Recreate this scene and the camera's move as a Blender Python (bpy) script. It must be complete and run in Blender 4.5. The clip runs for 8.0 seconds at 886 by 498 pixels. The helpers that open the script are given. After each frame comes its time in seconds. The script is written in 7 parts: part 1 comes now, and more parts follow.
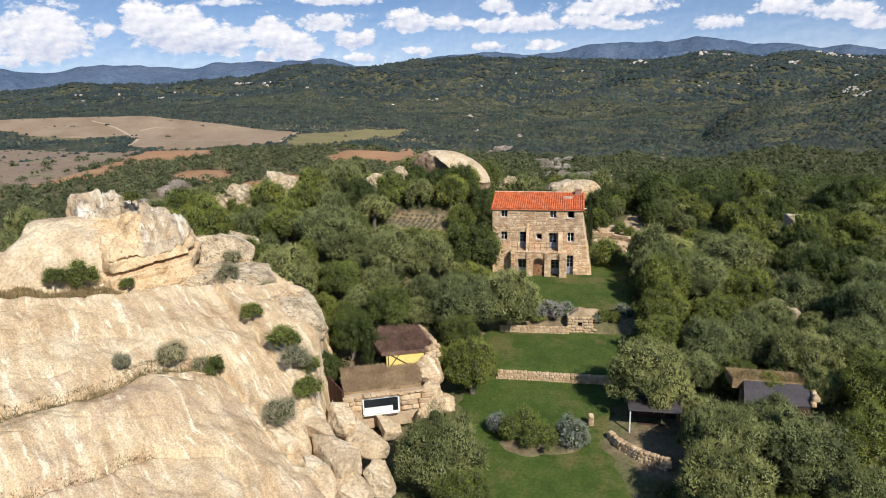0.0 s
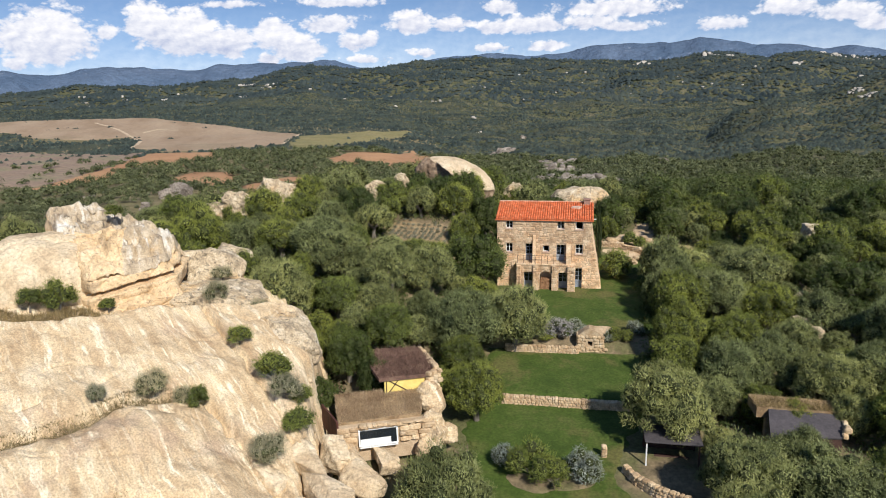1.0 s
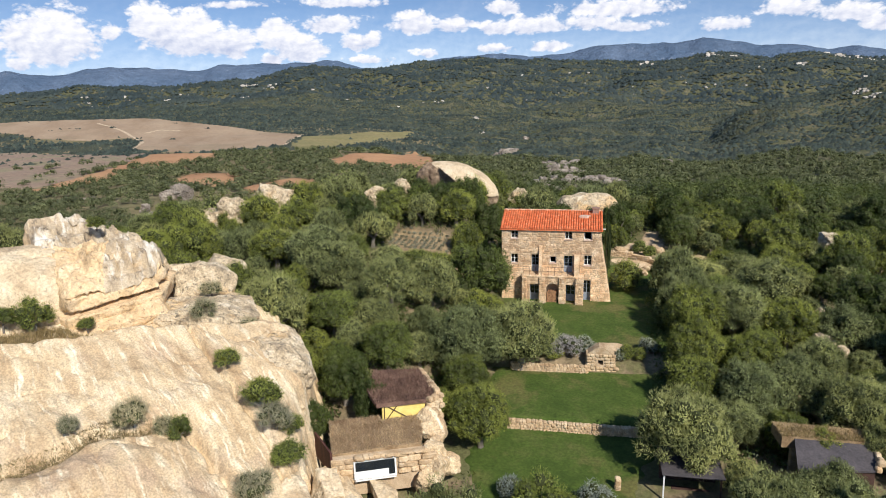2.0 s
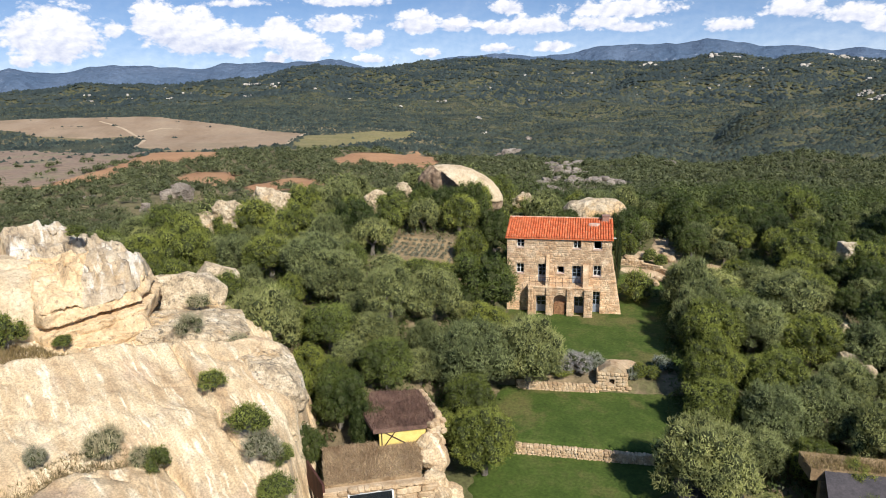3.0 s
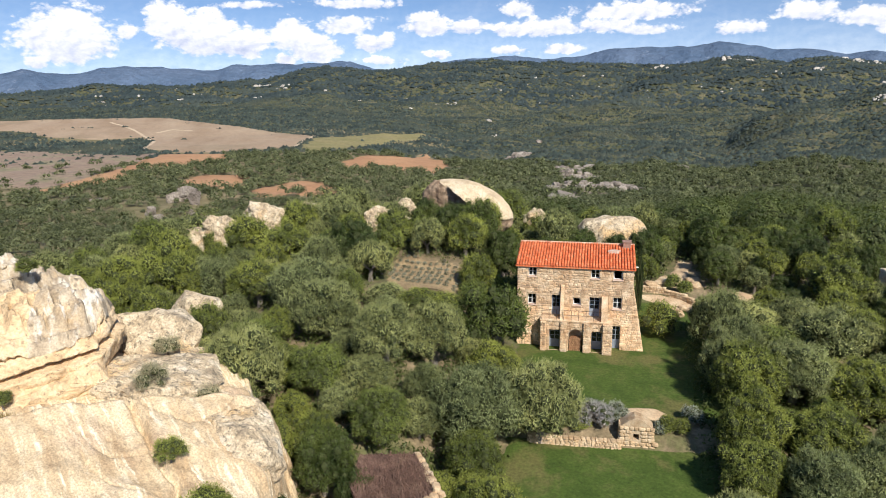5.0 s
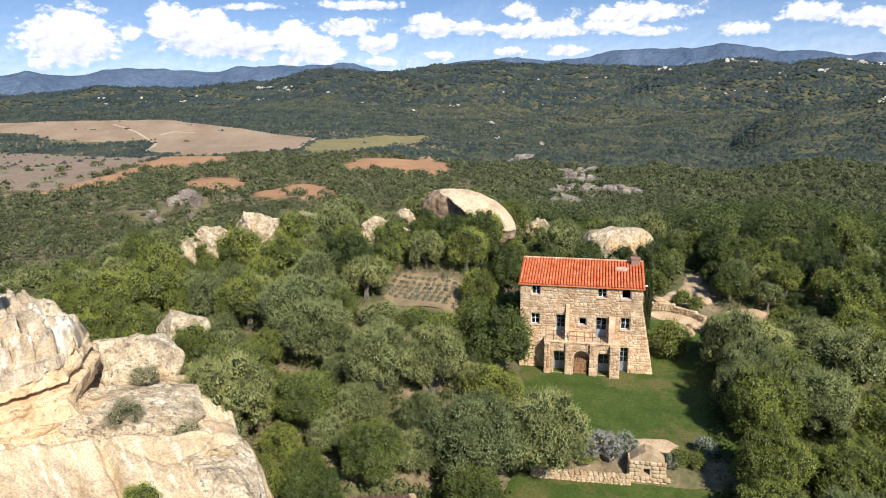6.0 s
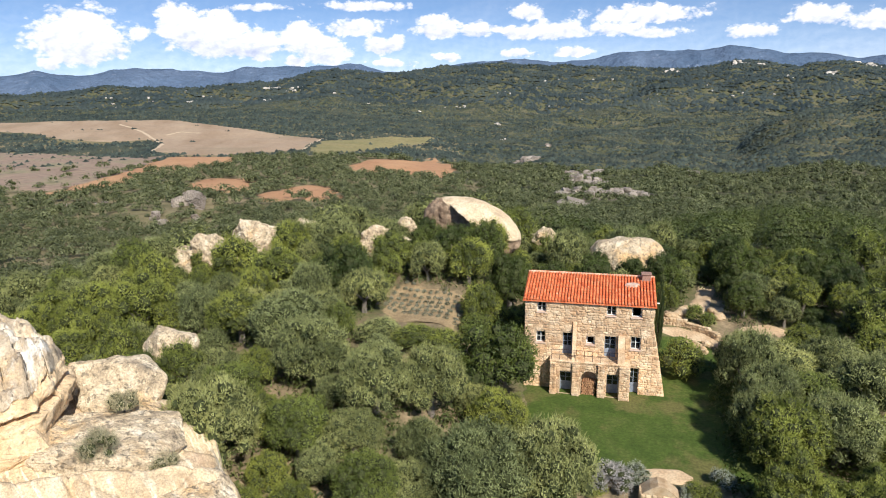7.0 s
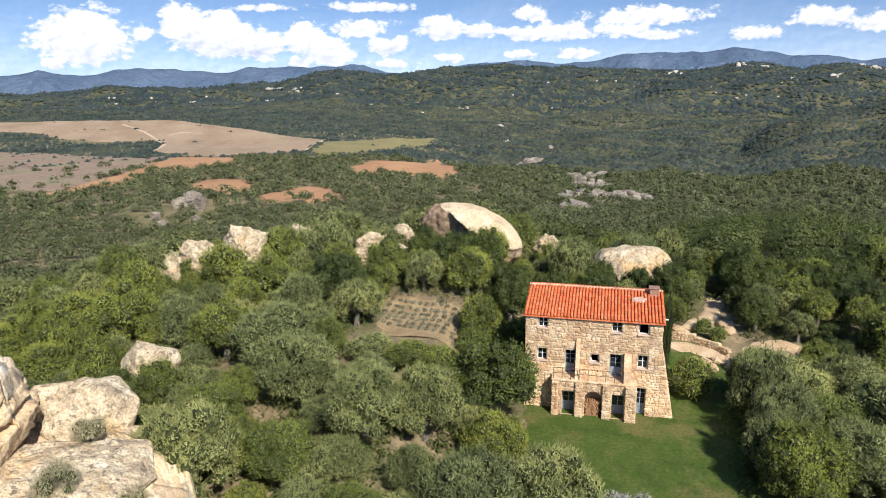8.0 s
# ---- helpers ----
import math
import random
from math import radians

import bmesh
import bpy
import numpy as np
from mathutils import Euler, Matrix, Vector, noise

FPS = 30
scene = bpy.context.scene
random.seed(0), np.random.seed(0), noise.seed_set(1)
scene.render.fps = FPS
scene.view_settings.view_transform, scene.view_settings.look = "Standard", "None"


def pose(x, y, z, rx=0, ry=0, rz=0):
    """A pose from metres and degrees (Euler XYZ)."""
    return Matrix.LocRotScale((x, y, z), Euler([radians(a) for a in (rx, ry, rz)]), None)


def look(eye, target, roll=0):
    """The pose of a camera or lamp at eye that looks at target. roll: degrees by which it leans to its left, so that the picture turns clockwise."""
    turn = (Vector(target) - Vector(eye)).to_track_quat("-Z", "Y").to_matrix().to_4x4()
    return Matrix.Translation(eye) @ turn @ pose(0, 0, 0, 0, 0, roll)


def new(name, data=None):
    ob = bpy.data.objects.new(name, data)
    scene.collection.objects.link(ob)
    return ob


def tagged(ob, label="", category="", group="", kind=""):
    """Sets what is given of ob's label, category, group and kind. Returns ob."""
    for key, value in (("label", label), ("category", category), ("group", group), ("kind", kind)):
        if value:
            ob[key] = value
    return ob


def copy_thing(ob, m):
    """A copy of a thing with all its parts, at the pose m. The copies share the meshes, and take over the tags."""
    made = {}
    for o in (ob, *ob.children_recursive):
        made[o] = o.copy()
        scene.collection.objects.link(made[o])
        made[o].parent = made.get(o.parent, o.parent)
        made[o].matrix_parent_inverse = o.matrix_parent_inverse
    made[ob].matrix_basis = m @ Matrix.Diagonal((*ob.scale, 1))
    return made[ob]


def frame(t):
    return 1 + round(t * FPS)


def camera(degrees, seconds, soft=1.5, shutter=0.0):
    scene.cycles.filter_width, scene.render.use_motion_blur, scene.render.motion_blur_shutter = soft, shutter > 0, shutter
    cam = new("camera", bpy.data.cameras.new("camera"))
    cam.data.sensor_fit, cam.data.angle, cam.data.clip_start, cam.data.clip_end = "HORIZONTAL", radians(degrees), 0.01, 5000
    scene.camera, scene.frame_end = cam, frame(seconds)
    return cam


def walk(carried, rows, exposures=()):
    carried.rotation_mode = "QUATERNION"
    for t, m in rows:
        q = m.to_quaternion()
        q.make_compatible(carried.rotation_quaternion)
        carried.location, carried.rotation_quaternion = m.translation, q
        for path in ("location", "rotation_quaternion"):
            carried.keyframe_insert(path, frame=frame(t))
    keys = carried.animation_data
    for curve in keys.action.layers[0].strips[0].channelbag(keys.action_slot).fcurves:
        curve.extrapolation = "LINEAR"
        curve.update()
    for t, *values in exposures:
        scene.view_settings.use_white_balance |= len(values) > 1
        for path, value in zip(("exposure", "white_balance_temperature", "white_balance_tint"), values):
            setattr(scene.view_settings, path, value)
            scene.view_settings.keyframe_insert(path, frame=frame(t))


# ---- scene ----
cam = camera(65.1, 8.0, soft=1.0)
PATH = [
    (0, (-0.311, 1.835, 23.024), (-0.687, 3.736, 22.527), -1.3),
    (0.5, (-0.576, 3.639, 23.157), (-0.957, 5.539, 22.663), -1.4),
    (1, (-0.926, 5.569, 23.323), (-1.311, 7.468, 22.83), -1.4),
    (1.5, (-1.211, 7.299, 23.474), (-1.601, 9.198, 22.982), -1.5),
    (3, (-2.308, 12.369, 23.663), (-2.705, 14.266, 23.17), -1.1),
    (3.5, (-2.585, 14.028, 23.7), (-2.985, 15.925, 23.207), -1.1),
    (4, (-2.852, 15.778, 23.895), (-3.259, 17.673, 23.403), -1.0),
    (4.5, (-3.017, 17.451, 24.121), (-3.434, 19.345, 23.631), -0.9),
    (6, (-3.569, 22.407, 24.974), (-4.0, 24.299, 24.491), -0.9),
    (6.5, (-3.709, 23.928, 25.163), (-4.147, 25.819, 24.681), -0.8),
    (7, (-3.87, 25.449, 25.305), (-4.317, 27.339, 24.825), -0.7),
    (7.5, (-3.978, 27.005, 25.306), (-4.431, 28.893, 24.829), -0.6),
    (8, (-4.12, 28.7, 25.361), (-4.574, 30.589, 24.884), -0.5),
]
walk(cam, [(t, look(eye, target, roll)) for t, eye, target, roll in PATH],
     exposures=[(0, 0.04), (1.5, 0.10), (3.5, 0.24), (4.5, 0.28), (6, 0.36), (8, 0.40)])

# ---- light ----
SUN_AZIMUTH, SUN_HEIGHT = 141.0, 41.0  # clockwise from +y; above the horizon
sun_data = bpy.data.lights.new("sun", "SUN")
sun_data.energy, sun_data.angle, sun_data.color = 5.0, radians(0.55), (1.0, 0.95, 0.86)
sun = new("sun", sun_data)
sun_way = Vector((math.sin(radians(SUN_AZIMUTH)) * math.cos(radians(SUN_HEIGHT)), math.cos(radians(SUN_AZIMUTH)) * math.cos(radians(SUN_HEIGHT)), math.sin(radians(SUN_HEIGHT))))
sun.matrix_world = look(sun_way * 300, (0, 0, 0))

# Cumulus clouds over the hills: bearing left of +y, elevation, half width and half height in degrees.
CLOUDS = [
    (39.8, 2.8, 3.2, 2.1), (35.9, 3.3, 0.8, 0.7), (33.0, 3.9, 1.6, 1.6), (30.7, 3.1, 3.0, 1.8), (27.7, 2.6, 2.1, 1.2), (24.1, 3.0, 1.6, 1.4),
    (22.5, 2.0, 2.2, 1.2), (19.9, 3.8, 2.3, 0.7), (18.1, 2.5, 1.4, 0.7), (16.8, 2.7, 0.8, 0.7), (13.3, 3.8, 1.9, 0.9), (10.5, 3.6, 1.9, 0.6),
    (6.6, 4.8, 1.4, 0.7), (4.3, 3.4, 3.1, 0.8), (7.1, 3.3, 1.3, 0.6), (-2.5, 4.4, 4.1, 0.8), (-0.4, 3.5, 2.5, 0.6), (-9.9, 3.0, 2.0, 0.6),
    (-14.1, 3.9, 2.1, 0.7), (-18.0, 3.4, 2.2, 0.8), (-19.7, 2.6, 1.3, 0.7), (12.6, 1.5, 1.3, 0.4), (7.1, 1.8, 1.6, 0.4), (3.0, 1.8, 1.7, 0.5),
    (18.8, 5.4, 3.9, 0.4), (27.2, 5.3, 2.5, 0.3), (41.8, 1.2, 0.9, 0.6), (24.7, 1.3, 1.1, 0.5), (17.3, 1.1, 1.8, 0.4), (-3.0, 3.1, 2.5, 0.5),
]


def sky():
    world = bpy.data.worlds.new("sky")
    world.use_nodes = True
    scene.world = world
    tree = world.node_tree
    nodes, link = tree.nodes, tree.links.new
    nodes.clear()

    def op(kind, a, b=None, c=None):
        n = nodes.new("ShaderNodeMath")
        n.operation = kind
        for socket, value in zip(n.inputs, (a, b, c)):
            if value is None:
                continue
            if isinstance(value, (int, float)):
                socket.default_value = value
            else:
                link(value, socket)
        return n.outputs[0]

    air = nodes.new("ShaderNodeTexSky")
    air.sky_type, air.sun_disc = "NISHITA", False
    air.sun_elevation, air.sun_rotation = radians(SUN_HEIGHT), radians(SUN_AZIMUTH)
    air.air_density, air.dust_density, air.ozone_density = 1.0, 0.7, 1.6
    way = nodes.new("ShaderNodeTexCoord").outputs["Generated"]
    raised = nodes.new("ShaderNodeVectorMath")
    raised.operation = "MULTIPLY_ADD"
    raised.inputs[1].default_value, raised.inputs[2].default_value = (1, 1, 2.0), (0, 0, 0.11)
    link(way, raised.inputs[0])
    unit = nodes.new("ShaderNodeVectorMath")
    unit.operation = "NORMALIZE"
    link(raised.outputs[0], unit.inputs[0])
    link(unit.outputs[0], air.inputs[0])
    apart = nodes.new("ShaderNodeSeparateXYZ")
    link(way, apart.inputs[0])
    x, y, z = apart.outputs
    left = op("MULTIPLY", op("ARCTAN2", op("MULTIPLY", x, -1.0), y), 57.2958)
    up = op("MULTIPLY", op("ARCSINE", z), 57.2958)
    flat = nodes.new("ShaderNodeCombineXYZ")
    link(left, flat.inputs[0])
    link(op("MULTIPLY", up, 1.5), flat.inputs[1])

    def billow(scale, detail, rough, shift):
        move = nodes.new("ShaderNodeVectorMath")
        move.operation = "ADD"
        link(flat.outputs[0], move.inputs[0])
        move.inputs[1].default_value = shift
        n = nodes.new("ShaderNodeTexNoise")
        n.inputs["Scale"].default_value, n.inputs["Detail"].default_value, n.inputs["Roughness"].default_value = scale, detail, rough
        link(move.outputs[0], n.inputs["Vector"])
        return n.outputs[0]

    best = None
    shade = None
    for a, e, w, h in CLOUDS:
        du = op("MULTIPLY", op("SUBTRACT", left, a), 0.80 / w)
        dv = op("MULTIPLY", op("SUBTRACT", up, e), 0.80 / h)
        low = op("MULTIPLY", op("MINIMUM", dv, 0.0), 1.25)  # flatter below
        dv = op("ADD", op("MAXIMUM", dv, 0.0), low)
        r = op("SUBTRACT", 1.0, op("SQRT", op("ADD", op("MULTIPLY", du, du), op("MULTIPLY", dv, dv))))
        r = op("MULTIPLY", r, min(1.0, 0.45 + 0.4 * h))
        best = r if best is None else op("SMOOTH_MAX", best, r, 0.18)
        s = op("MULTIPLY", op("MAXIMUM", op("ADD", r, 0.25), 0.0), dv)
        shade = s if shade is None else op("ADD", shade, s)

    def puffs(shift):
        """Round billows with creases between them, at three sizes."""
        total = None
        for scale, share in ((0.42, 0.55), (1.0, 0.30), (2.3, 0.15)):
            one = op("MULTIPLY", op("ABSOLUTE", op("SUBTRACT", op("MULTIPLY", billow(scale, 2.0, 0.5, shift), 2.0), 1.0)), share)
            total = one if total is None else op("ADD", total, one)
        return total

    coarse = puffs((3.0, 1.0, 0.0))
    lit = puffs((2.72, 0.62, 0.0))
    ragged = op("SUBTRACT", billow(0.9, 6.0, 0.6, (5.0, 2.0, 0.0)), 0.5)
    body = op("ADD", op("ADD", best, op("MULTIPLY", op("SUBTRACT", coarse, 0.17), 1.25)), op("MULTIPLY", ragged, 0.42))
    mask = nodes.new("ShaderNodeMapRange")
    mask.interpolation_type = "SMOOTHSTEP"
    mask.inputs["From Min"].default_value, mask.inputs["From Max"].default_value = -0.04, 0.30
    link(body, mask.inputs["Value"])
    # thin veil between the clouds, whiter towards the horizon
    veil = op("MULTIPLY", op("MAXIMUM", op("SUBTRACT", billow(0.12, 4.0, 0.55, (9.0, 4.0, 0.0)), 0.45), 0.0), 0.22)
    veil = op("ADD", veil, op("MULTIPLY", op("POWER", 2.718, op("MULTIPLY", op("ABSOLUTE", up), -0.34)), 0.55))
    cover = op("MINIMUM", op("MAXIMUM", op("MULTIPLY", mask.outputs[0], 0.96), veil), 1.0)
    cover = op("MULTIPLY", cover, op("GREATER_THAN", z, -0.05))
    glow = op("ADD", op("ADD", 0.86, op("MULTIPLY", shade, 0.20)), op("MULTIPLY", op("SUBTRACT", coarse, lit), 0.55))
    glow = op("MAXIMUM", op("MINIMUM", glow, 1.1), 0.62)
    tint = nodes.new("ShaderNodeMix")
    tint.data_type = "RGBA"
    tint.inputs["A"].default_value, tint.inputs["B"].default_value = (5.9, 6.6, 8.9, 1), (12.6, 12.4, 12.6, 1)
    span = nodes.new("ShaderNodeMapRange")
    span.inputs["From Min"].default_value, span.inputs["From Max"].default_value = 0.62, 1.0
    link(glow, span.inputs["Value"])
    link(span.outputs[0], tint.inputs["Factor"])
    mix = nodes.new("ShaderNodeMix")
    mix.data_type = "RGBA"
    link(cover, mix.inputs["Factor"])
    deep = nodes.new("ShaderNodeMix")
    deep.data_type, deep.blend_type = "RGBA", "MULTIPLY"
    deep.inputs["Factor"].default_value, deep.inputs["B"].default_value = 1.0, (0.95, 1.24, 1.50, 1)
    link(air.outputs[0], deep.inputs["A"])
    link(deep.outputs["Result"], mix.inputs["A"])
    link(tint.outputs["Result"], mix.inputs["B"])
    back = nodes.new("ShaderNodeBackground")
    back.inputs["Strength"].default_value = SKY_STRENGTH
    link(mix.outputs["Result"], back.inputs["Color"])
    link(back.outputs[0], nodes.new("ShaderNodeOutputWorld").inputs[0])


SKY_STRENGTH = 0.081
sky()

# ---- materials ----


def material(name, colors, scale=1.0, rough=0.85, metal=0.0, bump=0.3, bump_scale=8.0, grain=0.25, stretch=(1, 1, 1), turn=0.0,
             per_object=0.0, per_island=0.0, coarse=0.0, coarse_color=(0, 0, 0), coarse_scale=0.1, coarse_at=0.55, specks=None, streaks=None, relief=None):
    """A surface of two to four colours mingled by noise at that many features a metre, with finer grain and relief."""
    m = bpy.data.materials.new(name)
    m.use_nodes = True
    nodes, link = m.node_tree.nodes, m.node_tree.links.new
    shader = nodes["Principled BSDF"]
    shader.inputs["Roughness"].default_value, shader.inputs["Metallic"].default_value = rough, metal
    shader.inputs["Specular IOR Level"].default_value = 0.25
    place = nodes.new("ShaderNodeNewGeometry").outputs["Position"]
    mapping = nodes.new("ShaderNodeMapping")
    mapping.vector_type = "TEXTURE"
    mapping.inputs["Rotation"].default_value = (0, 0, radians(turn))
    mapping.inputs["Scale"].default_value = stretch
    link(place, mapping.inputs[0])

    def noise_of(s, detail, source):
        n = nodes.new("ShaderNodeTexNoise")
        n.inputs["Scale"].default_value, n.inputs["Detail"].default_value, n.inputs["Roughness"].default_value = s, detail, 0.62
        link(source, n.inputs["Vector"])
        return n.outputs[0]

    ramp = nodes.new("ShaderNodeValToRGB")
    for i, c in enumerate(colors):
        at = 0.33 + 0.34 * i / max(1, len(colors) - 1)
        e = ramp.color_ramp.elements[i] if i < 2 else ramp.color_ramp.elements.new(at)
        e.position, e.color = at, (*c, 1)
    link(noise_of(scale, 7.0, mapping.outputs[0]), ramp.inputs[0])
    color = ramp.outputs[0]

    def blend(factor, a, b, kind="MIX"):
        n = nodes.new("ShaderNodeMix")
        n.data_type, n.blend_type = "RGBA", kind
        for socket, value in ((n.inputs["Factor"], factor), (n.inputs["A"], a), (n.inputs["B"], b)):
            if isinstance(value, (int, float)):
                socket.default_value = value
            elif isinstance(value, tuple):
                socket.default_value = (*value, 1)
            else:
                link(value, socket)
        return n.outputs["Result"]

    def ranged(source, a, b, c=0.0, d=1.0):
        n = nodes.new("ShaderNodeMapRange")
        n.inputs["From Min"].default_value, n.inputs["From Max"].default_value = a, b
        n.inputs["To Min"].default_value, n.inputs["To Max"].default_value = c, d
        link(source, n.inputs["Value"])
        return n.outputs[0]

    if coarse:
        color = blend(ranged(noise_of(coarse_scale, 5.0, place), coarse_at, coarse_at + 0.1, 0.0, coarse), color, coarse_color)
    if streaks:
        streak_scale, streak_color, streak_at, streak_amount, streak_long = streaks
        along = nodes.new("ShaderNodeMapping")
        along.vector_type = "TEXTURE"
        along.inputs["Rotation"].default_value, along.inputs["Scale"].default_value = (0, 0, radians(turn)), (1, streak_long, streak_long)
        link(place, along.inputs[0])
        sway = nodes.new("ShaderNodeVectorMath")
        sway.operation = "MULTIPLY_ADD"
        wander = nodes.new("ShaderNodeTexNoise")
        wander.inputs["Scale"].default_value, wander.inputs["Detail"].default_value = 0.45, 3.0
        link(place, wander.inputs["Vector"])
        link(wander.outputs["Color"], sway.inputs[0])
        sway.inputs[1].default_value = (1.1, 0, 0)
        link(along.outputs[0], sway.inputs[2])
        broken = ranged(noise_of(0.55, 5.0, place), 0.40, 0.56, 0.0, streak_amount)
        thin = nodes.new("ShaderNodeMath")
        thin.operation = "MULTIPLY"
        link(ranged(noise_of(streak_scale, 4.0, sway.outputs[0]), streak_at, streak_at + 0.13), thin.inputs[0])
        link(broken, thin.inputs[1])
        color = blend(thin.outputs[0], color, streak_color)
    if specks:
        speck_scale, speck_color, speck_at, speck_amount = specks
        color = blend(ranged(noise_of(speck_scale, 3.0, mapping.outputs[0]), speck_at, speck_at + 0.06, 0.0, speck_amount), color, speck_color)
    if grain:
        color = blend(1.0, color, blend(ranged(noise_of(scale * 9, 4.0, place), 0.3, 0.7), (1 - grain,) * 3, (1 + grain,) * 3), "MULTIPLY")
    for amount, source in ((per_object, "ShaderNodeObjectInfo"), (per_island, "ShaderNodeNewGeometry")):
        if amount:
            n = nodes.new(source)
            chance = n.outputs["Random"] if source == "ShaderNodeObjectInfo" else n.outputs["Random Per Island"]
            color = blend(1.0, color, blend(chance, (1 - amount, 1 - amount * 1.1, 1 - amount * 1.2), (1 + amount, 1 + amount * 0.9, 1 + amount * 0.7)), "MULTIPLY")
    link(color, shader.inputs["Base Color"])
    if bump:
        b = nodes.new("ShaderNodeBump")
        b.inputs["Strength"].default_value, b.inputs["Distance"].default_value = bump, 0.5 / bump_scale
        link(noise_of(bump_scale, 6.0, mapping.outputs[0]), b.inputs["Height"])
        if relief:
            big = nodes.new("ShaderNodeBump")
            big.inputs["Strength"].default_value, big.inputs["Distance"].default_value = relief[0], relief[2]
            link(noise_of(relief[1], 5.0, mapping.outputs[0]), big.inputs["Height"])
            link(big.outputs[0], b.inputs["Normal"])
        link(b.outputs[0], shader.inputs["Normal"])
    return m


def foliage(name, dark, light, clump=0.25, lit=0.3, leaf_vary=0.35, tree_vary=0.25, dry=None, patch_scale=0.35):
    """Leaves: dark to light by leaf, by clump and by plant; some light comes through them."""
    m = bpy.data.materials.new(name)
    m.use_nodes = True
    nodes, link = m.node_tree.nodes, m.node_tree.links.new
    nodes.clear()
    geometry = nodes.new("ShaderNodeNewGeometry")
    n = nodes.new("ShaderNodeTexNoise")
    n.inputs["Scale"].default_value, n.inputs["Detail"].default_value = clump, 3.0
    link(geometry.outputs["Position"], n.inputs["Vector"])
    spread = nodes.new("ShaderNodeMapRange")
    spread.inputs["From Min"].default_value, spread.inputs["From Max"].default_value = 0.3, 0.7
    link(n.outputs[0], spread.inputs["Value"])

    def mix(f, a, b, kind="MIX"):
        k = nodes.new("ShaderNodeMix")
        k.data_type, k.blend_type = "RGBA", kind
        for socket, value in ((k.inputs["Factor"], f), (k.inputs["A"], a), (k.inputs["B"], b)):
            if isinstance(value, (int, float)):
                socket.default_value = value
            elif isinstance(value, tuple):
                socket.default_value = (*value, 1)
            else:
                link(value, socket)
        return k.outputs["Result"]

    color = mix(spread.outputs[0], dark, light)
    color = mix(1.0, color, mix(geometry.outputs["Random Per Island"], (1 - leaf_vary,) * 3, (1 + leaf_vary,) * 3), "MULTIPLY")
    if tree_vary:
        info = nodes.new("ShaderNodeObjectInfo")
        color = mix(1.0, color, mix(info.outputs["Random"], (1 - tree_vary, 1 - tree_vary * 0.8, 1 - tree_vary * 0.6), (1 + tree_vary, 1 + tree_vary * 0.8, 1 + tree_vary * 0.5)), "MULTIPLY")
    # wide paler patches: light on the hills' ridges put into leaf colour
    if dry:
        d = nodes.new("ShaderNodeTexNoise")
        d.inputs["Scale"].default_value, d.inputs["Detail"].default_value = patch_scale, 3.0
        link(geometry.outputs["Position"], d.inputs["Vector"])
        s = nodes.new("ShaderNodeMapRange")
        s.inputs["From Min"].default_value, s.inputs["From Max"].default_value, s.inputs["To Max"].default_value = 0.52, 0.68, 0.8
        link(d.outputs[0], s.inputs["Value"])
        color = mix(s.outputs[0], color, dry)
    body = nodes.new("ShaderNodeBsdfPrincipled")
    body.inputs["Roughness"].default_value, body.inputs["Specular IOR Level"].default_value = 0.55, 0.3
    link(color, body.inputs["Base Color"])
    back = nodes.new("ShaderNodeBsdfTranslucent")
    link(mix(1.0, color, (1.1, 1.25, 0.6), "MULTIPLY"), back.inputs["Color"])
    both = nodes.new("ShaderNodeMixShader")
    both.inputs[0].default_value = lit
    link(body.outputs[0], both.inputs[1])
    link(back.outputs[0], both.inputs[2])
    link(both.outputs[0], nodes.new("ShaderNodeOutputMaterial").inputs[0])
    return m


GRANITE = material("granite", [(0.38, 0.260, 0.150), (0.50, 0.365, 0.220), (0.59, 0.455, 0.290), (0.68, 0.555, 0.385)], 1.0, 0.9, bump=0.6, bump_scale=6.0, grain=0.34, stretch=(1, 4.0, 3.0), turn=52, relief=(0.5, 1.1, 0.25),
                   coarse=0.6, coarse_color=(0.45, 0.325, 0.225), coarse_scale=0.21, specks=(4.0, (0.29, 0.215, 0.14), 0.58, 0.45), streaks=(2.7, (0.82, 0.72, 0.53), 0.525, 0.9, 15.0))
CREAM_ROCK = material("cream_granite", [(0.45, 0.33, 0.205), (0.58, 0.45, 0.295), (0.68, 0.565, 0.40)], 0.5, 0.9, bump=0.8, bump_scale=5.0, grain=0.28, relief=(0.6, 0.9, 0.25),
                      coarse=0.55, coarse_color=(0.36, 0.27, 0.18), coarse_scale=0.45, coarse_at=0.57, specks=(4.0, (0.25, 0.18, 0.11), 0.60, 0.5))
CROWN_ROCK = material("fluted_grey_granite", [(0.25, 0.19, 0.13), (0.44, 0.345, 0.235), (0.58, 0.48, 0.35)], 1.0, 0.9, bump=0.8, bump_scale=5.0, grain=0.25, stretch=(1, 3.5, 2), turn=46, relief=(0.9, 1.3, 0.3),
                      coarse=0.6, coarse_color=(0.54, 0.385, 0.22), coarse_scale=0.35, coarse_at=0.54, specks=(2.6, (0.14, 0.115, 0.085), 0.60, 0.7), streaks=(1.5, (0.78, 0.73, 0.64), 0.50, 0.9, 5.0))
FACE_ROCK = material("orange_cream_granite", [(0.52, 0.36, 0.20), (0.64, 0.46, 0.27), (0.72, 0.56, 0.37)], 0.7, 0.9, bump=0.6, bump_scale=4.0, grain=0.25, relief=(0.7, 0.9, 0.25),
                     coarse=0.6, coarse_color=(0.36, 0.27, 0.18), coarse_scale=0.3, specks=(3.0, (0.20, 0.14, 0.09), 0.60, 0.6))
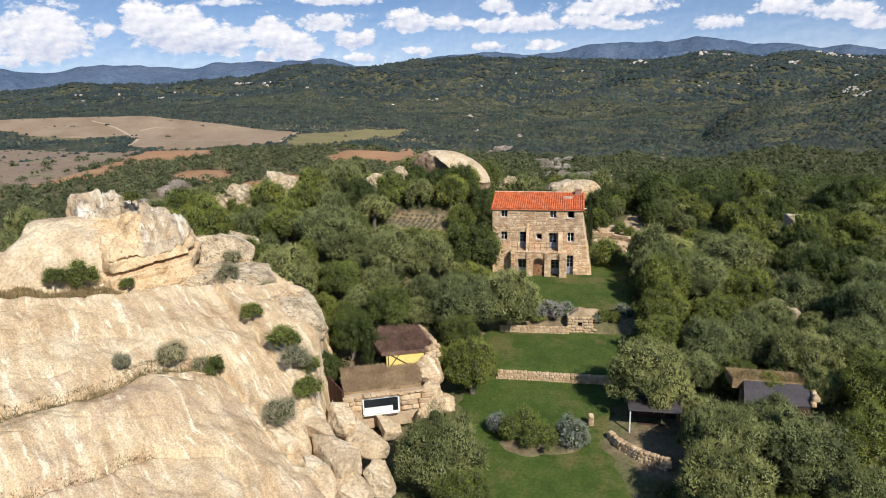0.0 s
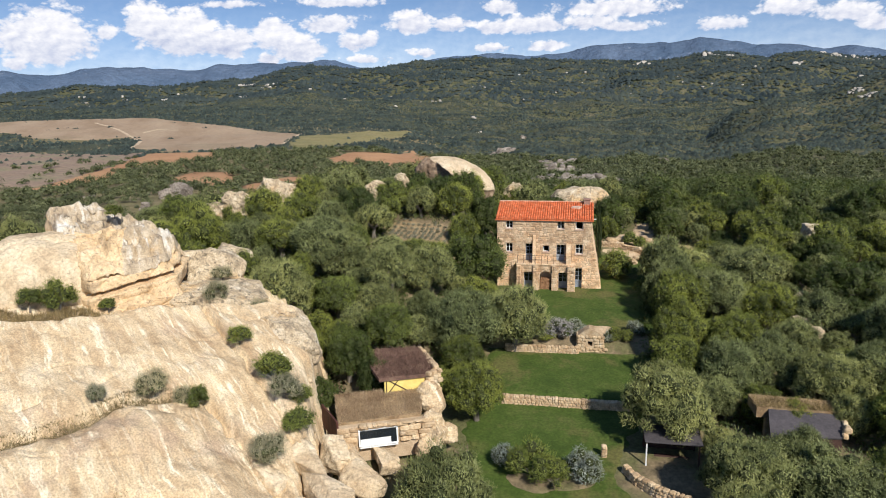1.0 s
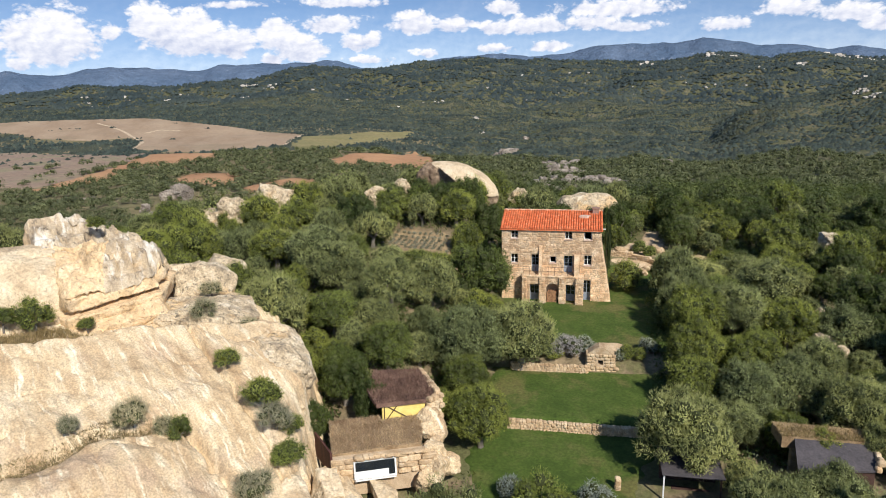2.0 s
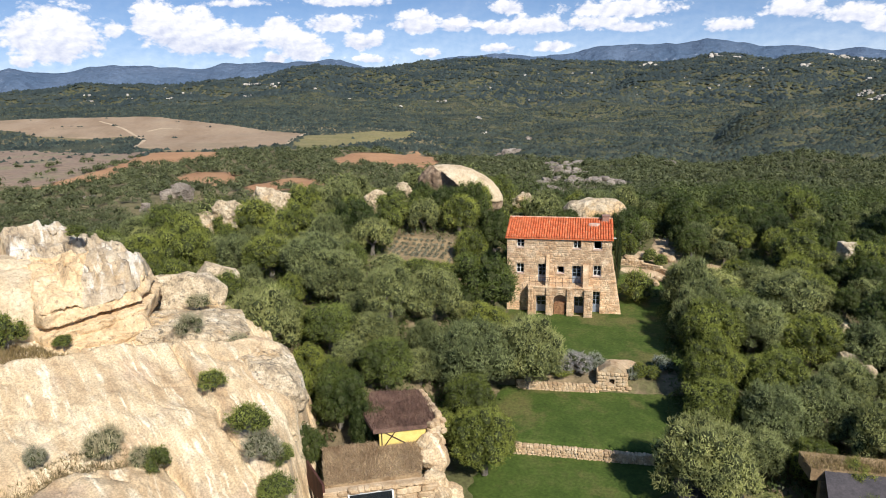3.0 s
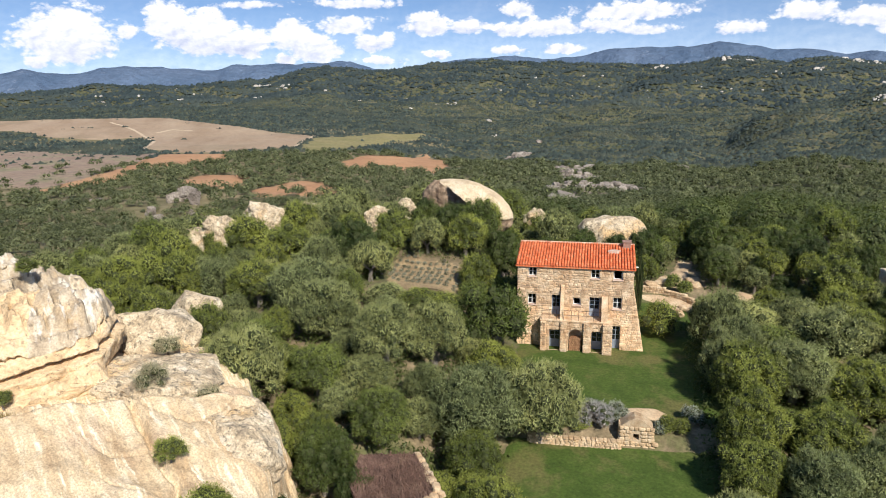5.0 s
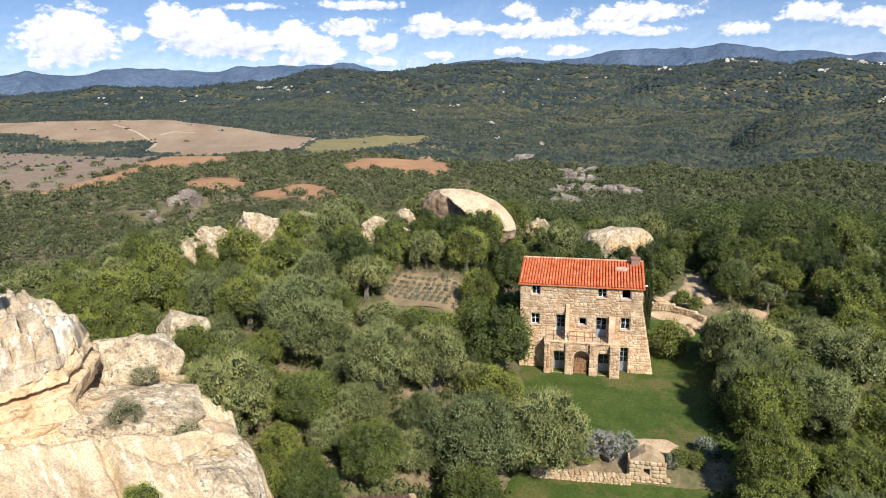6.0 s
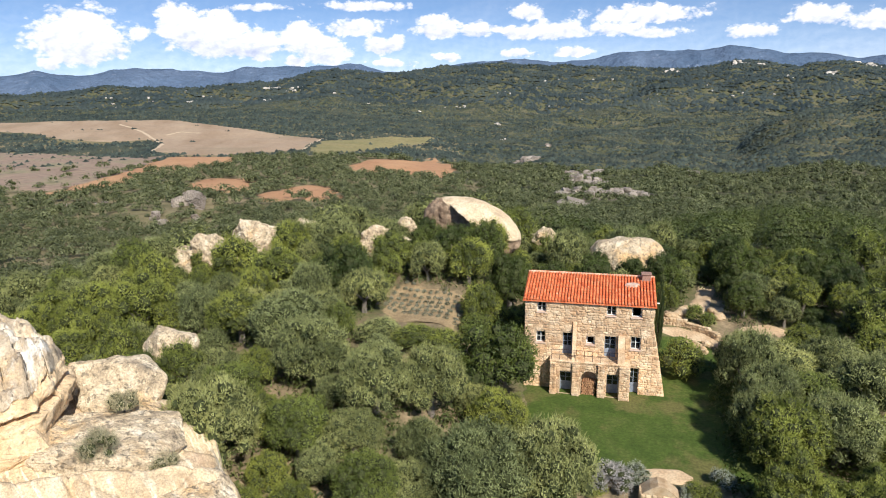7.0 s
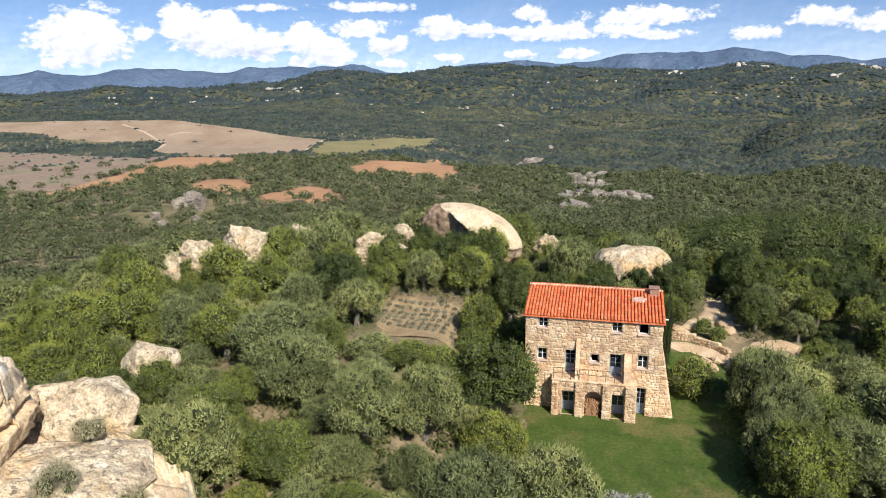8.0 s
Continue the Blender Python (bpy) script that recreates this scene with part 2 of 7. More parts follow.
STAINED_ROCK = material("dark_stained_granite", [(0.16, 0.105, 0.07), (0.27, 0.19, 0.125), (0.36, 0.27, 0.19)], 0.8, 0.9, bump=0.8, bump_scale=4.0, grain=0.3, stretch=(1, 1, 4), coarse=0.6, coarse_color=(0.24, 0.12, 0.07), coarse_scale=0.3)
BOULDER = material("weathered_granite", [(0.30, 0.235, 0.16), (0.47, 0.365, 0.24), (0.58, 0.47, 0.325), (0.64, 0.55, 0.42)], 0.9, 0.9, bump=0.7, bump_scale=4.0, grain=0.38, relief=(1.0, 1.4, 0.4),
                   coarse=0.8, coarse_color=(0.57, 0.37, 0.175), coarse_scale=0.22, specks=(3.0, (0.17, 0.14, 0.10), 0.56, 0.75))
LAWN = material("lawn_grass", [(0.042, 0.070, 0.011), (0.058, 0.090, 0.015), (0.082, 0.102, 0.024)], 0.5, 0.9, bump=0.5, bump_scale=14.0, grain=0.3,
                coarse=0.8, coarse_color=(0.128, 0.115, 0.040), coarse_scale=0.20, coarse_at=0.53)
SOIL = material("dry_soil", [(0.12, 0.095, 0.055), (0.21, 0.16, 0.095), (0.30, 0.225, 0.135)], 0.4, 0.95, bump=0.5, bump_scale=4.0, grain=0.3,
                coarse=0.8, coarse_color=(0.10, 0.11, 0.04), coarse_scale=0.15, coarse_at=0.48)
WOODLAND = material("woodland_floor", [(0.060, 0.068, 0.030), (0.095, 0.095, 0.048), (0.150, 0.132, 0.078)], 0.04, 0.95, bump=1.0, bump_scale=0.12, grain=0.35,
                    coarse=0.5, coarse_color=(0.13, 0.12, 0.07), coarse_scale=0.012, coarse_at=0.6)
PASTURE = material("dry_pasture", [(0.13, 0.115, 0.055), (0.20, 0.165, 0.088), (0.25, 0.195, 0.115)], 0.02, 0.95, bump=0.4, bump_scale=0.2, grain=0.25)
FAR_ROCK = material("far_grey_rock", [(0.13, 0.108, 0.092), (0.24, 0.205, 0.175), (0.35, 0.31, 0.265)], 0.12, 0.9, bump=0.8, bump_scale=0.5, grain=0.3, per_island=0.2)
HILL_ROCK = material("hill_granite", [(0.34, 0.31, 0.275), (0.46, 0.425, 0.38), (0.54, 0.50, 0.45)], 0.05, 0.9, bump=0.6, bump_scale=0.3, grain=0.2, per_island=0.2)
# The blue of distance haze is mixed into this range's base colours.
HAZED_RANGE = material("hazed_range", [(0.066, 0.105, 0.168), (0.105, 0.145, 0.215)], 0.004, 0.95, bump=0.8, bump_scale=0.015, grain=0.15,
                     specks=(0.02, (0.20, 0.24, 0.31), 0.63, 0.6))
PATH_EARTH = material("pale_path_earth", [(0.42, 0.29, 0.17), (0.52, 0.37, 0.23), (0.60, 0.46, 0.30)], 0.7, 0.95, bump=0.4, bump_scale=5.0, grain=0.25)
HOUSE_STONE = material("house_stone", [(0.52, 0.345, 0.21), (0.68, 0.505, 0.34), (0.78, 0.645, 0.48)], 1.6, 0.9, bump=0.6, bump_scale=9.0, grain=0.3, per_object=0.24, per_island=0.24, coarse=0.5, coarse_color=(0.60, 0.39, 0.23), coarse_scale=0.45, coarse_at=0.54)
MORTAR = material("mortar", [(0.42, 0.30, 0.19), (0.56, 0.43, 0.29)], 2.0, 0.95, bump=0.4, bump_scale=15.0)
WALL_STONE = material("dry_wall_stone", [(0.36, 0.25, 0.15), (0.49, 0.365, 0.235), (0.58, 0.48, 0.35)], 1.6, 0.9, bump=0.5, bump_scale=7.0, grain=0.25, per_object=0.2, per_island=0.2)
TILE = material("terracotta_tile", [(0.52, 0.110, 0.042), (0.64, 0.165, 0.062), (0.69, 0.245, 0.12)], 2.5, 0.8, bump=0.2, bump_scale=20.0, grain=0.15, per_island=0.22, specks=(1.6, (0.70, 0.42, 0.27), 0.62, 0.6))
PALE_TILE = material("weathered_ridge_tile", [(0.52, 0.26, 0.16), (0.64, 0.42, 0.30), (0.70, 0.55, 0.43)], 2.5, 0.85, bump=0.2, bump_scale=20.0, per_island=0.15)
MORTAR_WHITE = material("pale_mortar", [(0.50, 0.34, 0.26), (0.62, 0.48, 0.38)], 3.0, 0.9)
DARK_WOOD = material("dark_wood", [(0.05, 0.028, 0.022), (0.09, 0.05, 0.04)], 3.0, 0.7, stretch=(1, 1, 6))
RED_WOOD = material("dark_red_wood", [(0.055, 0.022, 0.018), (0.105, 0.045, 0.035)], 3.0, 0.7, stretch=(1, 1, 6))
WHITE_PAINT = material("white_paint", [(0.66, 0.66, 0.64), (0.76, 0.76, 0.74)], 3.0, 0.5, bump=0.1)
GREY_PAINT = material("grey_blue_paint", [(0.20, 0.235, 0.29), (0.28, 0.315, 0.37)], 3.0, 0.55, bump=0.1)
IRON = material("rusted_iron", [(0.05, 0.035, 0.03), (0.11, 0.07, 0.05)], 8.0, 0.6, metal=0.5, bump=0.2)
YELLOW = material("yellow_plaster", [(0.70, 0.53, 0.15), (0.80, 0.63, 0.22)], 1.2, 0.9, bump=0.2, grain=0.12)
TURF = material("dry_turf", [(0.20, 0.13, 0.07), (0.30, 0.21, 0.12), (0.36, 0.26, 0.15)], 1.0, 0.95, bump=0.6, bump_scale=10.0, grain=0.35)
HEATHER = material("brown_heather_thatch", [(0.11, 0.065, 0.05), (0.17, 0.10, 0.075), (0.22, 0.14, 0.10)], 1.2, 0.95, bump=0.7, bump_scale=9.0, grain=0.4)
FELT = material("dark_roofing_felt", [(0.055, 0.05, 0.055), (0.085, 0.075, 0.08)], 0.8, 0.8, bump=0.3, bump_scale=3.0)
OLD_BRICK = material("old_brick", [(0.24, 0.14, 0.105), (0.34, 0.21, 0.16)], 4.0, 0.9, bump=0.5, bump_scale=9.0)
LOG = material("split_log", [(0.30, 0.15, 0.08), (0.46, 0.27, 0.15)], 6.0, 0.85, per_object=0.25)
BARK = material("bark", [(0.12, 0.10, 0.08), (0.24, 0.21, 0.18)], 3.0, 0.9, bump=0.5, stretch=(1, 1, 4))
FIELD_TAN = material("stubble_field", [(0.29, 0.20, 0.125), (0.35, 0.25, 0.165), (0.385, 0.285, 0.19)], 0.02, 0.95, bump=0.2, bump_scale=0.3, grain=0.12, stretch=(1, 4, 1), turn=30,
                     coarse=0.45, coarse_color=(0.24, 0.19, 0.12), coarse_scale=0.008)
FIELD_TRACK = material("pale_track", [(0.48, 0.36, 0.24), (0.58, 0.45, 0.31)], 0.1, 0.95, bump=0.2, bump_scale=2.0)
FIELD_RED = material("ploughed_red_field", [(0.36, 0.19, 0.10), (0.44, 0.25, 0.13)], 0.03, 0.95, bump=0.2, bump_scale=0.3, grain=0.12)
FIELD_GREY = material("grazed_field", [(0.22, 0.155, 0.11), (0.28, 0.20, 0.145), (0.24, 0.21, 0.12)], 0.02, 0.95, bump=0.2, bump_scale=0.3, grain=0.2)
FIELD_GREEN = material("vineyard_field", [(0.20, 0.18, 0.075), (0.26, 0.215, 0.10)], 0.02, 0.95, bump=0.2, bump_scale=0.3, grain=0.2)
GLASS = bpy.data.materials.new("window_glass")
GLASS.use_nodes = True
glass_shader = GLASS.node_tree.nodes["Principled BSDF"]
glass_shader.inputs["Base Color"].default_value = (0.04, 0.05, 0.06, 1)
glass_shader.inputs["Roughness"].default_value = 0.05
glass_shader.inputs["Transmission Weight"].default_value = 0.6

OLIVE_LEAF = foliage("olive_leaves", (0.114, 0.130, 0.048), (0.395, 0.405, 0.165), 0.40, lit=0.25, tree_vary=0.28, leaf_vary=0.22)
OAK_LEAF = foliage("holm_oak_leaves", (0.030, 0.047, 0.011), (0.115, 0.145, 0.034), 0.5, lit=0.28, tree_vary=0.30, leaf_vary=0.20)
MASTIC_LEAF = foliage("mastic_leaves", (0.080, 0.100, 0.019), (0.310, 0.335, 0.074), 0.40, lit=0.25, tree_vary=0.26, leaf_vary=0.22)
CYPRESS_LEAF = foliage("cypress_leaves", (0.02, 0.035, 0.012), (0.04, 0.06, 0.02), 0.8)
SILVER_LEAF = foliage("silver_leaves", (0.22, 0.24, 0.19), (0.34, 0.36, 0.31), 1.2, 0.15)
LAVENDER_BLOOM = foliage("lavender_bloom", (0.20, 0.195, 0.20), (0.38, 0.36, 0.37), 1.2, 0.15)
GREY_TWIG = foliage("grey_twigs", (0.22, 0.20, 0.12), (0.42, 0.38, 0.25), 1.2, 0.1)
DRY_GRASS = foliage("dry_grass", (0.36, 0.255, 0.155), (0.54, 0.415, 0.27), 0.9, 0.25)
BROWN_GRASS = foliage("brown_grass", (0.17, 0.125, 0.06), (0.33, 0.25, 0.13), 0.9, 0.2)
ROOF_GRASS = foliage("pinkish_dry_grass", (0.33, 0.225, 0.145), (0.60, 0.45, 0.31), 0.8, 0.3)
WOOD_LEAF = foliage("woodland_leaves", (0.076, 0.092, 0.026), (0.290, 0.300, 0.100), 0.24, tree_vary=0, leaf_vary=0.26)
MIDDLE_LEAF = foliage("slope_woodland_leaves", (0.048, 0.059, 0.028), (0.224, 0.235, 0.114), 0.10, tree_vary=0, leaf_vary=0.26)
DARK_WOOD_LEAF = foliage("dark_woodland_leaves", (0.038, 0.056, 0.015), (0.150, 0.170, 0.050), 0.24, tree_vary=0, leaf_vary=0.26)
# Far leaves shifted to blue-grey: air haze painted into the green.
HAZED_LEAF = foliage("hazed_woodland_leaves", (0.028, 0.040, 0.034), (0.070, 0.085, 0.065), 0.030, tree_vary=0, leaf_vary=0.45, lit=0.15, dry=(0.086, 0.091, 0.060), patch_scale=0.010)
HAZED_HILL_LEAF = foliage("hazed_hill_leaves", (0.029, 0.042, 0.040), (0.057, 0.072, 0.065), 0.010, tree_vary=0, leaf_vary=0.20, lit=0.1, dry=(0.076, 0.088, 0.066), patch_scale=0.004)
# Dark crown cores: the shade deep between the leaves, put into a colour.
CORE_SHADE = material("crown_core_shade", [(0.030, 0.037, 0.013), (0.058, 0.066, 0.022)], 3.0, 0.95)

# ---- mesh helpers ----


def mesh_of(name, verts, faces, mat, flat=True):
    """A mesh from an array of places and an array of faces with equal corners."""
    verts, faces = np.asarray(verts, np.float32), np.asarray(faces, np.int32)
    me = bpy.data.meshes.new(name)
    n, k = faces.shape
    me.vertices.add(len(verts))
    me.vertices.foreach_set("co", verts.ravel())
    me.loops.add(n * k)
    me.loops.foreach_set("vertex_index", faces.ravel())
    me.polygons.add(n)
    me.polygons.foreach_set("loop_start", np.arange(0, n * k, k, dtype=np.int32))
    me.polygons.foreach_set("use_smooth", np.full(n, not flat))
    me.update(calc_edges=True)
    me.materials.append(mat)
    return me


def part(name, bm, mat, parent=None, label="", smooth=False):
    """Links a bmesh as one mesh object, under a thing or under a part."""
    me = bpy.data.meshes.new(name)
    bmesh.ops.recalc_face_normals(bm, faces=bm.faces)
    bm.to_mesh(me)
    bm.free()
    if smooth:
        me.polygons.foreach_set("use_smooth", np.full(len(me.polygons), True))
    me.materials.append(mat)
    ob = new(name, me)
    ob.parent = parent
    return tagged(ob, label) if label else ob


def piece(name, me, parent=None, m=None, label=""):
    """An object on shared mesh data."""
    ob = new(name, me)
    ob.parent = parent
    if m is not None:
        ob.matrix_local = m
    return tagged(ob, label) if label else ob


def empty(name, label, category, group="", at=(0, 0, 0)):
    ob = new(name)
    ob.location = at
    return tagged(ob, label, category, group)


def box(x0, x1, y0, y1, z0, z1, bm=None, bevel=0.0):
    bm = bm or bmesh.new()
    made = bmesh.ops.create_cube(bm, size=1.0, matrix=Matrix.Translation(((x0 + x1) / 2, (y0 + y1) / 2, (z0 + z1) / 2)) @ Matrix.Diagonal((x1 - x0, y1 - y0, z1 - z0, 1)))
    if bevel:
        edges = {e for v in made["verts"] for e in v.link_edges}
        bmesh.ops.bevel(bm, geom=list(edges), offset=bevel, segments=1, affect="EDGES")
    return bm


def prism(outline, axis, a, b, bm=None):
    """A solid between a and b on an axis ("x", "y", "z"); the outline is in the two other axes, in order."""
    bm = bm or bmesh.new()

    def at(u, v, w):
        return {"x": (w, u, v), "y": (u, w, v), "z": (u, v, w)}[axis]

    lo = [bm.verts.new(at(u, v, a)) for u, v in outline]
    hi = [bm.verts.new(at(u, v, b)) for u, v in outline]
    bm.faces.new(lo)
    bm.faces.new(hi[::-1])
    for i in range(len(lo)):
        j = (i + 1) % len(lo)
        bm.faces.new((lo[i], hi[i], hi[j], lo[j]))
    return bm


def tube(points, radii, sides=6, bm=None):
    """A round tapered branch along the points."""
    bm = bm or bmesh.new()
    points = [Vector(p) for p in points]
    rings = []
    for i, (p, r) in enumerate(zip(points, radii)):
        way = (points[min(i + 1, len(points) - 1)] - points[max(i - 1, 0)]).normalized()
        side = way.orthogonal().normalized()
        rings.append([bm.verts.new(p + (Matrix.Rotation(6.2832 * k / sides, 3, way) @ side) * r) for k in range(sides)])
    for a, b in zip(rings, rings[1:]):
        for k in range(sides):
            bm.faces.new((a[k], a[(k + 1) % sides], b[(k + 1) % sides], b[k]))
    bm.faces.new(rings[0][::-1])
    bm.faces.new(rings[-1])
    return bm


def leaves(rng, places, ways, length, width, upright=0.0):
    """Small pointed leaves at the places, facing about along the ways; upright: how much they point upwards."""
    n = len(places)
    ways = ways / np.maximum(np.linalg.norm(ways, axis=1, keepdims=True), 1e-6)
    aside = np.cross(ways, np.cross(rng.normal(size=(n, 3)) + (0, 0, upright), ways))
    aside /= np.maximum(np.linalg.norm(aside, axis=1, keepdims=True), 1e-6)
    other = np.cross(ways, aside)
    s = rng.uniform(0.7, 1.3, (n, 1))
    a, b = aside * length * s / 2, other * width * s / 2
    verts = np.stack([places - a * 0.7 - b, places - a * 0.7 + b, places + a * 1.3], axis=1).reshape(-1, 3)
    return verts, np.arange(3 * n).reshape(-1, 3)


def blades(rng, places, out, length, width, rise):
    """Thin pointed sprays that stand out from the places and rise."""
    n = len(places)
    along = out * 0.75 + (0, 0, rise) + 0.5 * rng.normal(size=(n, 3))
    along /= np.maximum(np.linalg.norm(along, axis=1, keepdims=True), 1e-6)
    other = np.cross(along, out + (0, 0, 0.3) + 0.38 * rng.normal(size=(n, 3)))
    other /= np.maximum(np.linalg.norm(other, axis=1, keepdims=True), 1e-6)
    s = rng.uniform(0.6, 1.4, (n, 1))
    a, b = along * length * s, other * width * s / 2
    return np.stack([places - b, places + b, places + a], axis=1).reshape(-1, 3), np.arange(3 * n).reshape(-1, 3)


def directions(rng, n, floor=-1.0):
    z = rng.uniform(floor, 1, n)
    a = rng.uniform(0, 6.2832, n)
    r = np.sqrt(1 - z * z)
    return np.stack([r * np.cos(a), r * np.sin(a), z], axis=1)


def inside(x, y, polygon):
    """Whether the points lie in the polygon."""
    hit = np.zeros(np.shape(x), bool)
    j = len(polygon) - 1
    for i in range(len(polygon)):
        (xi, yi), (xj, yj) = polygon[i], polygon[j]
        cross = ((yi > y) != (yj > y)) & (x < (xj - xi) * (y - yi) / (yj - yi + 1e-9) + xi)
        hit ^= cross
        j = i
    return hit


def near_line(x, y, line):
    """Distance of the points from a broken line."""
    best = np.full(np.shape(x), 1e9)
    for (ax, ay), (bx, by) in zip(line, line[1:]):
        t = np.clip(((x - ax) * (bx - ax) + (y - ay) * (by - ay)) / ((bx - ax) ** 2 + (by - ay) ** 2), 0, 1)
        best = np.minimum(best, np.hypot(x - ax - t * (bx - ax), y - ay - t * (by - ay)))
    return best


# ---- the lie of the land ----
# A granite hilltop with the house, a valley with fields behind it, wooded hills beyond.
HEADING = 11.2  # degrees left of +y, the main direction of the view


def bearing(x, y):
    """Degrees left of the main direction."""
    return np.degrees(np.arctan2(-x, y)) - HEADING


TERRACE_Y = [0, 20, 40, 45, 50, 57.0, 57.4, 65.3, 65.7, 68, 79, 95, 110, 140]
TERRACE_Z = [-8, -6, -4.3, -3.8, -3.3, -2.65, -2.05, -1.45, -0.8, -0.6, 0, 0, 0.5, 0.5]
FALL_D = [0, 100, 125, 200, 300, 450, 620, 870, 1200, 1700]
FALL_LEFT = [2, 1, -4, -26, -42, -52, -57, -61, -67, -48]
FALL_RIM = [2, 2, -1, -9, -33, -53, -67, -83, -96, -90]
FALL_RIGHT = [2, 2, 0, -18, -34, -53, -67, -83, -96, -90]
SPUR_B = [-60, -38, -32, -29, -25, -22.5, -20.5, -17]  # a wooded spur that comes in beyond the right-hand valley
SPUR_Z = [20, 15, 1, -23, -34, -56, -95, -110]
CREST_B = [-45, -32.5, -28.8, -26.6, -24.4, -22.8, -20.4, -16.6, -10, -5.4, -0.7, 6.7, 10.3, 15.2, 21.5, 27.3, 32.5, 45]
CREST_Z = [10, 24, 50, 66, 50, 61, 73, 42, 57, 69, 77, 40, 64, 16, -11, 1, -30, -30]
RANGE_B = [-45, -31.6, -29.9, -28.1, -25.9, -23.2, -21.2, -19.5, -17.9, -14.4, -11.8, -10, -7.2, -4.5, 0.6, 3.9, 6.7, 8.5, 11.3, 15.2, 17.4, 19, 20.7, 24.7, 26.2, 28, 29.8, 31.5, 32.5, 50]
RANGE_Z = [60, 78, 116, 102, 123, 138, 170, 182, 159, 162, 160, 125, 105, 130, 109, 52, 66, 112, 100, 99, 95, 64, 80, 94, 94, 58, 60, 87, 59, 50]


def ripple(x, y, scale):
    """A smooth wandering field of about -1 to 1, with features of that many metres."""
    k = 6.283 / scale
    return 0.4 * (np.sin(k * (0.9 * x + 0.4 * y) + 1.3 * np.sin(k * 0.53 * (y - 0.3 * x)))
                  + np.sin(k * (0.8 * y - 0.5 * x) * 1.21 + 1.7 * np.sin(k * 0.47 * (x + 0.2 * y) + 1))
                  + 0.7 * np.sin(k * 1.9 * (x * 0.62 + y * 0.78) + 2.1 * np.sin(k * 0.81 * (x - y))))


def smooth(a, b, v):
    s = np.clip((v - a) / (b - a), 0, 1)
    return s * s * (3 - 2 * s)


def ground_z(x, y):
    x, y = np.asarray(x, float), np.asarray(y, float)
    d, b = np.hypot(x, y), bearing(x, y)
    lawn = smooth(-13, -9, x) * (1 - smooth(5, 9, x)) * smooth(34, 40, y) * (1 - smooth(80, 88, y))
    slope = np.interp(y, [0, 40, 79, 88, 97, 110, 140], [-8, -4.3, 0, 0.2, 1.3, 1.6, 1.6])
    near = slope * (1 - lawn) + np.interp(y, TERRACE_Y, TERRACE_Z) * lawn
    near = near + 4.2 * smooth(-11, -18, x) * (1 - smooth(-28, -58, x)) * np.exp(-(np.maximum(np.abs(y - 86) - 8, 0) / 30) ** 2)
    near = near + (1 - lawn) * 0.35 * ripple(x, y, 17) * smooth(30, 60, d)
    left = smooth(-8, 14, b)
    fall = np.interp(d, FALL_D, FALL_LEFT) * left + (np.interp(d, FALL_D, FALL_RIGHT) + smooth(-11, -20, b) * (np.interp(d, FALL_D, FALL_RIM) - np.interp(d, FALL_D, FALL_RIGHT))) * (1 - left)
    fall = fall + smooth(150, 500, d) * (4 * ripple(x, y, 160) + 1.2 * ripple(x, y, 61)) * (1 - 0.75 * left * smooth(420, 620, d))
    far_left = smooth(17, 27, b)
    s = smooth(0, 1, (d - 106 + 20 * far_left) / (54 - 24 * far_left))
    z = near * (1 - s) + fall * s
    spur = np.interp(b, SPUR_B, SPUR_Z)
    z = z + (np.maximum(spur + 4 * ripple(x, y, 210) - z, 0)) * np.exp(-((d - 1310) / 330) ** 2)
    crest = np.interp(b, CREST_B, CREST_Z)
    u = np.clip((d - 1700) / 1300, 0, 1)
    ridges = np.abs(ripple(x, y, 900)) * 1.3 - 0.6 + 0.5 * ripple(x, y, 330) + 0.22 * ripple(x, y, 140)
    z = z * (1 - u ** 0.85) + crest * u ** 0.85 + 105 * u * (1 - u) * ridges + 7 * smooth(0.3, 1, u) * (ripple(x, y, 260) + 0.6 * ripple(x, y, 110))
    z = z + (1 - left) * smooth(700, 1000, d) * (1 - smooth(1700, 2200, d)) * (9 * ripple(x, y, 420) + 4 * ripple(x, y, 170))
    sink = smooth(3050, 3600, d)
    z = z * (1 - sink) - 120 * sink
    rise = smooth(3700, 4400, d)
    z = z * (1 - rise) + np.interp(b, RANGE_B, RANGE_Z) * rise + 90 * rise * (1 - rise) * (ripple(x, y, 330) + 0.6 * ripple(x, y, 130)) + 7 * rise * ripple(x, y, 190)
    end = smooth(4420, 4900, d)
    return z * (1 - end) - 200 * end


# ---- ground ----


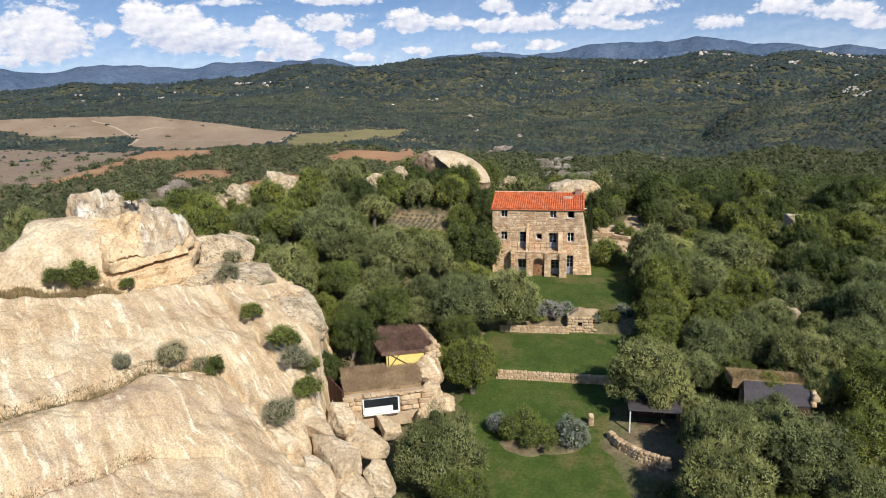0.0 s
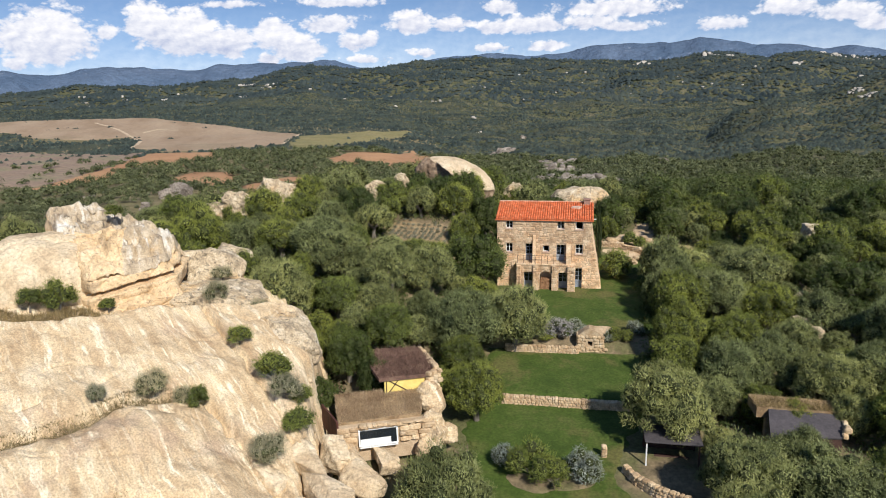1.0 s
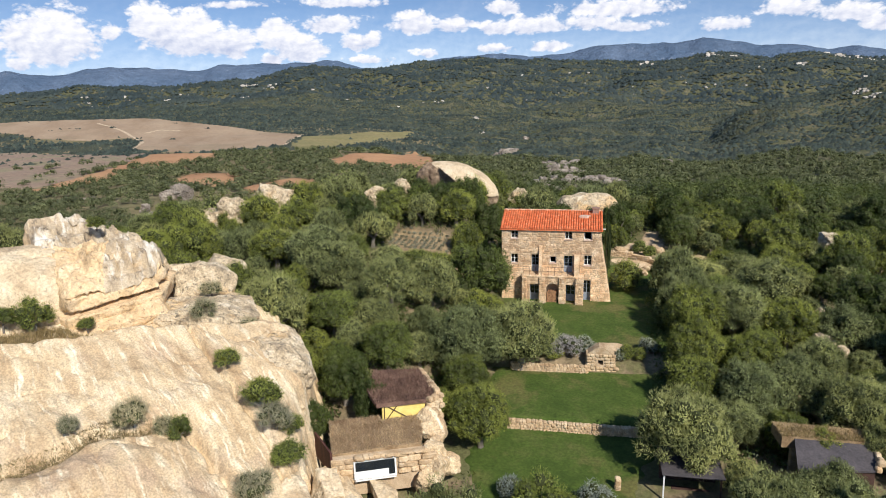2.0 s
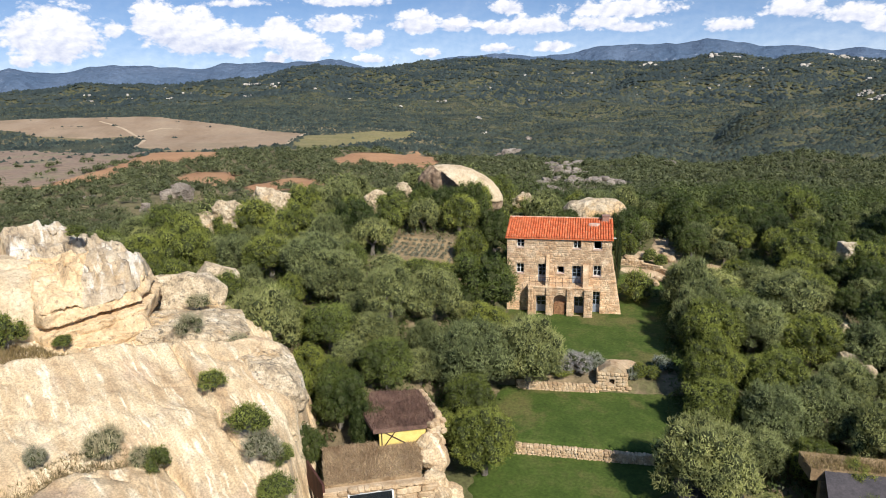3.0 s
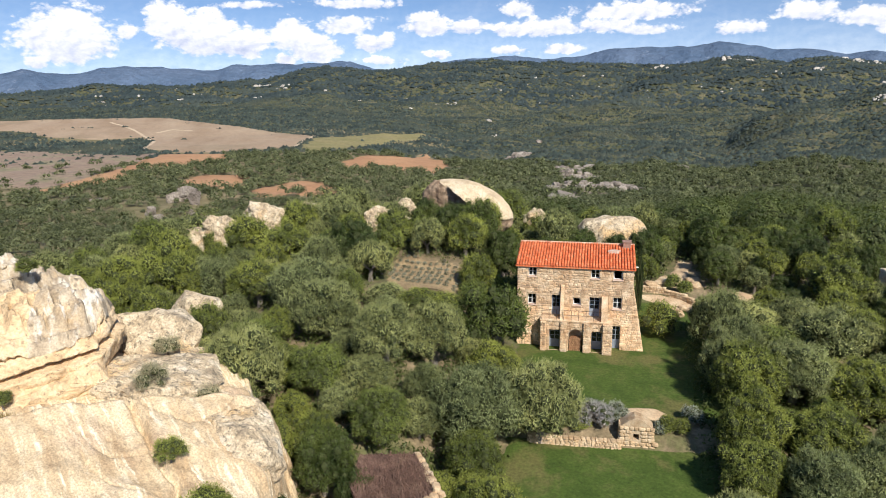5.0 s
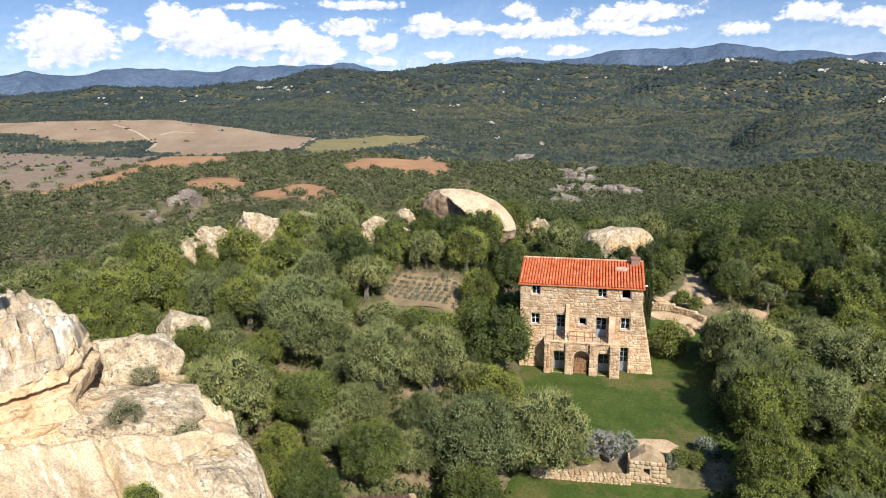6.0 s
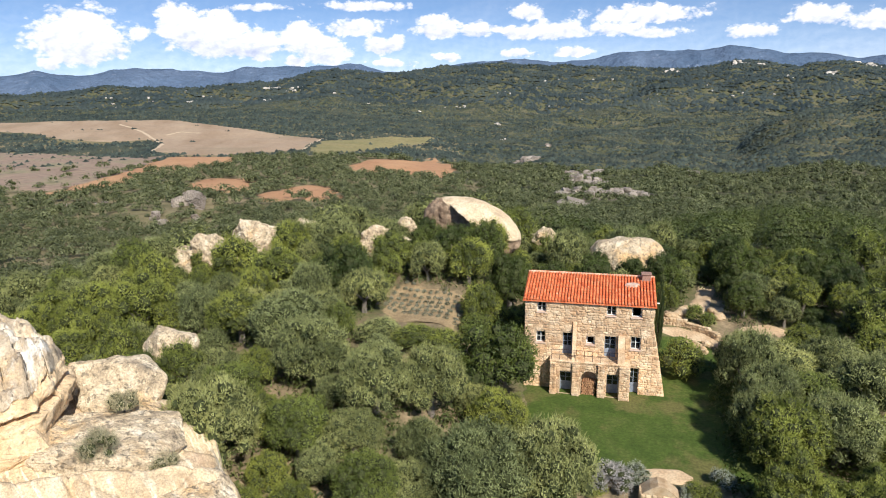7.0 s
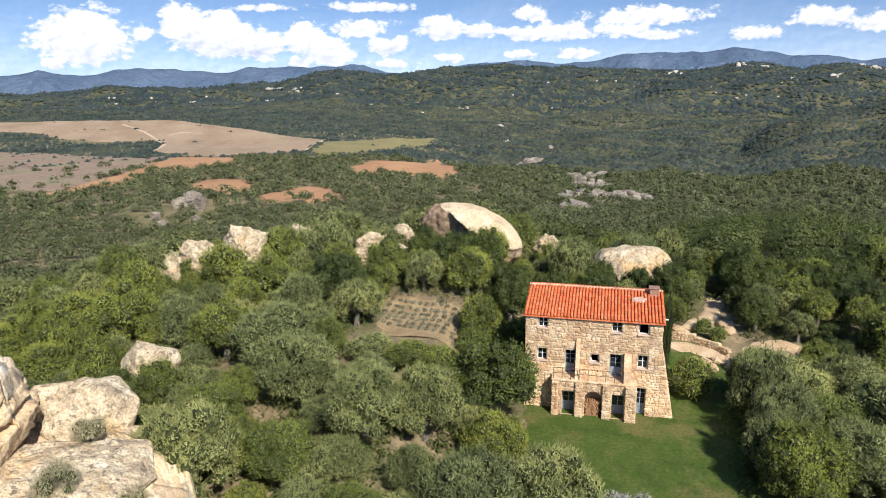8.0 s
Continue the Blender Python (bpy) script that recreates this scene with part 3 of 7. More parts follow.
def ground():
    fine = np.arange(-38, 40, 0.36)
    wide = np.concatenate([np.arange(-180, -38, 6.0), fine, np.arange(40, 180, 6.0)])
    r = [0.5, 6, 14, 22]
    while r[-1] < 128:
        r.append(r[-1] + 0.55)
    while r[-1] < 4950:
        r.append(r[-1] * 1.017)
    r = np.array(r)
    rr, aa = np.meshgrid(r, np.radians(wide + HEADING), indexing="ij")
    x, y = -rr * np.sin(aa), rr * np.cos(aa)
    z = ground_z(x, y)
    verts = np.stack([x, y, z], axis=-1).reshape(-1, 3)
    n, k = rr.shape
    i, j = np.meshgrid(np.arange(n - 1), np.arange(k), indexing="ij")
    faces = np.stack([i * k + j, i * k + (j + 1) % k, (i + 1) * k + (j + 1) % k, (i + 1) * k + j], axis=-1).reshape(-1, 4)[:, ::-1]
    me = mesh_of("ground", verts, faces, SOIL, flat=False)
    for m in (WOODLAND, HAZED_RANGE, PASTURE):
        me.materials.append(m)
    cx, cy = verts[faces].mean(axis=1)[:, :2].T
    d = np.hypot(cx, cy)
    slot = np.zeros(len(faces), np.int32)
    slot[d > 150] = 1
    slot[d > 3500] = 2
    slot[(d > 320) & (d < 1300) & (bearing(cx, cy) > 1 + 3 * ripple(cx, cy, 240))] = 3
    me.polygons.foreach_set("material_index", slot)
    tagged(new("ground", me), "rocky hilltop ground falling to a wooded valley and hills", "ground", kind="structure")


def lawn(y0, y1, left, right, label):
    """A mown lawn between two edges that wander a little; left and right give x for y."""
    ys = np.linspace(y0, y1, int((y1 - y0) / 0.3) + 2)
    lo = left(ys) + 0.30 * ripple(ys * 1.3, ys, 4.0) + 0.12 * ripple(ys, ys * 0.3, 1.1)
    hi = right(ys) + 0.30 * ripple(ys, ys * 1.7, 4.3) + 0.12 * ripple(ys * 0.2, ys, 1.3)
    u = np.linspace(0, 1, 46)
    x = lo[:, None] + (hi - lo)[:, None] * u[None]
    y = np.repeat(ys[:, None], len(u), axis=1)
    y = y + 0.12 * ripple(x, y * 0, 2.3)
    z = ground_z(x, y) + 0.05
    z[:, 0] -= 0.1
    z[:, -1] -= 0.1
    n, k = x.shape
    a, b = np.meshgrid(np.arange(n - 1), np.arange(k - 1), indexing="ij")
    faces = np.stack([a * k + b, a * k + b + 1, (a + 1) * k + b + 1, (a + 1) * k + b], axis=-1).reshape(-1, 4)
    tagged(new("lawn", mesh_of("lawn", np.stack([x, y, z], axis=-1).reshape(-1, 3), faces, LAWN, flat=False)), label, "lawn", kind="structure")


def ribbon(name, line, width, mat, label, category, lift=0.06):
    """A strip of bare earth along a line, its edges uneven."""
    pts = [np.array(p, float) for p in line]
    spine = []
    for p, q in zip(pts, pts[1:]):
        n = max(2, int(np.hypot(*(q - p)) / max(0.3, width * 0.25)))
        spine += [p + (q - p) * k / n for k in range(n)]
    spine = np.array(spine + [pts[-1]])
    way = np.gradient(spine, axis=0)
    way /= np.linalg.norm(way, axis=1, keepdims=True)
    side = np.stack([-way[:, 1], way[:, 0]], axis=1)
    u = np.linspace(-1, 1, 9)
    taper = np.minimum(1, np.minimum(np.arange(len(spine)), np.arange(len(spine))[::-1]) / 3 + 0.25)
    half = (width * (1 + 0.3 * ripple(spine[:, 0], spine[:, 1], 3.1)) * taper)[:, None]
    x = spine[:, :1] + side[:, :1] * u * half
    y = spine[:, 1:] + side[:, 1:] * u * half
    z = ground_z(x, y) + lift
    z[:, (0, -1)] -= 0.12
    n, k = x.shape
    a, b = np.meshgrid(np.arange(n - 1), np.arange(k - 1), indexing="ij")
    faces = np.stack([a * k + b, a * k + b + 1, (a + 1) * k + b + 1, (a + 1) * k + b], axis=-1).reshape(-1, 4)[:, ::-1]
    tagged(new(name, mesh_of(name, np.stack([x, y, z], axis=-1).reshape(-1, 3), faces, mat, flat=False)), label, category, kind="structure")


lawn(33, 56.9, lambda y: np.interp(y, [33, 42, 47, 53, 57], [-7.5, -6.8, -7.6, -9.4, -9.2]), lambda y: np.interp(y, [33, 42, 47, 49, 52, 57], [4.6, 4.0, 2.6, 1.8, 2.8, 4.8]), "lowest mown green lawn with worn yellowish patches")
lawn(57.12, 65.2, lambda y: np.interp(y, [57, 66], [-9.4, -8.8]), lambda y: np.interp(y, [57, 66], [5.2, 5.8]), "middle terrace lawn, partly dry")
lawn(68.2, 92, lambda y: np.interp(y, [68, 72, 77.9, 78.7, 92], [-9.0, -9.0, -9.8, -9.8, -9.8]), lambda y: np.interp(y, [68, 76, 84, 92], [7.0, 8.4, 8.2, 6.0]), "upper lawn before the stone house")
ribbon("path", [(2.0, 93.2), (4.2, 92.7), (6.2, 91.6), (7.4, 90.6)], 1.0, PATH_EARTH, "pale earth slope below the path wall", "path")
ribbon("path", [(4.4, 95.8), (5.6, 97.4), (6.4, 99.6), (7.2, 103.0), (8.2, 107.5)], 1.0, PATH_EARTH, "pale earth path climbing between trees", "path", 0.09)
ribbon("path", [(8.6, 92.9), (10.6, 94.4), (12.4, 95.0), (14.4, 93.8)], 1.0, PATH_EARTH, "pale reddish earth clearing under trees", "path")
ribbon("flower_bed", [(-5.4, 47.6), (-3.4, 47.0), (-1.0, 47.6), (0.7, 48.4)], 1.0, SOIL, "curved earth bed under shrubs", "flower bed", 0.08)
ribbon("worn_patch", [(-1.5, 68.6), (0.6, 68.9), (2.6, 68.7)], 0.8, PATH_EARTH, "worn earth patch at the lawn's edge", "path", 0.09)
ground()

FIELDS = {
    "stubble_field": (FIELD_TAN, [(-1397, 1102), (-1137, 1162), (-1092, 1198), (-1018, 1248), (-862, 1301), (-788, 1264), (-682, 1206), (-599, 1155), (-520, 1101), (-458, 1074), (-433, 1036), (-387, 870), (-401, 833), (-418, 821), (-439, 777), (-484, 764), (-539, 801), (-573, 817), (-674, 975), (-710, 1012), (-759, 966), (-860, 975), (-950, 1028), (-1017, 1038), (-1347, 948)], "pale tan stubble field among woods"),
    "vineyard": (FIELD_GREEN, [(-426, 1026), (-400, 1047), (-386, 1142), (-336, 1175), (-301, 1215), (-283, 1121), (-312, 1058), (-314, 930), (-320, 839), (-326, 782), (-348, 792), (-385, 885)], "olive-green vineyard field with faint rows"),
    "red_field": (FIELD_RED, [(-259, 699), (-258, 765), (-231, 763), (-214, 821), (-217, 891), (-193, 819), (-173, 820), (-146, 666), (-173, 662), (-207, 683), (-221, 640), (-241, 639)], "reddish ploughed field among trees"),
    "narrow_field": (FIELD_RED, [(-424, 463), (-429, 500), (-438, 551), (-453, 609), (-480, 674), (-503, 748), (-413, 744), (-394, 709), (-399, 672), (-375, 611), (-394, 632), (-440, 622), (-411, 565), (-391, 531), (-403, 495), (-409, 466)], "narrow curving red-earth field"),
    "small_field": (FIELD_RED, [(-334, 527), (-344, 570), (-306, 571), (-283, 533), (-266, 492), (-288, 486), (-309, 494)], "small red-earth field between trees"),
    "grazed_field": (FIELD_GREY, [(-985, 740), (-785, 800), (-618, 757), (-535, 739), (-514, 764), (-468, 648), (-448, 587), (-423, 519), (-437, 480), (-478, 489), (-598, 429)], "dull brown grazed field dotted with bushes"),
    "clearing": (FIELD_RED, [(-249, 478), (-241, 513), (-235, 531), (-214, 531), (-198, 497), (-177, 471), (-185, 445), (-190, 439), (-214, 477), (-208, 442), (-224, 439)], "red-earth clearing among trees"),
}


def field(name, mat, outline, label):
    """A field lies on the ground as a sheet of its own, cut to its outline."""
    bm = bmesh.new()
    xs, ys = [p[0] for p in outline], [p[1] for p in outline]
    step = 7.0
    gx, gy = np.meshgrid(np.arange(min(xs) - 24, max(xs) + 24, step), np.arange(min(ys) - 24, max(ys) + 24, step), indexing="ij")
    gx, gy = gx + 2.5 * ripple(gx, gy, 50), gy + 2.5 * ripple(gy, gx, 43)
    keep = inside(gx, gy, outline)
    keep[:-1] |= keep[1:]
    z = ground_z(gx, gy) + np.where(inside(gx, gy, outline), 0.7, -0.6)
    grid = {}
    for i in range(gx.shape[0]):
        for j in range(gx.shape[1]):
            grid[i, j] = bm.verts.new((gx[i, j], gy[i, j], z[i, j]))
    for i in range(gx.shape[0] - 1):
        for j in range(gx.shape[1] - 1):
            if keep[i:i + 2, j:j + 2].any():
                bm.faces.new((grid[i, j], grid[i + 1, j], grid[i + 1, j + 1], grid[i, j + 1]))
    bmesh.ops.delete(bm, geom=[v for v in bm.verts if not v.link_faces], context="VERTS")
    return tagged(part(name, bm, mat, smooth=True), label, "field", kind="structure")


for field_name, (field_mat, field_outline, field_label) in FIELDS.items():
    field(field_name, field_mat, field_outline, field_label)

for track_line, track_width in (([(-570, 808), (-643, 936), (-710, 1012), (-793, 1096), (-865, 1160), (-918, 1202)], 2.6), ([(-367, 814), (-398, 905), (-424, 991), (-440, 1058)], 2.4), ([(-724, 1063), (-727, 1113), (-681, 1100)], 3.0)):
    ribbon("field_track", track_line, track_width, FIELD_TRACK, "pale dusty track across the stubble", "track", 1.0)

# ---- rocks ----
LEDGE = [(-60, 34.6), (-46, 38.6), (-40.5, 41.2), (-36, 43.8), (-32.6, 46.6), (-28.3, 50.6), (-23.8, 53.2), (-18, 56)]
SLAB = [(-54, 26), (-50, 52), (-44, 57), (-36, 60.5), (-30, 62.0), (-26.0, 59.0), (-23.4, 55.4), (-21.4, 54.0), (-20.2, 51.2), (-19.4, 48.4),
        (-18.9, 46.4), (-17.7, 44.6), (-17.3, 41.0), (-16.2, 38.4), (-14.4, 36.2), (-13.2, 33.5), (-14, 28), (-20, 20), (-40, 14)]
GULLY = [(-33.6, 31.8), (-31.5, 33.9), (-30.4, 35.2), (-29.1, 36.7), (-28.0, 38.6), (-27.6, 39.6), (-26.7, 40.4), (-25.3, 41.5), (-24.1, 42.0), (-22.8, 41.4), (-21.1, 40.3), (-19.4, 39.0), (-17.8, 37.8), (-16.3, 36.7)]
CRACK = [(-29.5, 27.0), (-27.5, 28.8), (-26.0, 30.6), (-25.1, 31.5), (-24.5, 33.0), (-23.7, 33.7), (-22.5, 34.2), (-20.1, 35.0), (-19.3, 34.4), (-18.5, 33.9), (-17.3, 32.4)]
CRACK_RIGHT = [(-28.3, 50.2), (-27.4, 49.5), (-25.9, 48.3), (-24.2, 47.0), (-23.3, 46.6), (-22.5, 45.3), (-21.7, 44.9), (-20.2, 43.7), (-19.3, 43.1), (-18.2, 41.6), (-17.0, 40.6)]


def slab_z(x, y):
    z = -11.4 - 0.272 * x + 0.211 * y
    # behind a ledge the rock steps down into a hollow and levels out
    past = y - np.interp(x, [p[0] for p in LEDGE], [p[1] for p in LEDGE])
    shelf = np.minimum(z - 0.3, 6.9 - 0.17 * (x + 36) + 0.25 * ripple(x, y, 4))
    z = np.where(past > 0, z * (1 - smooth(0, 0.7, past)) + shelf * smooth(0, 0.7, past), z)
    bulge = 0.35 * ripple(x, y, 16) + 0.14 * ripple(x, y, 5) + 0.06 * ripple(x, y, 1.7) + 0.025 * ripple(x, y, 0.7)
    d1, d2, d3 = (near_line(x, y, line) for line in (GULLY, CRACK, CRACK_RIGHT))
    # each sheet is rounded towards the joint before it
    jag = 0.03 * ripple(x, y, 0.8) + 0.12 * ripple(x, y, 2.6)
    wide = np.where(x < -24.5, 0.42, 0.16)
    bulge = bulge - np.where(x < -24.5, 0.45, 0.6) * smooth(wide + 0.20, wide - 0.08, d1 + jag) - 0.30 * np.exp(-(d1 / 1.3) ** 2)
    bulge = bulge - 0.4 * smooth(0.26, 0.07, d2 + 0.6 * jag) - 0.2 * np.exp(-(d2 / 0.9) ** 2) - 0.4 * smooth(0.24, 0.06, d3 + 0.5 * jag)
    # below the crack lies a thinner sheet
    under = np.interp(x, [p[0] for p in CRACK], [p[1] for p in CRACK]) - y
    bulge = bulge - 0.35 * smooth(0.0, 0.35, under + jag) * smooth(-17, -19, x)
    # the right-hand sheet lies over its neighbour
    over = x - np.interp(-y, [-p[1] for p in CRACK_RIGHT], [p[0] for p in CRACK_RIGHT])
    bulge = bulge + 0.22 * smooth(0, 0.8, over) * (1 - smooth(2.5, 8, over)) * smooth(39, 42, y)
    front = smooth(0, 5, (np.interp(x, [p[0] for p in GULLY], [p[1] for p in GULLY]) - y)) * (x < -17)
    bulge = bulge + 0.75 * front - 0.35 * smooth(3, 12, d1) * front
    e = near_line(x, y, SLAB + SLAB[:1])
    e = np.where(inside(x, y, SLAB), e, -e) + 0.25 * ripple(x, y, 2.3) + 0.10 * ripple(x, y, 0.9)
    drop = 0.9 * np.exp(-np.maximum(e, 0) / 1.1) + 3.2 * smooth(0.35, -0.5, e) + 8 * smooth(-0.3, -2.0, e)
    for wave, reach in ((0.31, 0.0), (0.23, 2.1), (0.41, 4.0)):  # thin joints across the sheets
        q = np.abs(ripple(x * 1.0 + 3 * reach, y * 1.3 - reach, 23) - wave + 0.2)
        bulge = bulge - 0.16 * np.exp(-(q / 0.012) ** 2)
    # vertical drainage runnels
    u = (x * 0.79 - y * 0.61)
    v = (x * 0.61 + y * 0.79)
    bulge = bulge + 0.045 * np.sin(v * 2.3 + 1.1 * np.sin(u * 0.3)) * np.sin(v * 0.37 + 1) + 0.02 * np.sin(v * 6.1 + 1.4 * np.sin(u * 0.5))
    return z + bulge - drop


def rock_slab():
    step = 0.115
    x, y = np.meshgrid(np.arange(-50, -11, step), np.arange(24, 63, step), indexing="ij")
    x, y = x + 0.06 * ripple(x, y, 1.1), y + 0.06 * ripple(y, x, 0.9)
    z = slab_z(x, y)
    verts = np.stack([x, y, z], axis=-1).reshape(-1, 3)
    n, k = x.shape
    i, j = np.meshgrid(np.arange(n - 1), np.arange(k - 1), indexing="ij")
    faces = np.stack([i * k + j, (i + 1) * k + j, (i + 1) * k + j + 1, i * k + j + 1], axis=-1).reshape(-1, 4)
    low = verts[:, 2] < ground_z(verts[:, 0], verts[:, 1]) - 1.0
    faces = faces[~low[faces].all(axis=1)]
    tagged(new("granite_slab", mesh_of("granite_slab", verts, faces, GRANITE, flat=False)), "huge sloping cream granite slab with pale water streaks and cracks", "rock", kind="structure")


rock_slab()


def boulder(name, at, radii, turn=0.0, seed=1, detail=5, mat=BOULDER, label="", cuts=9, rough=0.16, strata=0.0, tilt=0.0, sharp=0.94, block=0.6):
    """A weathered granite block: a rounded body cut by rough planes, split by joints, then eaten into by noise."""
    rng = np.random.default_rng(seed)
    bm = bmesh.new()
    bmesh.ops.create_icosphere(bm, subdivisions=detail, radius=1.0)
    planes = [(Vector(d).normalized(), rng.uniform(0.66, 0.98)) for d in directions(rng, cuts)]
    joints = [(Vector(d).normalized(), rng.uniform(-0.4, 0.5)) for d in directions(rng, 3)]
    off = Vector(rng.uniform(-50, 50, 3))
    big = max(radii)
    for v in bm.verts:
        p = v.co.copy()
        p *= block / (abs(p.x) ** 4 + abs(p.y) ** 4 + abs(p.z) ** 4) ** 0.25 + 1 - block
        wob = 0.05 * noise.fractal(p * 2.2 + off, 1.0, 2.0, 3)
        for n, d in planes:
            over = p.dot(n) - d - wob
            if over > 0:
                p -= n * over * sharp
        q = Vector((p.x * radii[0], p.y * radii[1], p.z * radii[2]))
        f = noise.fractal(q * (1.7 / big) + off, 1.0, 2.1, 4)
        g = noise.ridged_multi_fractal(q * 0.8 + off, 0.9, 2.1, 4, 1.0, 2.0)
        q *= 1 + rough * 0.7 * f
        q += v.co * (0.05 * min(big, 3.0) * (g - 1.0) * 0.6)
        for n, d in joints:
            gap = abs(p.dot(n) - d + 0.08 * noise.noise(q * 0.6 + off))
            if gap < 0.05:
                q -= v.co * (0.05 - gap) * 3.2 * min(1.0, big / 3)
        if strata:
            w = q.z * 0.62 + 0.16 * q.x + 0.9 * noise.noise(q * 0.22 + off) + 0.3 * noise.noise(q * 0.9 + off)
            s = abs((w % 1.0) - 0.5)
            deep = strata * (0.4 + 0.9 * max(0.0, noise.noise(q * 0.4 - off) + 0.3))
            q -= Vector((v.co.x, v.co.y, 0)) * deep * max(0.0, 1 - s * 6)
        v.co = q
    m = pose(*at, 0, tilt, turn)
    bmesh.ops.transform(bm, matrix=m, verts=bm.verts)
    return tagged(part(name, bm, mat, smooth=True), label, "rock")


def crag(name, at, dims, turn=0.0, tilt=0.0, lean=0.0, seed=1, mat=BOULDER, parent=None, points=26, cuts=5, rough=0.10, label="", squareness=0.75):
    """A broken block of rock: flat faces and sharp edges, roughened."""
    rng = np.random.default_rng(seed)
    d = directions(rng, points)
    p = d / np.max(np.abs(d), axis=1, keepdims=True) * squareness + d * (1 - squareness)
    p *= rng.uniform(0.82, 1.0, (points, 1))
    bm = bmesh.new()
    for v in p * np.array(dims):
        bm.verts.new(v)
    made = bmesh.ops.convex_hull(bm, input=bm.verts)
    bmesh.ops.delete(bm, geom=list({g for g in made["geom_interior"] + made["geom_unused"] if isinstance(g, bmesh.types.BMVert)}), context="VERTS")
    bmesh.ops.bevel(bm, geom=bm.edges[:], offset=0.05 * min(dims) + 0.02, segments=1, affect="EDGES", clamp_overlap=True)
    bmesh.ops.triangulate(bm, faces=bm.faces[:])
    for _ in range(cuts):
        longest = max(dims) / 9
        edges = [e for e in bm.edges if e.calc_length() > longest]
        if not edges or len(bm.verts) > 9000:
            break
        bmesh.ops.subdivide_edges(bm, edges=edges, cuts=1)
        bmesh.ops.triangulate(bm, faces=[f for f in bm.faces if len(f.verts) > 3])
    bm.normal_update()
    off = Vector(rng.uniform(-50, 50, 3))
    moves = []
    for v in bm.verts:
        n = v.normal
        f = noise.fractal(v.co * 0.9 + off, 0.9, 2.1, 5)
        r = noise.ridged_multi_fractal(v.co * 0.55 + off, 0.9, 2.2, 4, 1.0, 2.0)
        h = noise.fractal(v.co * 2.6 - off, 0.8, 2.1, 3)
        moves.append(n * (rough * f * 1.3 + rough * 0.6 * h - rough * 2.2 * max(0.0, r - 1.3)))
    for v, m in zip(bm.verts, moves):
        v.co += m
    bmesh.ops.transform(bm, matrix=pose(*at, lean, tilt, turn), verts=bm.verts)
    ob = part(name, bm, mat, parent)
    return tagged(ob, label, "" if parent else "rock") if label else ob


boulder("granite_boulder", (-42.2, 50.6, 6.2), (6.4, 5.2, 5.8), 30, 3, 6, CREAM_ROCK, "rounded cream granite boulder joined to the slab", cuts=4, rough=0.08, block=0.3)


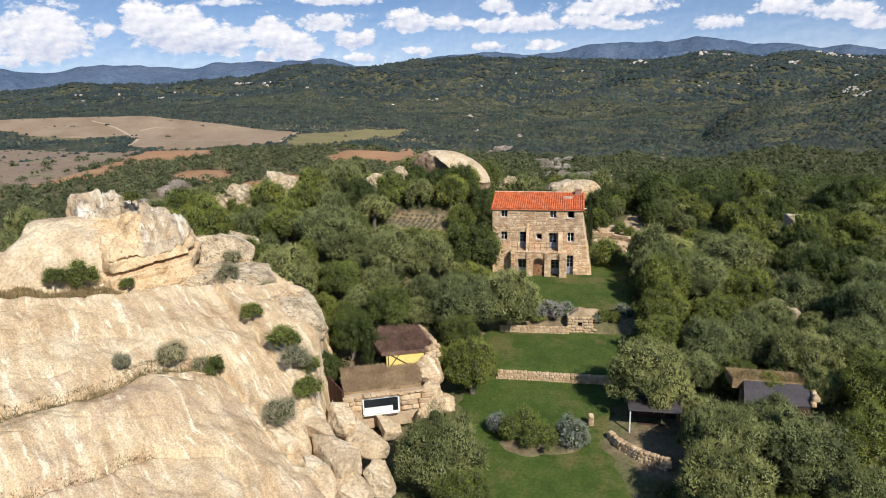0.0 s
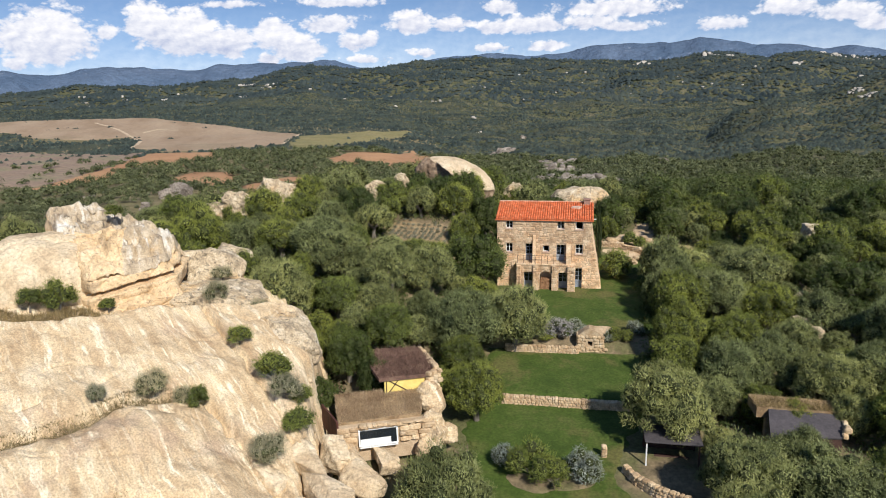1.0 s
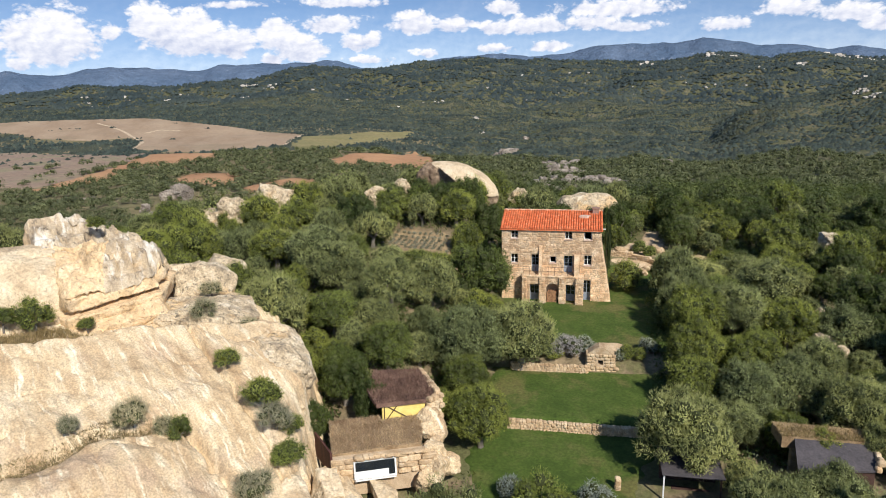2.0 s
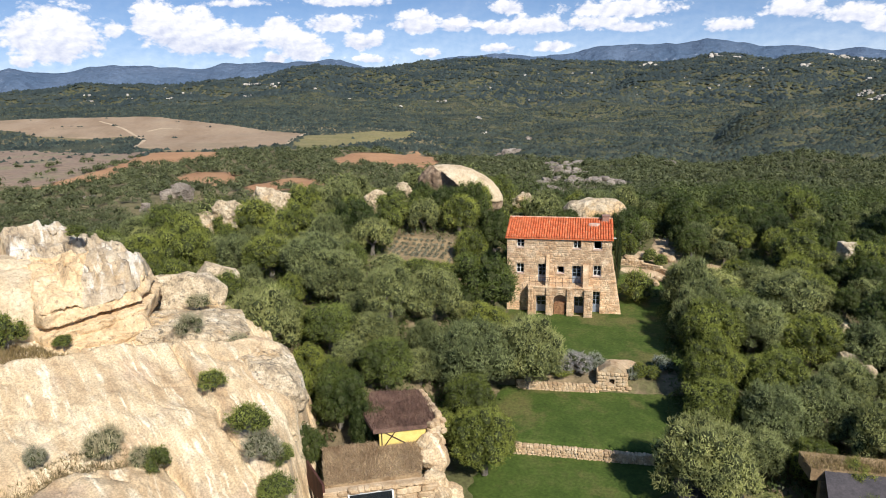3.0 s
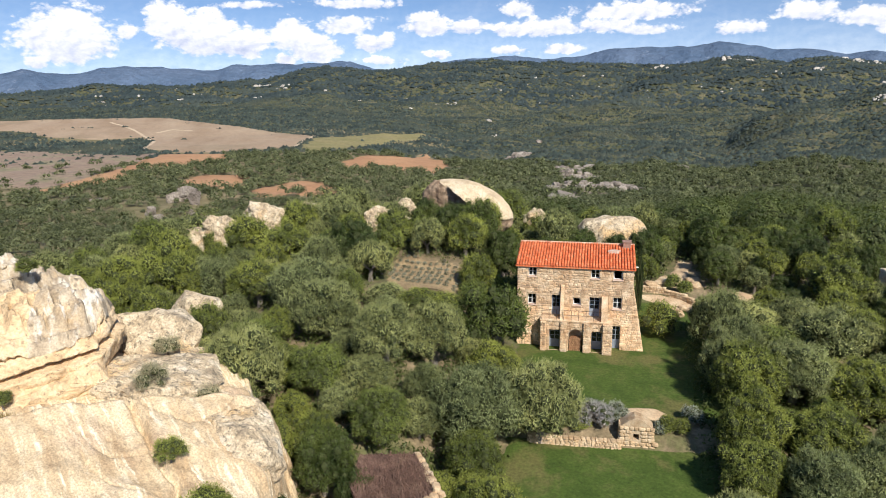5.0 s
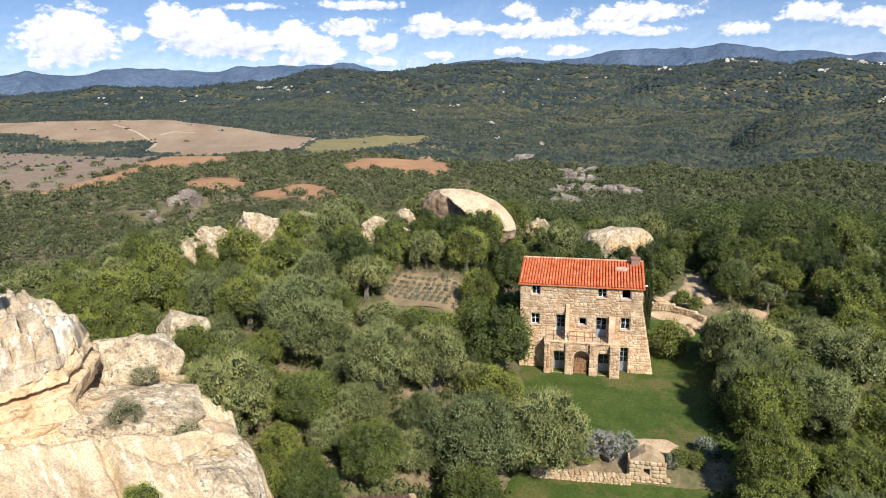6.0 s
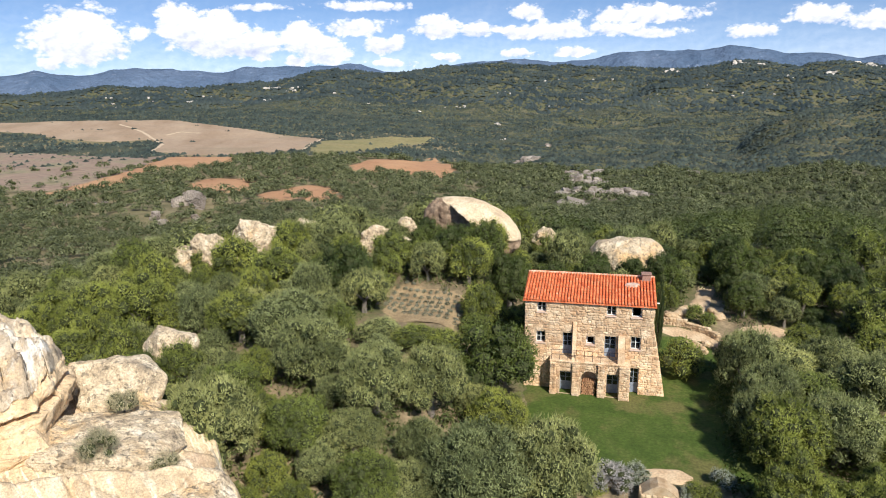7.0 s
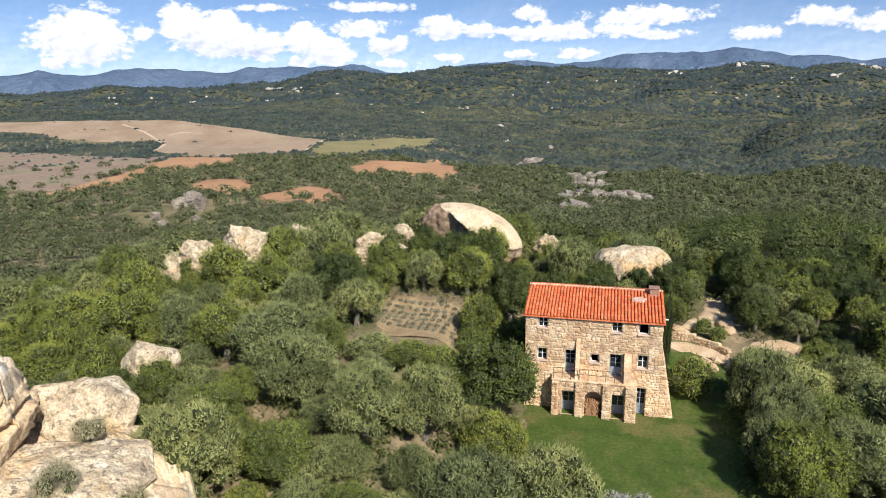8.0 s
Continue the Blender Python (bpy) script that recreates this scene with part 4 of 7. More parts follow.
def layered_boulder():
    """The tall block on top of the slab: a smooth orange face, an undercut foot, and a grey fluted crown sloping up and back."""
    corners = [(-0.2, -0.1), (2.6, -0.35), (5.4, 0.1), (6.7, 2.4), (7.5, 5.2), (5.6, 8.4), (1.8, 9.5), (-1.5, 9.0), (-1.2, 4.2)]
    mid = Vector((2.9, 4.4))
    off = Vector((11.3, 4.1, 7.7))
    around, rings, walls = 220, 62, 40
    outline = []
    for k in range(around):
        f = k / around * len(corners)
        i, s = int(f), f - int(f)
        (ax, ay), (bx, by) = corners[i], corners[(i + 1) % len(corners)]
        p = Vector((ax + (bx - ax) * s, ay + (by - ay) * s))
        q = p - mid
        outline.append(mid + q * (1 + 0.05 * noise.fractal(Vector((p.x, p.y, 3)) * 0.5 + off, 0.9, 2.1, 4)))

    def crown(u, v):
        w = Vector((u, v, 0))
        z = 9.85 + 0.34 * v - 0.04 * v * max(0.0, u - 2)
        # flutes run down the slope, and the sheet they belong to ends in a lip
        a = u + 0.25 * v + 0.45 * noise.noise(w * 0.7 + off)
        saw = (a / 1.15) % 1.0
        fluted = max(0.0, min(1.0, (v - 0.9) / 0.25)) * max(0.0, min(1.0, (5.0 - v) / 1.2)) * max(0.0, min(1.0, (u - 1.2) / 0.5)) * max(0.0, min(1.0, (6.9 - u) / 0.5))
        z += fluted * (0.40 + 0.75 * saw - 0.5 * max(0.0, 1 - saw * 5))
        # a broken ledge behind the flutes, and a joint across
        z += 0.35 * max(0.0, min(1.0, (v - 6.1 + 0.8 * noise.noise(w * 0.5)) / 0.3)) * (0.6 + 0.5 * noise.noise(w * 0.33 - off))
        z -= 0.8 * max(0.0, 1 - abs(u - 3.4 - 0.25 * (v - 6) + 0.5 * noise.noise(w * 0.8)) / 0.22) * (1 if v > 5 else 0)
        # the horn and the hollow before it
        z += 0.45 * math.exp(-((u - 0.9) / 0.55) ** 2 - ((v - 8.5) / 0.55) ** 2) - 1.5 * math.exp(-(((u - 1.4) / 0.75) ** 2 + ((v - 7.3) / 0.5) ** 2) ** 2)
        z -= 0.9 * math.exp(-(((u - 1.0) / 0.7) ** 2 + ((v - 4.6) / 0.28) ** 2) ** 2)
        z += 0.34 * noise.fractal(w * 0.45 + off, 0.9, 2.1, 6) - 0.42 * max(0.0, noise.ridged_multi_fractal(w * 0.62 + off, 0.9, 2.1, 4, 1.0, 2.0) - 1.25)
        # sheets split off along the slope end in little steps
        t = (z * 1.5 + 0.5 * noise.noise(w * 0.6 - off)) % 1.0
        z += 0.30 * max(0.0, min(1.0, (t - 0.72) / 0.06)) * (1.0 if v > 4.6 else 0.4)
        return z

    bm = bmesh.new()
    e1, e2, o = Vector((0.69, 0.72)), Vector((-0.72, 0.69)), Vector((-35.9, 48.5))

    def vert(u, v, z):
        xy = o + e1 * u + e2 * v
        return bm.verts.new((xy.x, xy.y, z))

    loops = []
    for r in range(1, rings + 1):
        f = (r / rings) ** 0.8
        loops.append([])
        for p in outline:
            q = mid + (p - mid) * f
            loops[-1].append(vert(q.x, q.y, crown(q.x, q.y) - 0.5 * max(0.0, f - 0.93) / 0.07))
    rim = [crown(p.x, p.y) - 0.5 for p in outline]
    for k in range(1, walls + 1):
        f = k / walls
        loops.append([])
        for i, p in enumerate(outline):
            q = (p - mid).normalized()
            low = 8.0 + 0.13 * max(-1.0, p.x) + 0.02 * p.y
            z = rim[i] + (low - 1.4 - rim[i]) * f
            at = Vector((p.x, p.y, z))
            push = 0.22 * math.sin(3.1 * f) + 0.30 * noise.fractal(at * 0.6 + off, 0.9, 2.1, 6) - 0.5 * max(0.0, noise.ridged_multi_fractal(at * 0.45 - off, 0.9, 2.1, 4, 1.0, 2.0) - 1.3)
            push -= 1.3 * max(0.0, 1 - abs(z - low - 0.15 * noise.noise(at * 0.8)) / 0.2)  # the crevice at the foot
            push -= 0.6 * max(0.0, 1 - abs(z - low - 1.15 - 0.25 * noise.noise(at * 0.6)) / 0.10) * max(0.0, min(1.0, noise.noise(at * 0.35 - off) * 4 + 0.8))
            if z < low:
                push += 0.35
            loops[-1].append(vert(p.x + q.x * push, p.y + q.y * push, z))
    centre = vert(mid.x, mid.y, crown(mid.x, mid.y))
    for i in range(around):
        bm.faces.new((centre, loops[0][i], loops[0][(i + 1) % around]))
    for r, (a, b) in enumerate(zip(loops, loops[1:])):
        for i in range(around):
            face = bm.faces.new((a[i], b[i], b[(i + 1) % around], a[(i + 1) % around]))
            q = mid + (outline[i] - mid) * (min(r + 1, rings) / rings) ** 0.8
            smooth_side = q.x < 2.1 + 0.25 * q.y + 0.5 * noise.noise(Vector((q.x, q.y, 0)) * 1.3) and q.y < 5.2
            face.material_index = 1 if r >= rings - 1 or smooth_side else 0
    bm.faces.new(loops[-1])
    top = empty("layered_boulder", "tall layered granite boulder with grey fluted crown and orange face", "rock", at=(0, 0, 0))
    block = part("block", bm, CROWN_ROCK, top, "orange-cream face under a grey fluted crown", smooth=True)
    block.data.materials.append(FACE_ROCK)
    crag("foot", (-34.4, 50.3, 7.0), (4.3, 1.7, 1.15), 46, -5, 3, 312, FACE_ROCK, top, 30, label="orange-cream foot below a dark crevice")
    crag("sheet", (-40.9, 55.4, 12.7), (0.8, 0.6, 0.42), 30, 10, 8, 317, CROWN_ROCK, top, 18)


layered_boulder()
crag("granite_ledge", (-34.8, 51.2, 6.3), (4.8, 2.6, 1.3), 26, 4, 4, 12, GRANITE, label="smooth cream granite ledge under the layered boulder")
crag("flat_granite_shelf", (-30.4, 54.4, 5.9), (5.0, 3.2, 1.5), 12, 9, 3, 14, BOULDER, points=40, label="broad flat granite shelf spotted with lichen")
crag("granite_boulder", (-33.1, 59.6, 6.4), (3.3, 2.6, 2.5), -16, 10, 0, 17, BOULDER, points=34, label="pale granite boulder with a pitted top")
crag("granite_boulder", (-30.4, 58.4, 5.0), (1.8, 2.2, 1.6), 20, 14, 0, 18, BOULDER, label="pale granite block leaning on its neighbour")
crag("granite_boulder", (-37.2, 71.0, 3.6), (2.4, 1.9, 2.9), 10, 8, 0, 19, BOULDER, label="pinkish granite boulder rising from shrubs", squareness=0.55)
crag("granite_boulder", (-22.4, 51.4, 4.0), (3.0, 2.3, 1.9), -38, 12, 0, 21, BOULDER, points=34, label="granite block at the broken edge of the slab")
crag("granite_boulder", (-21.2, 48.6, 2.6), (2.0, 1.5, 1.6), -42, 14, 0, 23, GRANITE, label="cream granite block at the broken edge of the slab")
crag("granite_boulder", (-19.4, 44.9, 0.9), (1.4, 1.1, 1.3), -40, 16, 0, 24, GRANITE, label="cream granite block at the broken edge of the slab")
for k, (bx, by, bz, rx, ry, rz) in enumerate([(-17.0, 40.6, 0.1, 2.6, 1.1, 1.4), (-15.0, 39.0, -0.7, 2.6, 1.2, 1.5), (-13.4, 37.0, -1.5, 1.8, 1.0, 1.1), (-16.2, 43.3, -0.5, 1.6, 1.0, 1.2), (-12.4, 39.6, -2.1, 1.4, 0.9, 0.9),
                                              (-14.2, 42.0, -1.5, 1.8, 1.1, 1.2), (-15.0, 36.8, -0.6, 2.0, 0.8, 0.8), (-12.2, 36.0, -2.3, 1.2, 0.9, 0.8), (-18.4, 38.6, 0.9, 1.6, 0.7, 0.7), (-13.4, 45.9, -2.0, 1.3, 0.8, 0.8), (-15.4, 44.9, -1.9, 1.6, 0.8, 0.9), (-16.9, 46.3, -1.3, 0.9, 0.7, 0.6)]):
    crag("granite_boulder", (bx, by, bz), (rx, ry, rz), -38 + 14 * (k % 3 - 1), 13, 0, 40 + k, CREAM_ROCK, points=20, rough=0.07, squareness=0.9, label="broken cream granite block below the slab")


def whaleback():
    """A long rock: its back smooth and pale, sloping down to one end, its front a steep dark-stained face."""
    bm = bmesh.new()
    bmesh.ops.create_icosphere(bm, subdivisions=6, radius=1.0)
    off = Vector((3.1, 8.2, 1.7))
    stained = set()
    for v in bm.verts:
        p = v.co.copy()
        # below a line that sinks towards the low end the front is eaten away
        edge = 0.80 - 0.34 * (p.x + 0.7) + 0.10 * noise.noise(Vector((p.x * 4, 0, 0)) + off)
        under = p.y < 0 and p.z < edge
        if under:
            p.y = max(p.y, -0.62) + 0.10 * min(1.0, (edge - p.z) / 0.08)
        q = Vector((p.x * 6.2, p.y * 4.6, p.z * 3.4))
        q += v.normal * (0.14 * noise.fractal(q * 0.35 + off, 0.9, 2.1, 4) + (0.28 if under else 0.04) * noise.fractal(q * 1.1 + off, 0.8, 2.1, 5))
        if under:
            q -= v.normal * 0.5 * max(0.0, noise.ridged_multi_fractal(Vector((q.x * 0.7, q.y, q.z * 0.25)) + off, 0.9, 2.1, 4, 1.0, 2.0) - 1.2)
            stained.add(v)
        v.co = q
    bm.normal_update()
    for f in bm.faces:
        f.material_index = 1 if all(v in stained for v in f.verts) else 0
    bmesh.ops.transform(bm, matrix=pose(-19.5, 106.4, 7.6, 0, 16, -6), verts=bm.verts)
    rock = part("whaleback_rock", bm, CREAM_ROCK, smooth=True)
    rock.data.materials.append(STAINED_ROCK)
    tagged(rock, "big smooth whaleback granite rock with a dark-stained front face", "rock")


whaleback()
boulder("rounded_rock", (-1.1, 109.0, 3.6), (4.6, 3.4, 3.3), 5, 63, 6, BOULDER, "rounded grey granite rock behind the house", cuts=5, rough=0.14, block=0.05)
for k, (bx, by, bz, rx, ry, rz) in enumerate([(-30.6, 103.2, 6.4, 2.3, 1.8, 2.2), (-26.2, 101.6, 5.6, 2.1, 1.8, 1.9), (-26.6, 103.6, 8.2, 1.2, 1.1, 1.2), (-28.6, 104.4, 6.2, 1.7, 1.5, 1.7), (-11.2, 114.6, 4.4, 2.0, 1.6, 1.9),
                                              (-55.4, 101.4, 2.6, 3.8, 2.2, 2.4), (-51.0, 101.4, 4.4, 3.6, 2.0, 2.5), (-46.6, 101.0, 6.0, 3.4, 2.2, 2.9), (-44.0, 102.8, 5.6, 2.6, 1.8, 2.4), (-42.6, 108.6, 5.0, 3.2, 1.8, 2.9)]):
    crag("granite_boulder", (bx, by, bz), (rx, ry, rz), (12, -20, 40, 70, 30, 20, 14, -10, 35, -12)[k], 8, 0, 70 + k, BOULDER, label="grey and ochre granite boulder standing out of the scrub", squareness=0.5, rough=0.2)


def rock_field(name, label, spots, seed, mat):
    """Many far rocks as one mesh: each spot is x, y, spread, count, size."""
    rng = np.random.default_rng(seed)
    bm = bmesh.new()
    bmesh.ops.create_icosphere(bm, subdivisions=2, radius=1.0)
    unit = np.array([v.co[:] for v in bm.verts])
    tri = np.array([[v.index for v in f.verts] for f in bm.faces])
    bm.free()
    all_v, all_f, n = [], [], 0
    for x, y, spread, count, size in spots:
        for _ in range(count):
            px, py = x + rng.normal() * spread, y + rng.normal() * spread * 0.7
            s = size * rng.uniform(0.4, 1.2)
            v = unit * (1 + 0.3 * np.sin(unit @ rng.normal(size=(3, 1)) * 2.5 + rng.uniform(0, 6)))
            v = np.clip(v, -rng.uniform(0.7, 1.1, 3), rng.uniform(0.7, 1.1, 3))
            v = v * (s * rng.uniform(0.7, 1.5), s * rng.uniform(0.7, 1.3), s * rng.uniform(0.5, 1.0)) + (px, py, float(ground_z(px, py)) + 0.3 * s)
            all_v.append(v)
            all_f.append(tri + n)
            n += len(v)
    tagged(new(name, mesh_of(name, np.concatenate(all_v), np.concatenate(all_f), mat)), label, "rocks", kind="stuff")


for k, (bx, by, rx, ry, rz) in enumerate([(-259, 414, 7, 5, 6.5), (-267, 411, 6, 5, 5), (-247, 404, 4, 4, 6), (-252, 366, 3.5, 3, 3.5), (-240, 354, 2.5, 2.5, 3.5), (-235, 378, 2.5, 2.5, 2.5)]):
    crag("granite_outcrop", (bx, by, float(ground_z(bx, by)) + rz * 0.5), (rx, ry, rz), 40 * k, 8, 0, 150 + k, FAR_ROCK, rough=0.45, squareness=0.55, label="upright grey granite outcrop among trees in the valley")
for k, (bx, by, r) in enumerate([(18.9, 69.6, 0.9), (19.8, 68.4, 0.7), (18.2, 74.8, 1.0), (20.2, 75.6, 0.8), (27.2, 96.4, 1.4)]):
    crag("granite_boulder", (bx, by, float(ground_z(bx, by)) + 1.0), (r * 1.3, r, r * 1.5), 67 * k, 6, 0, 170 + k, BOULDER, label="pale granite boulder showing between olive trees")
# ---- plants ----
LEAF_OF = {"olive_tree": OLIVE_LEAF, "holm_oak": OAK_LEAF, "mastic_tree": MASTIC_LEAF}
LABEL_OF = {
    "olive_tree": "bushy grey-green wild olive tree with lumpy crown",
    "holm_oak": "dense dark-green holm oak with rounded crown",
    "mastic_tree": "fresh yellow-green mastic tree with clumped crown",
}
TEMPLATES = {}


def crown_mesh(name, seed, lumps, count, length, width, mat, tall=1.0, spread=0.62, lump=(0.24, 0.40), up=0.25, upright=0.0):
    """A crown of unit radius about the origin: leaves on the outsides of many lumps, round inner masses coloured dark
    for the shade between them.
    """
    rng = np.random.default_rng(seed)
    c = directions(rng, lumps, -0.45) * rng.uniform(0.45, 1.0, (lumps, 1)) ** 0.5 * spread
    c[:, 2] = c[:, 2] * tall + 0.12
    c += rng.normal(size=c.shape) * 0.06
    r = rng.uniform(*lump, lumps)
    which = rng.choice(lumps, count * 2, p=r ** 2 / (r ** 2).sum())
    d = directions(rng, count * 2, -0.75)
    places = c[which] + d * r[which][:, None] * rng.uniform(0.66, 1.18, (count * 2, 1)) * np.array([1, 1, 1.15])
    deep = np.zeros(count * 2, bool)
    for i in range(lumps):
        deep |= (np.linalg.norm(places - c[i], axis=1) < r[i] * 0.72) & (which != i)
    places, d = places[~deep][:count], d[~deep][:count]
    half = len(places) * 2 // 5
    v, f = leaves(rng, places[:half], d[:half] + 0.26 * rng.normal(size=(half, 3)) + (0, 0, up), length * 0.95, width * 0.75, upright)
    v2, f2 = blades(rng, places[half:], d[half:], length * 1.25, width * 0.6, 0.25 + 0.25 * upright)
    v, f = np.concatenate([v, v2]), np.concatenate([f, f2 + len(v)])
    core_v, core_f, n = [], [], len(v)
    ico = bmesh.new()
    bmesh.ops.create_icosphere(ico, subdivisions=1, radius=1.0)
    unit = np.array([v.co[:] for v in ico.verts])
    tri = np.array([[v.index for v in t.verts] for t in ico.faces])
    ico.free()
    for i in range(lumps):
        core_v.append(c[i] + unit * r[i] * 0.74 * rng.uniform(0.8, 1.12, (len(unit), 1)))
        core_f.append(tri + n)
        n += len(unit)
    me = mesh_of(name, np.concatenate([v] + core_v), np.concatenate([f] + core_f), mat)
    me.materials.append(CORE_SHADE)
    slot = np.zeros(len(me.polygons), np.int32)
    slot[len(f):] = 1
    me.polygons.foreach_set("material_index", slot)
    return me


def trunk_bmesh(seed, height, forks=4, radius=0.09):
    """Unit tree's trunk: height from the ground to the crown's middle, with limbs into the crown."""
    rng = np.random.default_rng(seed)
    bm = tube([(0, 0, -0.3), (0.02, 0.01, height * 0.35), (0.05, -0.02, height * 0.7)], [radius * 1.3, radius, radius * 0.8], 7)
    for k in range(forks):
        a = 6.2832 * k / forks + rng.uniform(-0.4, 0.4)
        end = Vector((math.cos(a) * 0.45, math.sin(a) * 0.45, height + rng.uniform(0.0, 0.3)))
        tube([(0.05, -0.02, height * 0.62), (0.05 + end.x * 0.4, end.y * 0.4, height * 0.85), end], [radius * 0.6, radius * 0.45, radius * 0.2], 5, bm)
    return bm


def tree(kind, x, y, radius, height, seed=0, z=None, tall=1.0, label="", group="trees of the hilltop"):
    """A tree whose crown has that radius and whose top is that high; one of the kind's shapes, turned."""
    near = math.hypot(x + 4, y - 28) < 48
    variant = seed % 4 + (10 if near else 0)
    key = kind, variant
    z = float(ground_z(x, y)) if z is None else z
    m = pose(x, y, z, 0, 0, (seed * 73) % 360) @ Matrix.Diagonal((radius, radius, height / 1.9, 1))
    if key not in TEMPLATES:
        ob = empty(kind, LABEL_OF[kind], "tree", group)
        part("trunk", trunk_bmesh(variant + 11, 0.75), BARK, ob)
        lumps, length, width, upright = {"olive_tree": (150, 0.060, 0.025, 2.0), "holm_oak": (120, 0.048, 0.034, 0.3), "mastic_tree": (150, 0.050, 0.030, 1.0)}[kind]
        grow = 1.0 if near else 1.3
        me = crown_mesh("crown", 100 + 7 * variant + len(kind), lumps if near else lumps // 2, 19000 if near else 7600, length * grow * 0.88, width * grow * 0.92, LEAF_OF[kind], spread=0.74, lump=(0.10, 0.21) if near else (0.14, 0.26), upright=upright)
        crown = piece("crown", me, ob, Matrix.Translation((0, 0, 0.80)) @ Matrix.Diagonal((1, 1, 1.08, 1)))
        TEMPLATES[key] = ob
        ob.matrix_basis = m
    else:
        source = TEMPLATES[key]
        keep = source.scale.copy()
        source.scale = (1, 1, 1)
        ob = copy_thing(source, m)
        source.scale = keep
    if label:
        tagged(ob, label)
    return ob


# Trees beside the lawns and huts: kind, x, y, crown radius, height.
LAWN_TREES = [
    ("olive_tree", 5.4, 52.8, 3.7, 6.2), ("olive_tree", 8.6, 47.0, 1.9, 3.4), ("olive_tree", 9.6, 45.8, 3.2, 5.4), ("olive_tree", 14.2, 45.0, 3.6, 5.2), ("olive_tree", 16.6, 41.2, 2.8, 4.6), ("olive_tree", 13.4, 48.4, 2.5, 4.4),
    ("olive_tree", 8.8, 41.0, 3.2, 5.6), ("mastic_tree", -8.4, 54.0, 2.55, 5.0), ("olive_tree", -8.5, 41.4, 3.4, 6.0), ("mastic_tree", -6.9, 38.6, 2.2, 4.2), ("olive_tree", -10.8, 63.2, 4.0, 6.4),
    ("olive_tree", -6.4, 64.8, 3.4, 6.4), ("holm_oak", -11.8, 76.2, 4.0, 6.8), ("mastic_tree", -10.6, 70.8, 2.6, 4.4), ("mastic_tree", -10.4, 59.4, 2.4, 4.0),
]
RIGHT_TREES = [
    ("olive_tree", 10.6, 82.4, 3.4, 4.2), ("olive_tree", 15.0, 84.6, 3.4, 4.0), ("olive_tree", 16.4, 79.0, 3.6, 5.4), ("olive_tree", 8.4, 76.0, 2.6, 5.4), ("mastic_tree", 8.4, 70.6, 3.0, 5.8),
    ("olive_tree", 12.0, 72.0, 3.4, 5.6), ("mastic_tree", 7.8, 64.4, 2.8, 5.4), ("olive_tree", 7.9, 80.2, 2.7, 5.8), ("olive_tree", 7.4, 73.2, 2.4, 5.4), ("olive_tree", 10.8, 59.4, 3.0, 5.2), ("olive_tree", 14.4, 60.6, 3.0, 5.0), ("olive_tree", 17.6, 57.6, 3.2, 5.0),
    ("holm_oak", 10.4, 97.4, 2.2, 3.8), ("olive_tree", 8.8, 88.6, 1.7, 2.8), ("olive_tree", 22.4, 60.0, 3.2, 5.0), ("mastic_tree", 16.4, 71.4, 3.0, 5.0),
]
LEFT_TREES = [
    ("holm_oak", -18.6, 54.2, 2.3, 4.6), ("mastic_tree", -16.6, 59.0, 2.4, 4.2), ("holm_oak", -19.6, 50.2, 1.6, 3.2), ("holm_oak", -15.9, 52.4, 1.7, 4.0), ("olive_tree", -24.6, 70.4, 3.4, 5.4), ("olive_tree", -18.6, 67.2, 3.2, 5.6),
    ("olive_tree", -15.4, 70.0, 2.8, 5.6), ("mastic_tree", -29.0, 66.0, 2.6, 4.0), ("olive_tree", -28.6, 74.6, 3.6, 5.0), ("mastic_tree", -22.4, 62.6, 2.6, 4.4), ("holm_oak", -19.4, 95.0, 2.6, 4.8),
    ("holm_oak", -16.4, 96.0, 2.8, 5.9), ("holm_oak", -13.0, 93.6, 2.8, 5.9), ("holm_oak", -22.4, 97.0, 2.0, 4.0), ("holm_oak", 3.0, 101.6, 2.4, 5.0), ("holm_oak", -9.0, 97.6, 2.8, 5.0), ("holm_oak", -4.6, 99.0, 2.6, 4.8),
    ("holm_oak", -23.4, 100.2, 2.2, 4.4), ("holm_oak", -19.8, 100.4, 2.6, 4.2), ("mastic_tree", -16.2, 101.2, 2.4, 5.2), ("holm_oak", -4.4, 104.4, 2.2, 4.2), ("holm_oak", -0.6, 104.0, 2.2, 4.1), ("holm_oak", 2.8, 106.0, 2.2, 4.6),
    ("mastic_tree", -34.6, 68.3, 2.2, 4.3), ("holm_oak", -38.0, 68.2, 1.8, 3.6), ("mastic_tree", -41.4, 70.6, 2.4, 5.6), ("mastic_tree", -18.2, 76.0, 2.2, 2.2), ("olive_tree", -21.4, 76.4, 2.1, 2.2), ("mastic_tree", -15.8, 76.6, 2.0, 2.6),
]
taken = []
for k, (kind, x, y, r, h) in enumerate(LAWN_TREES + RIGHT_TREES + LEFT_TREES):
    tree(kind, x, y, r, h, k)
    taken.append((x, y, r))

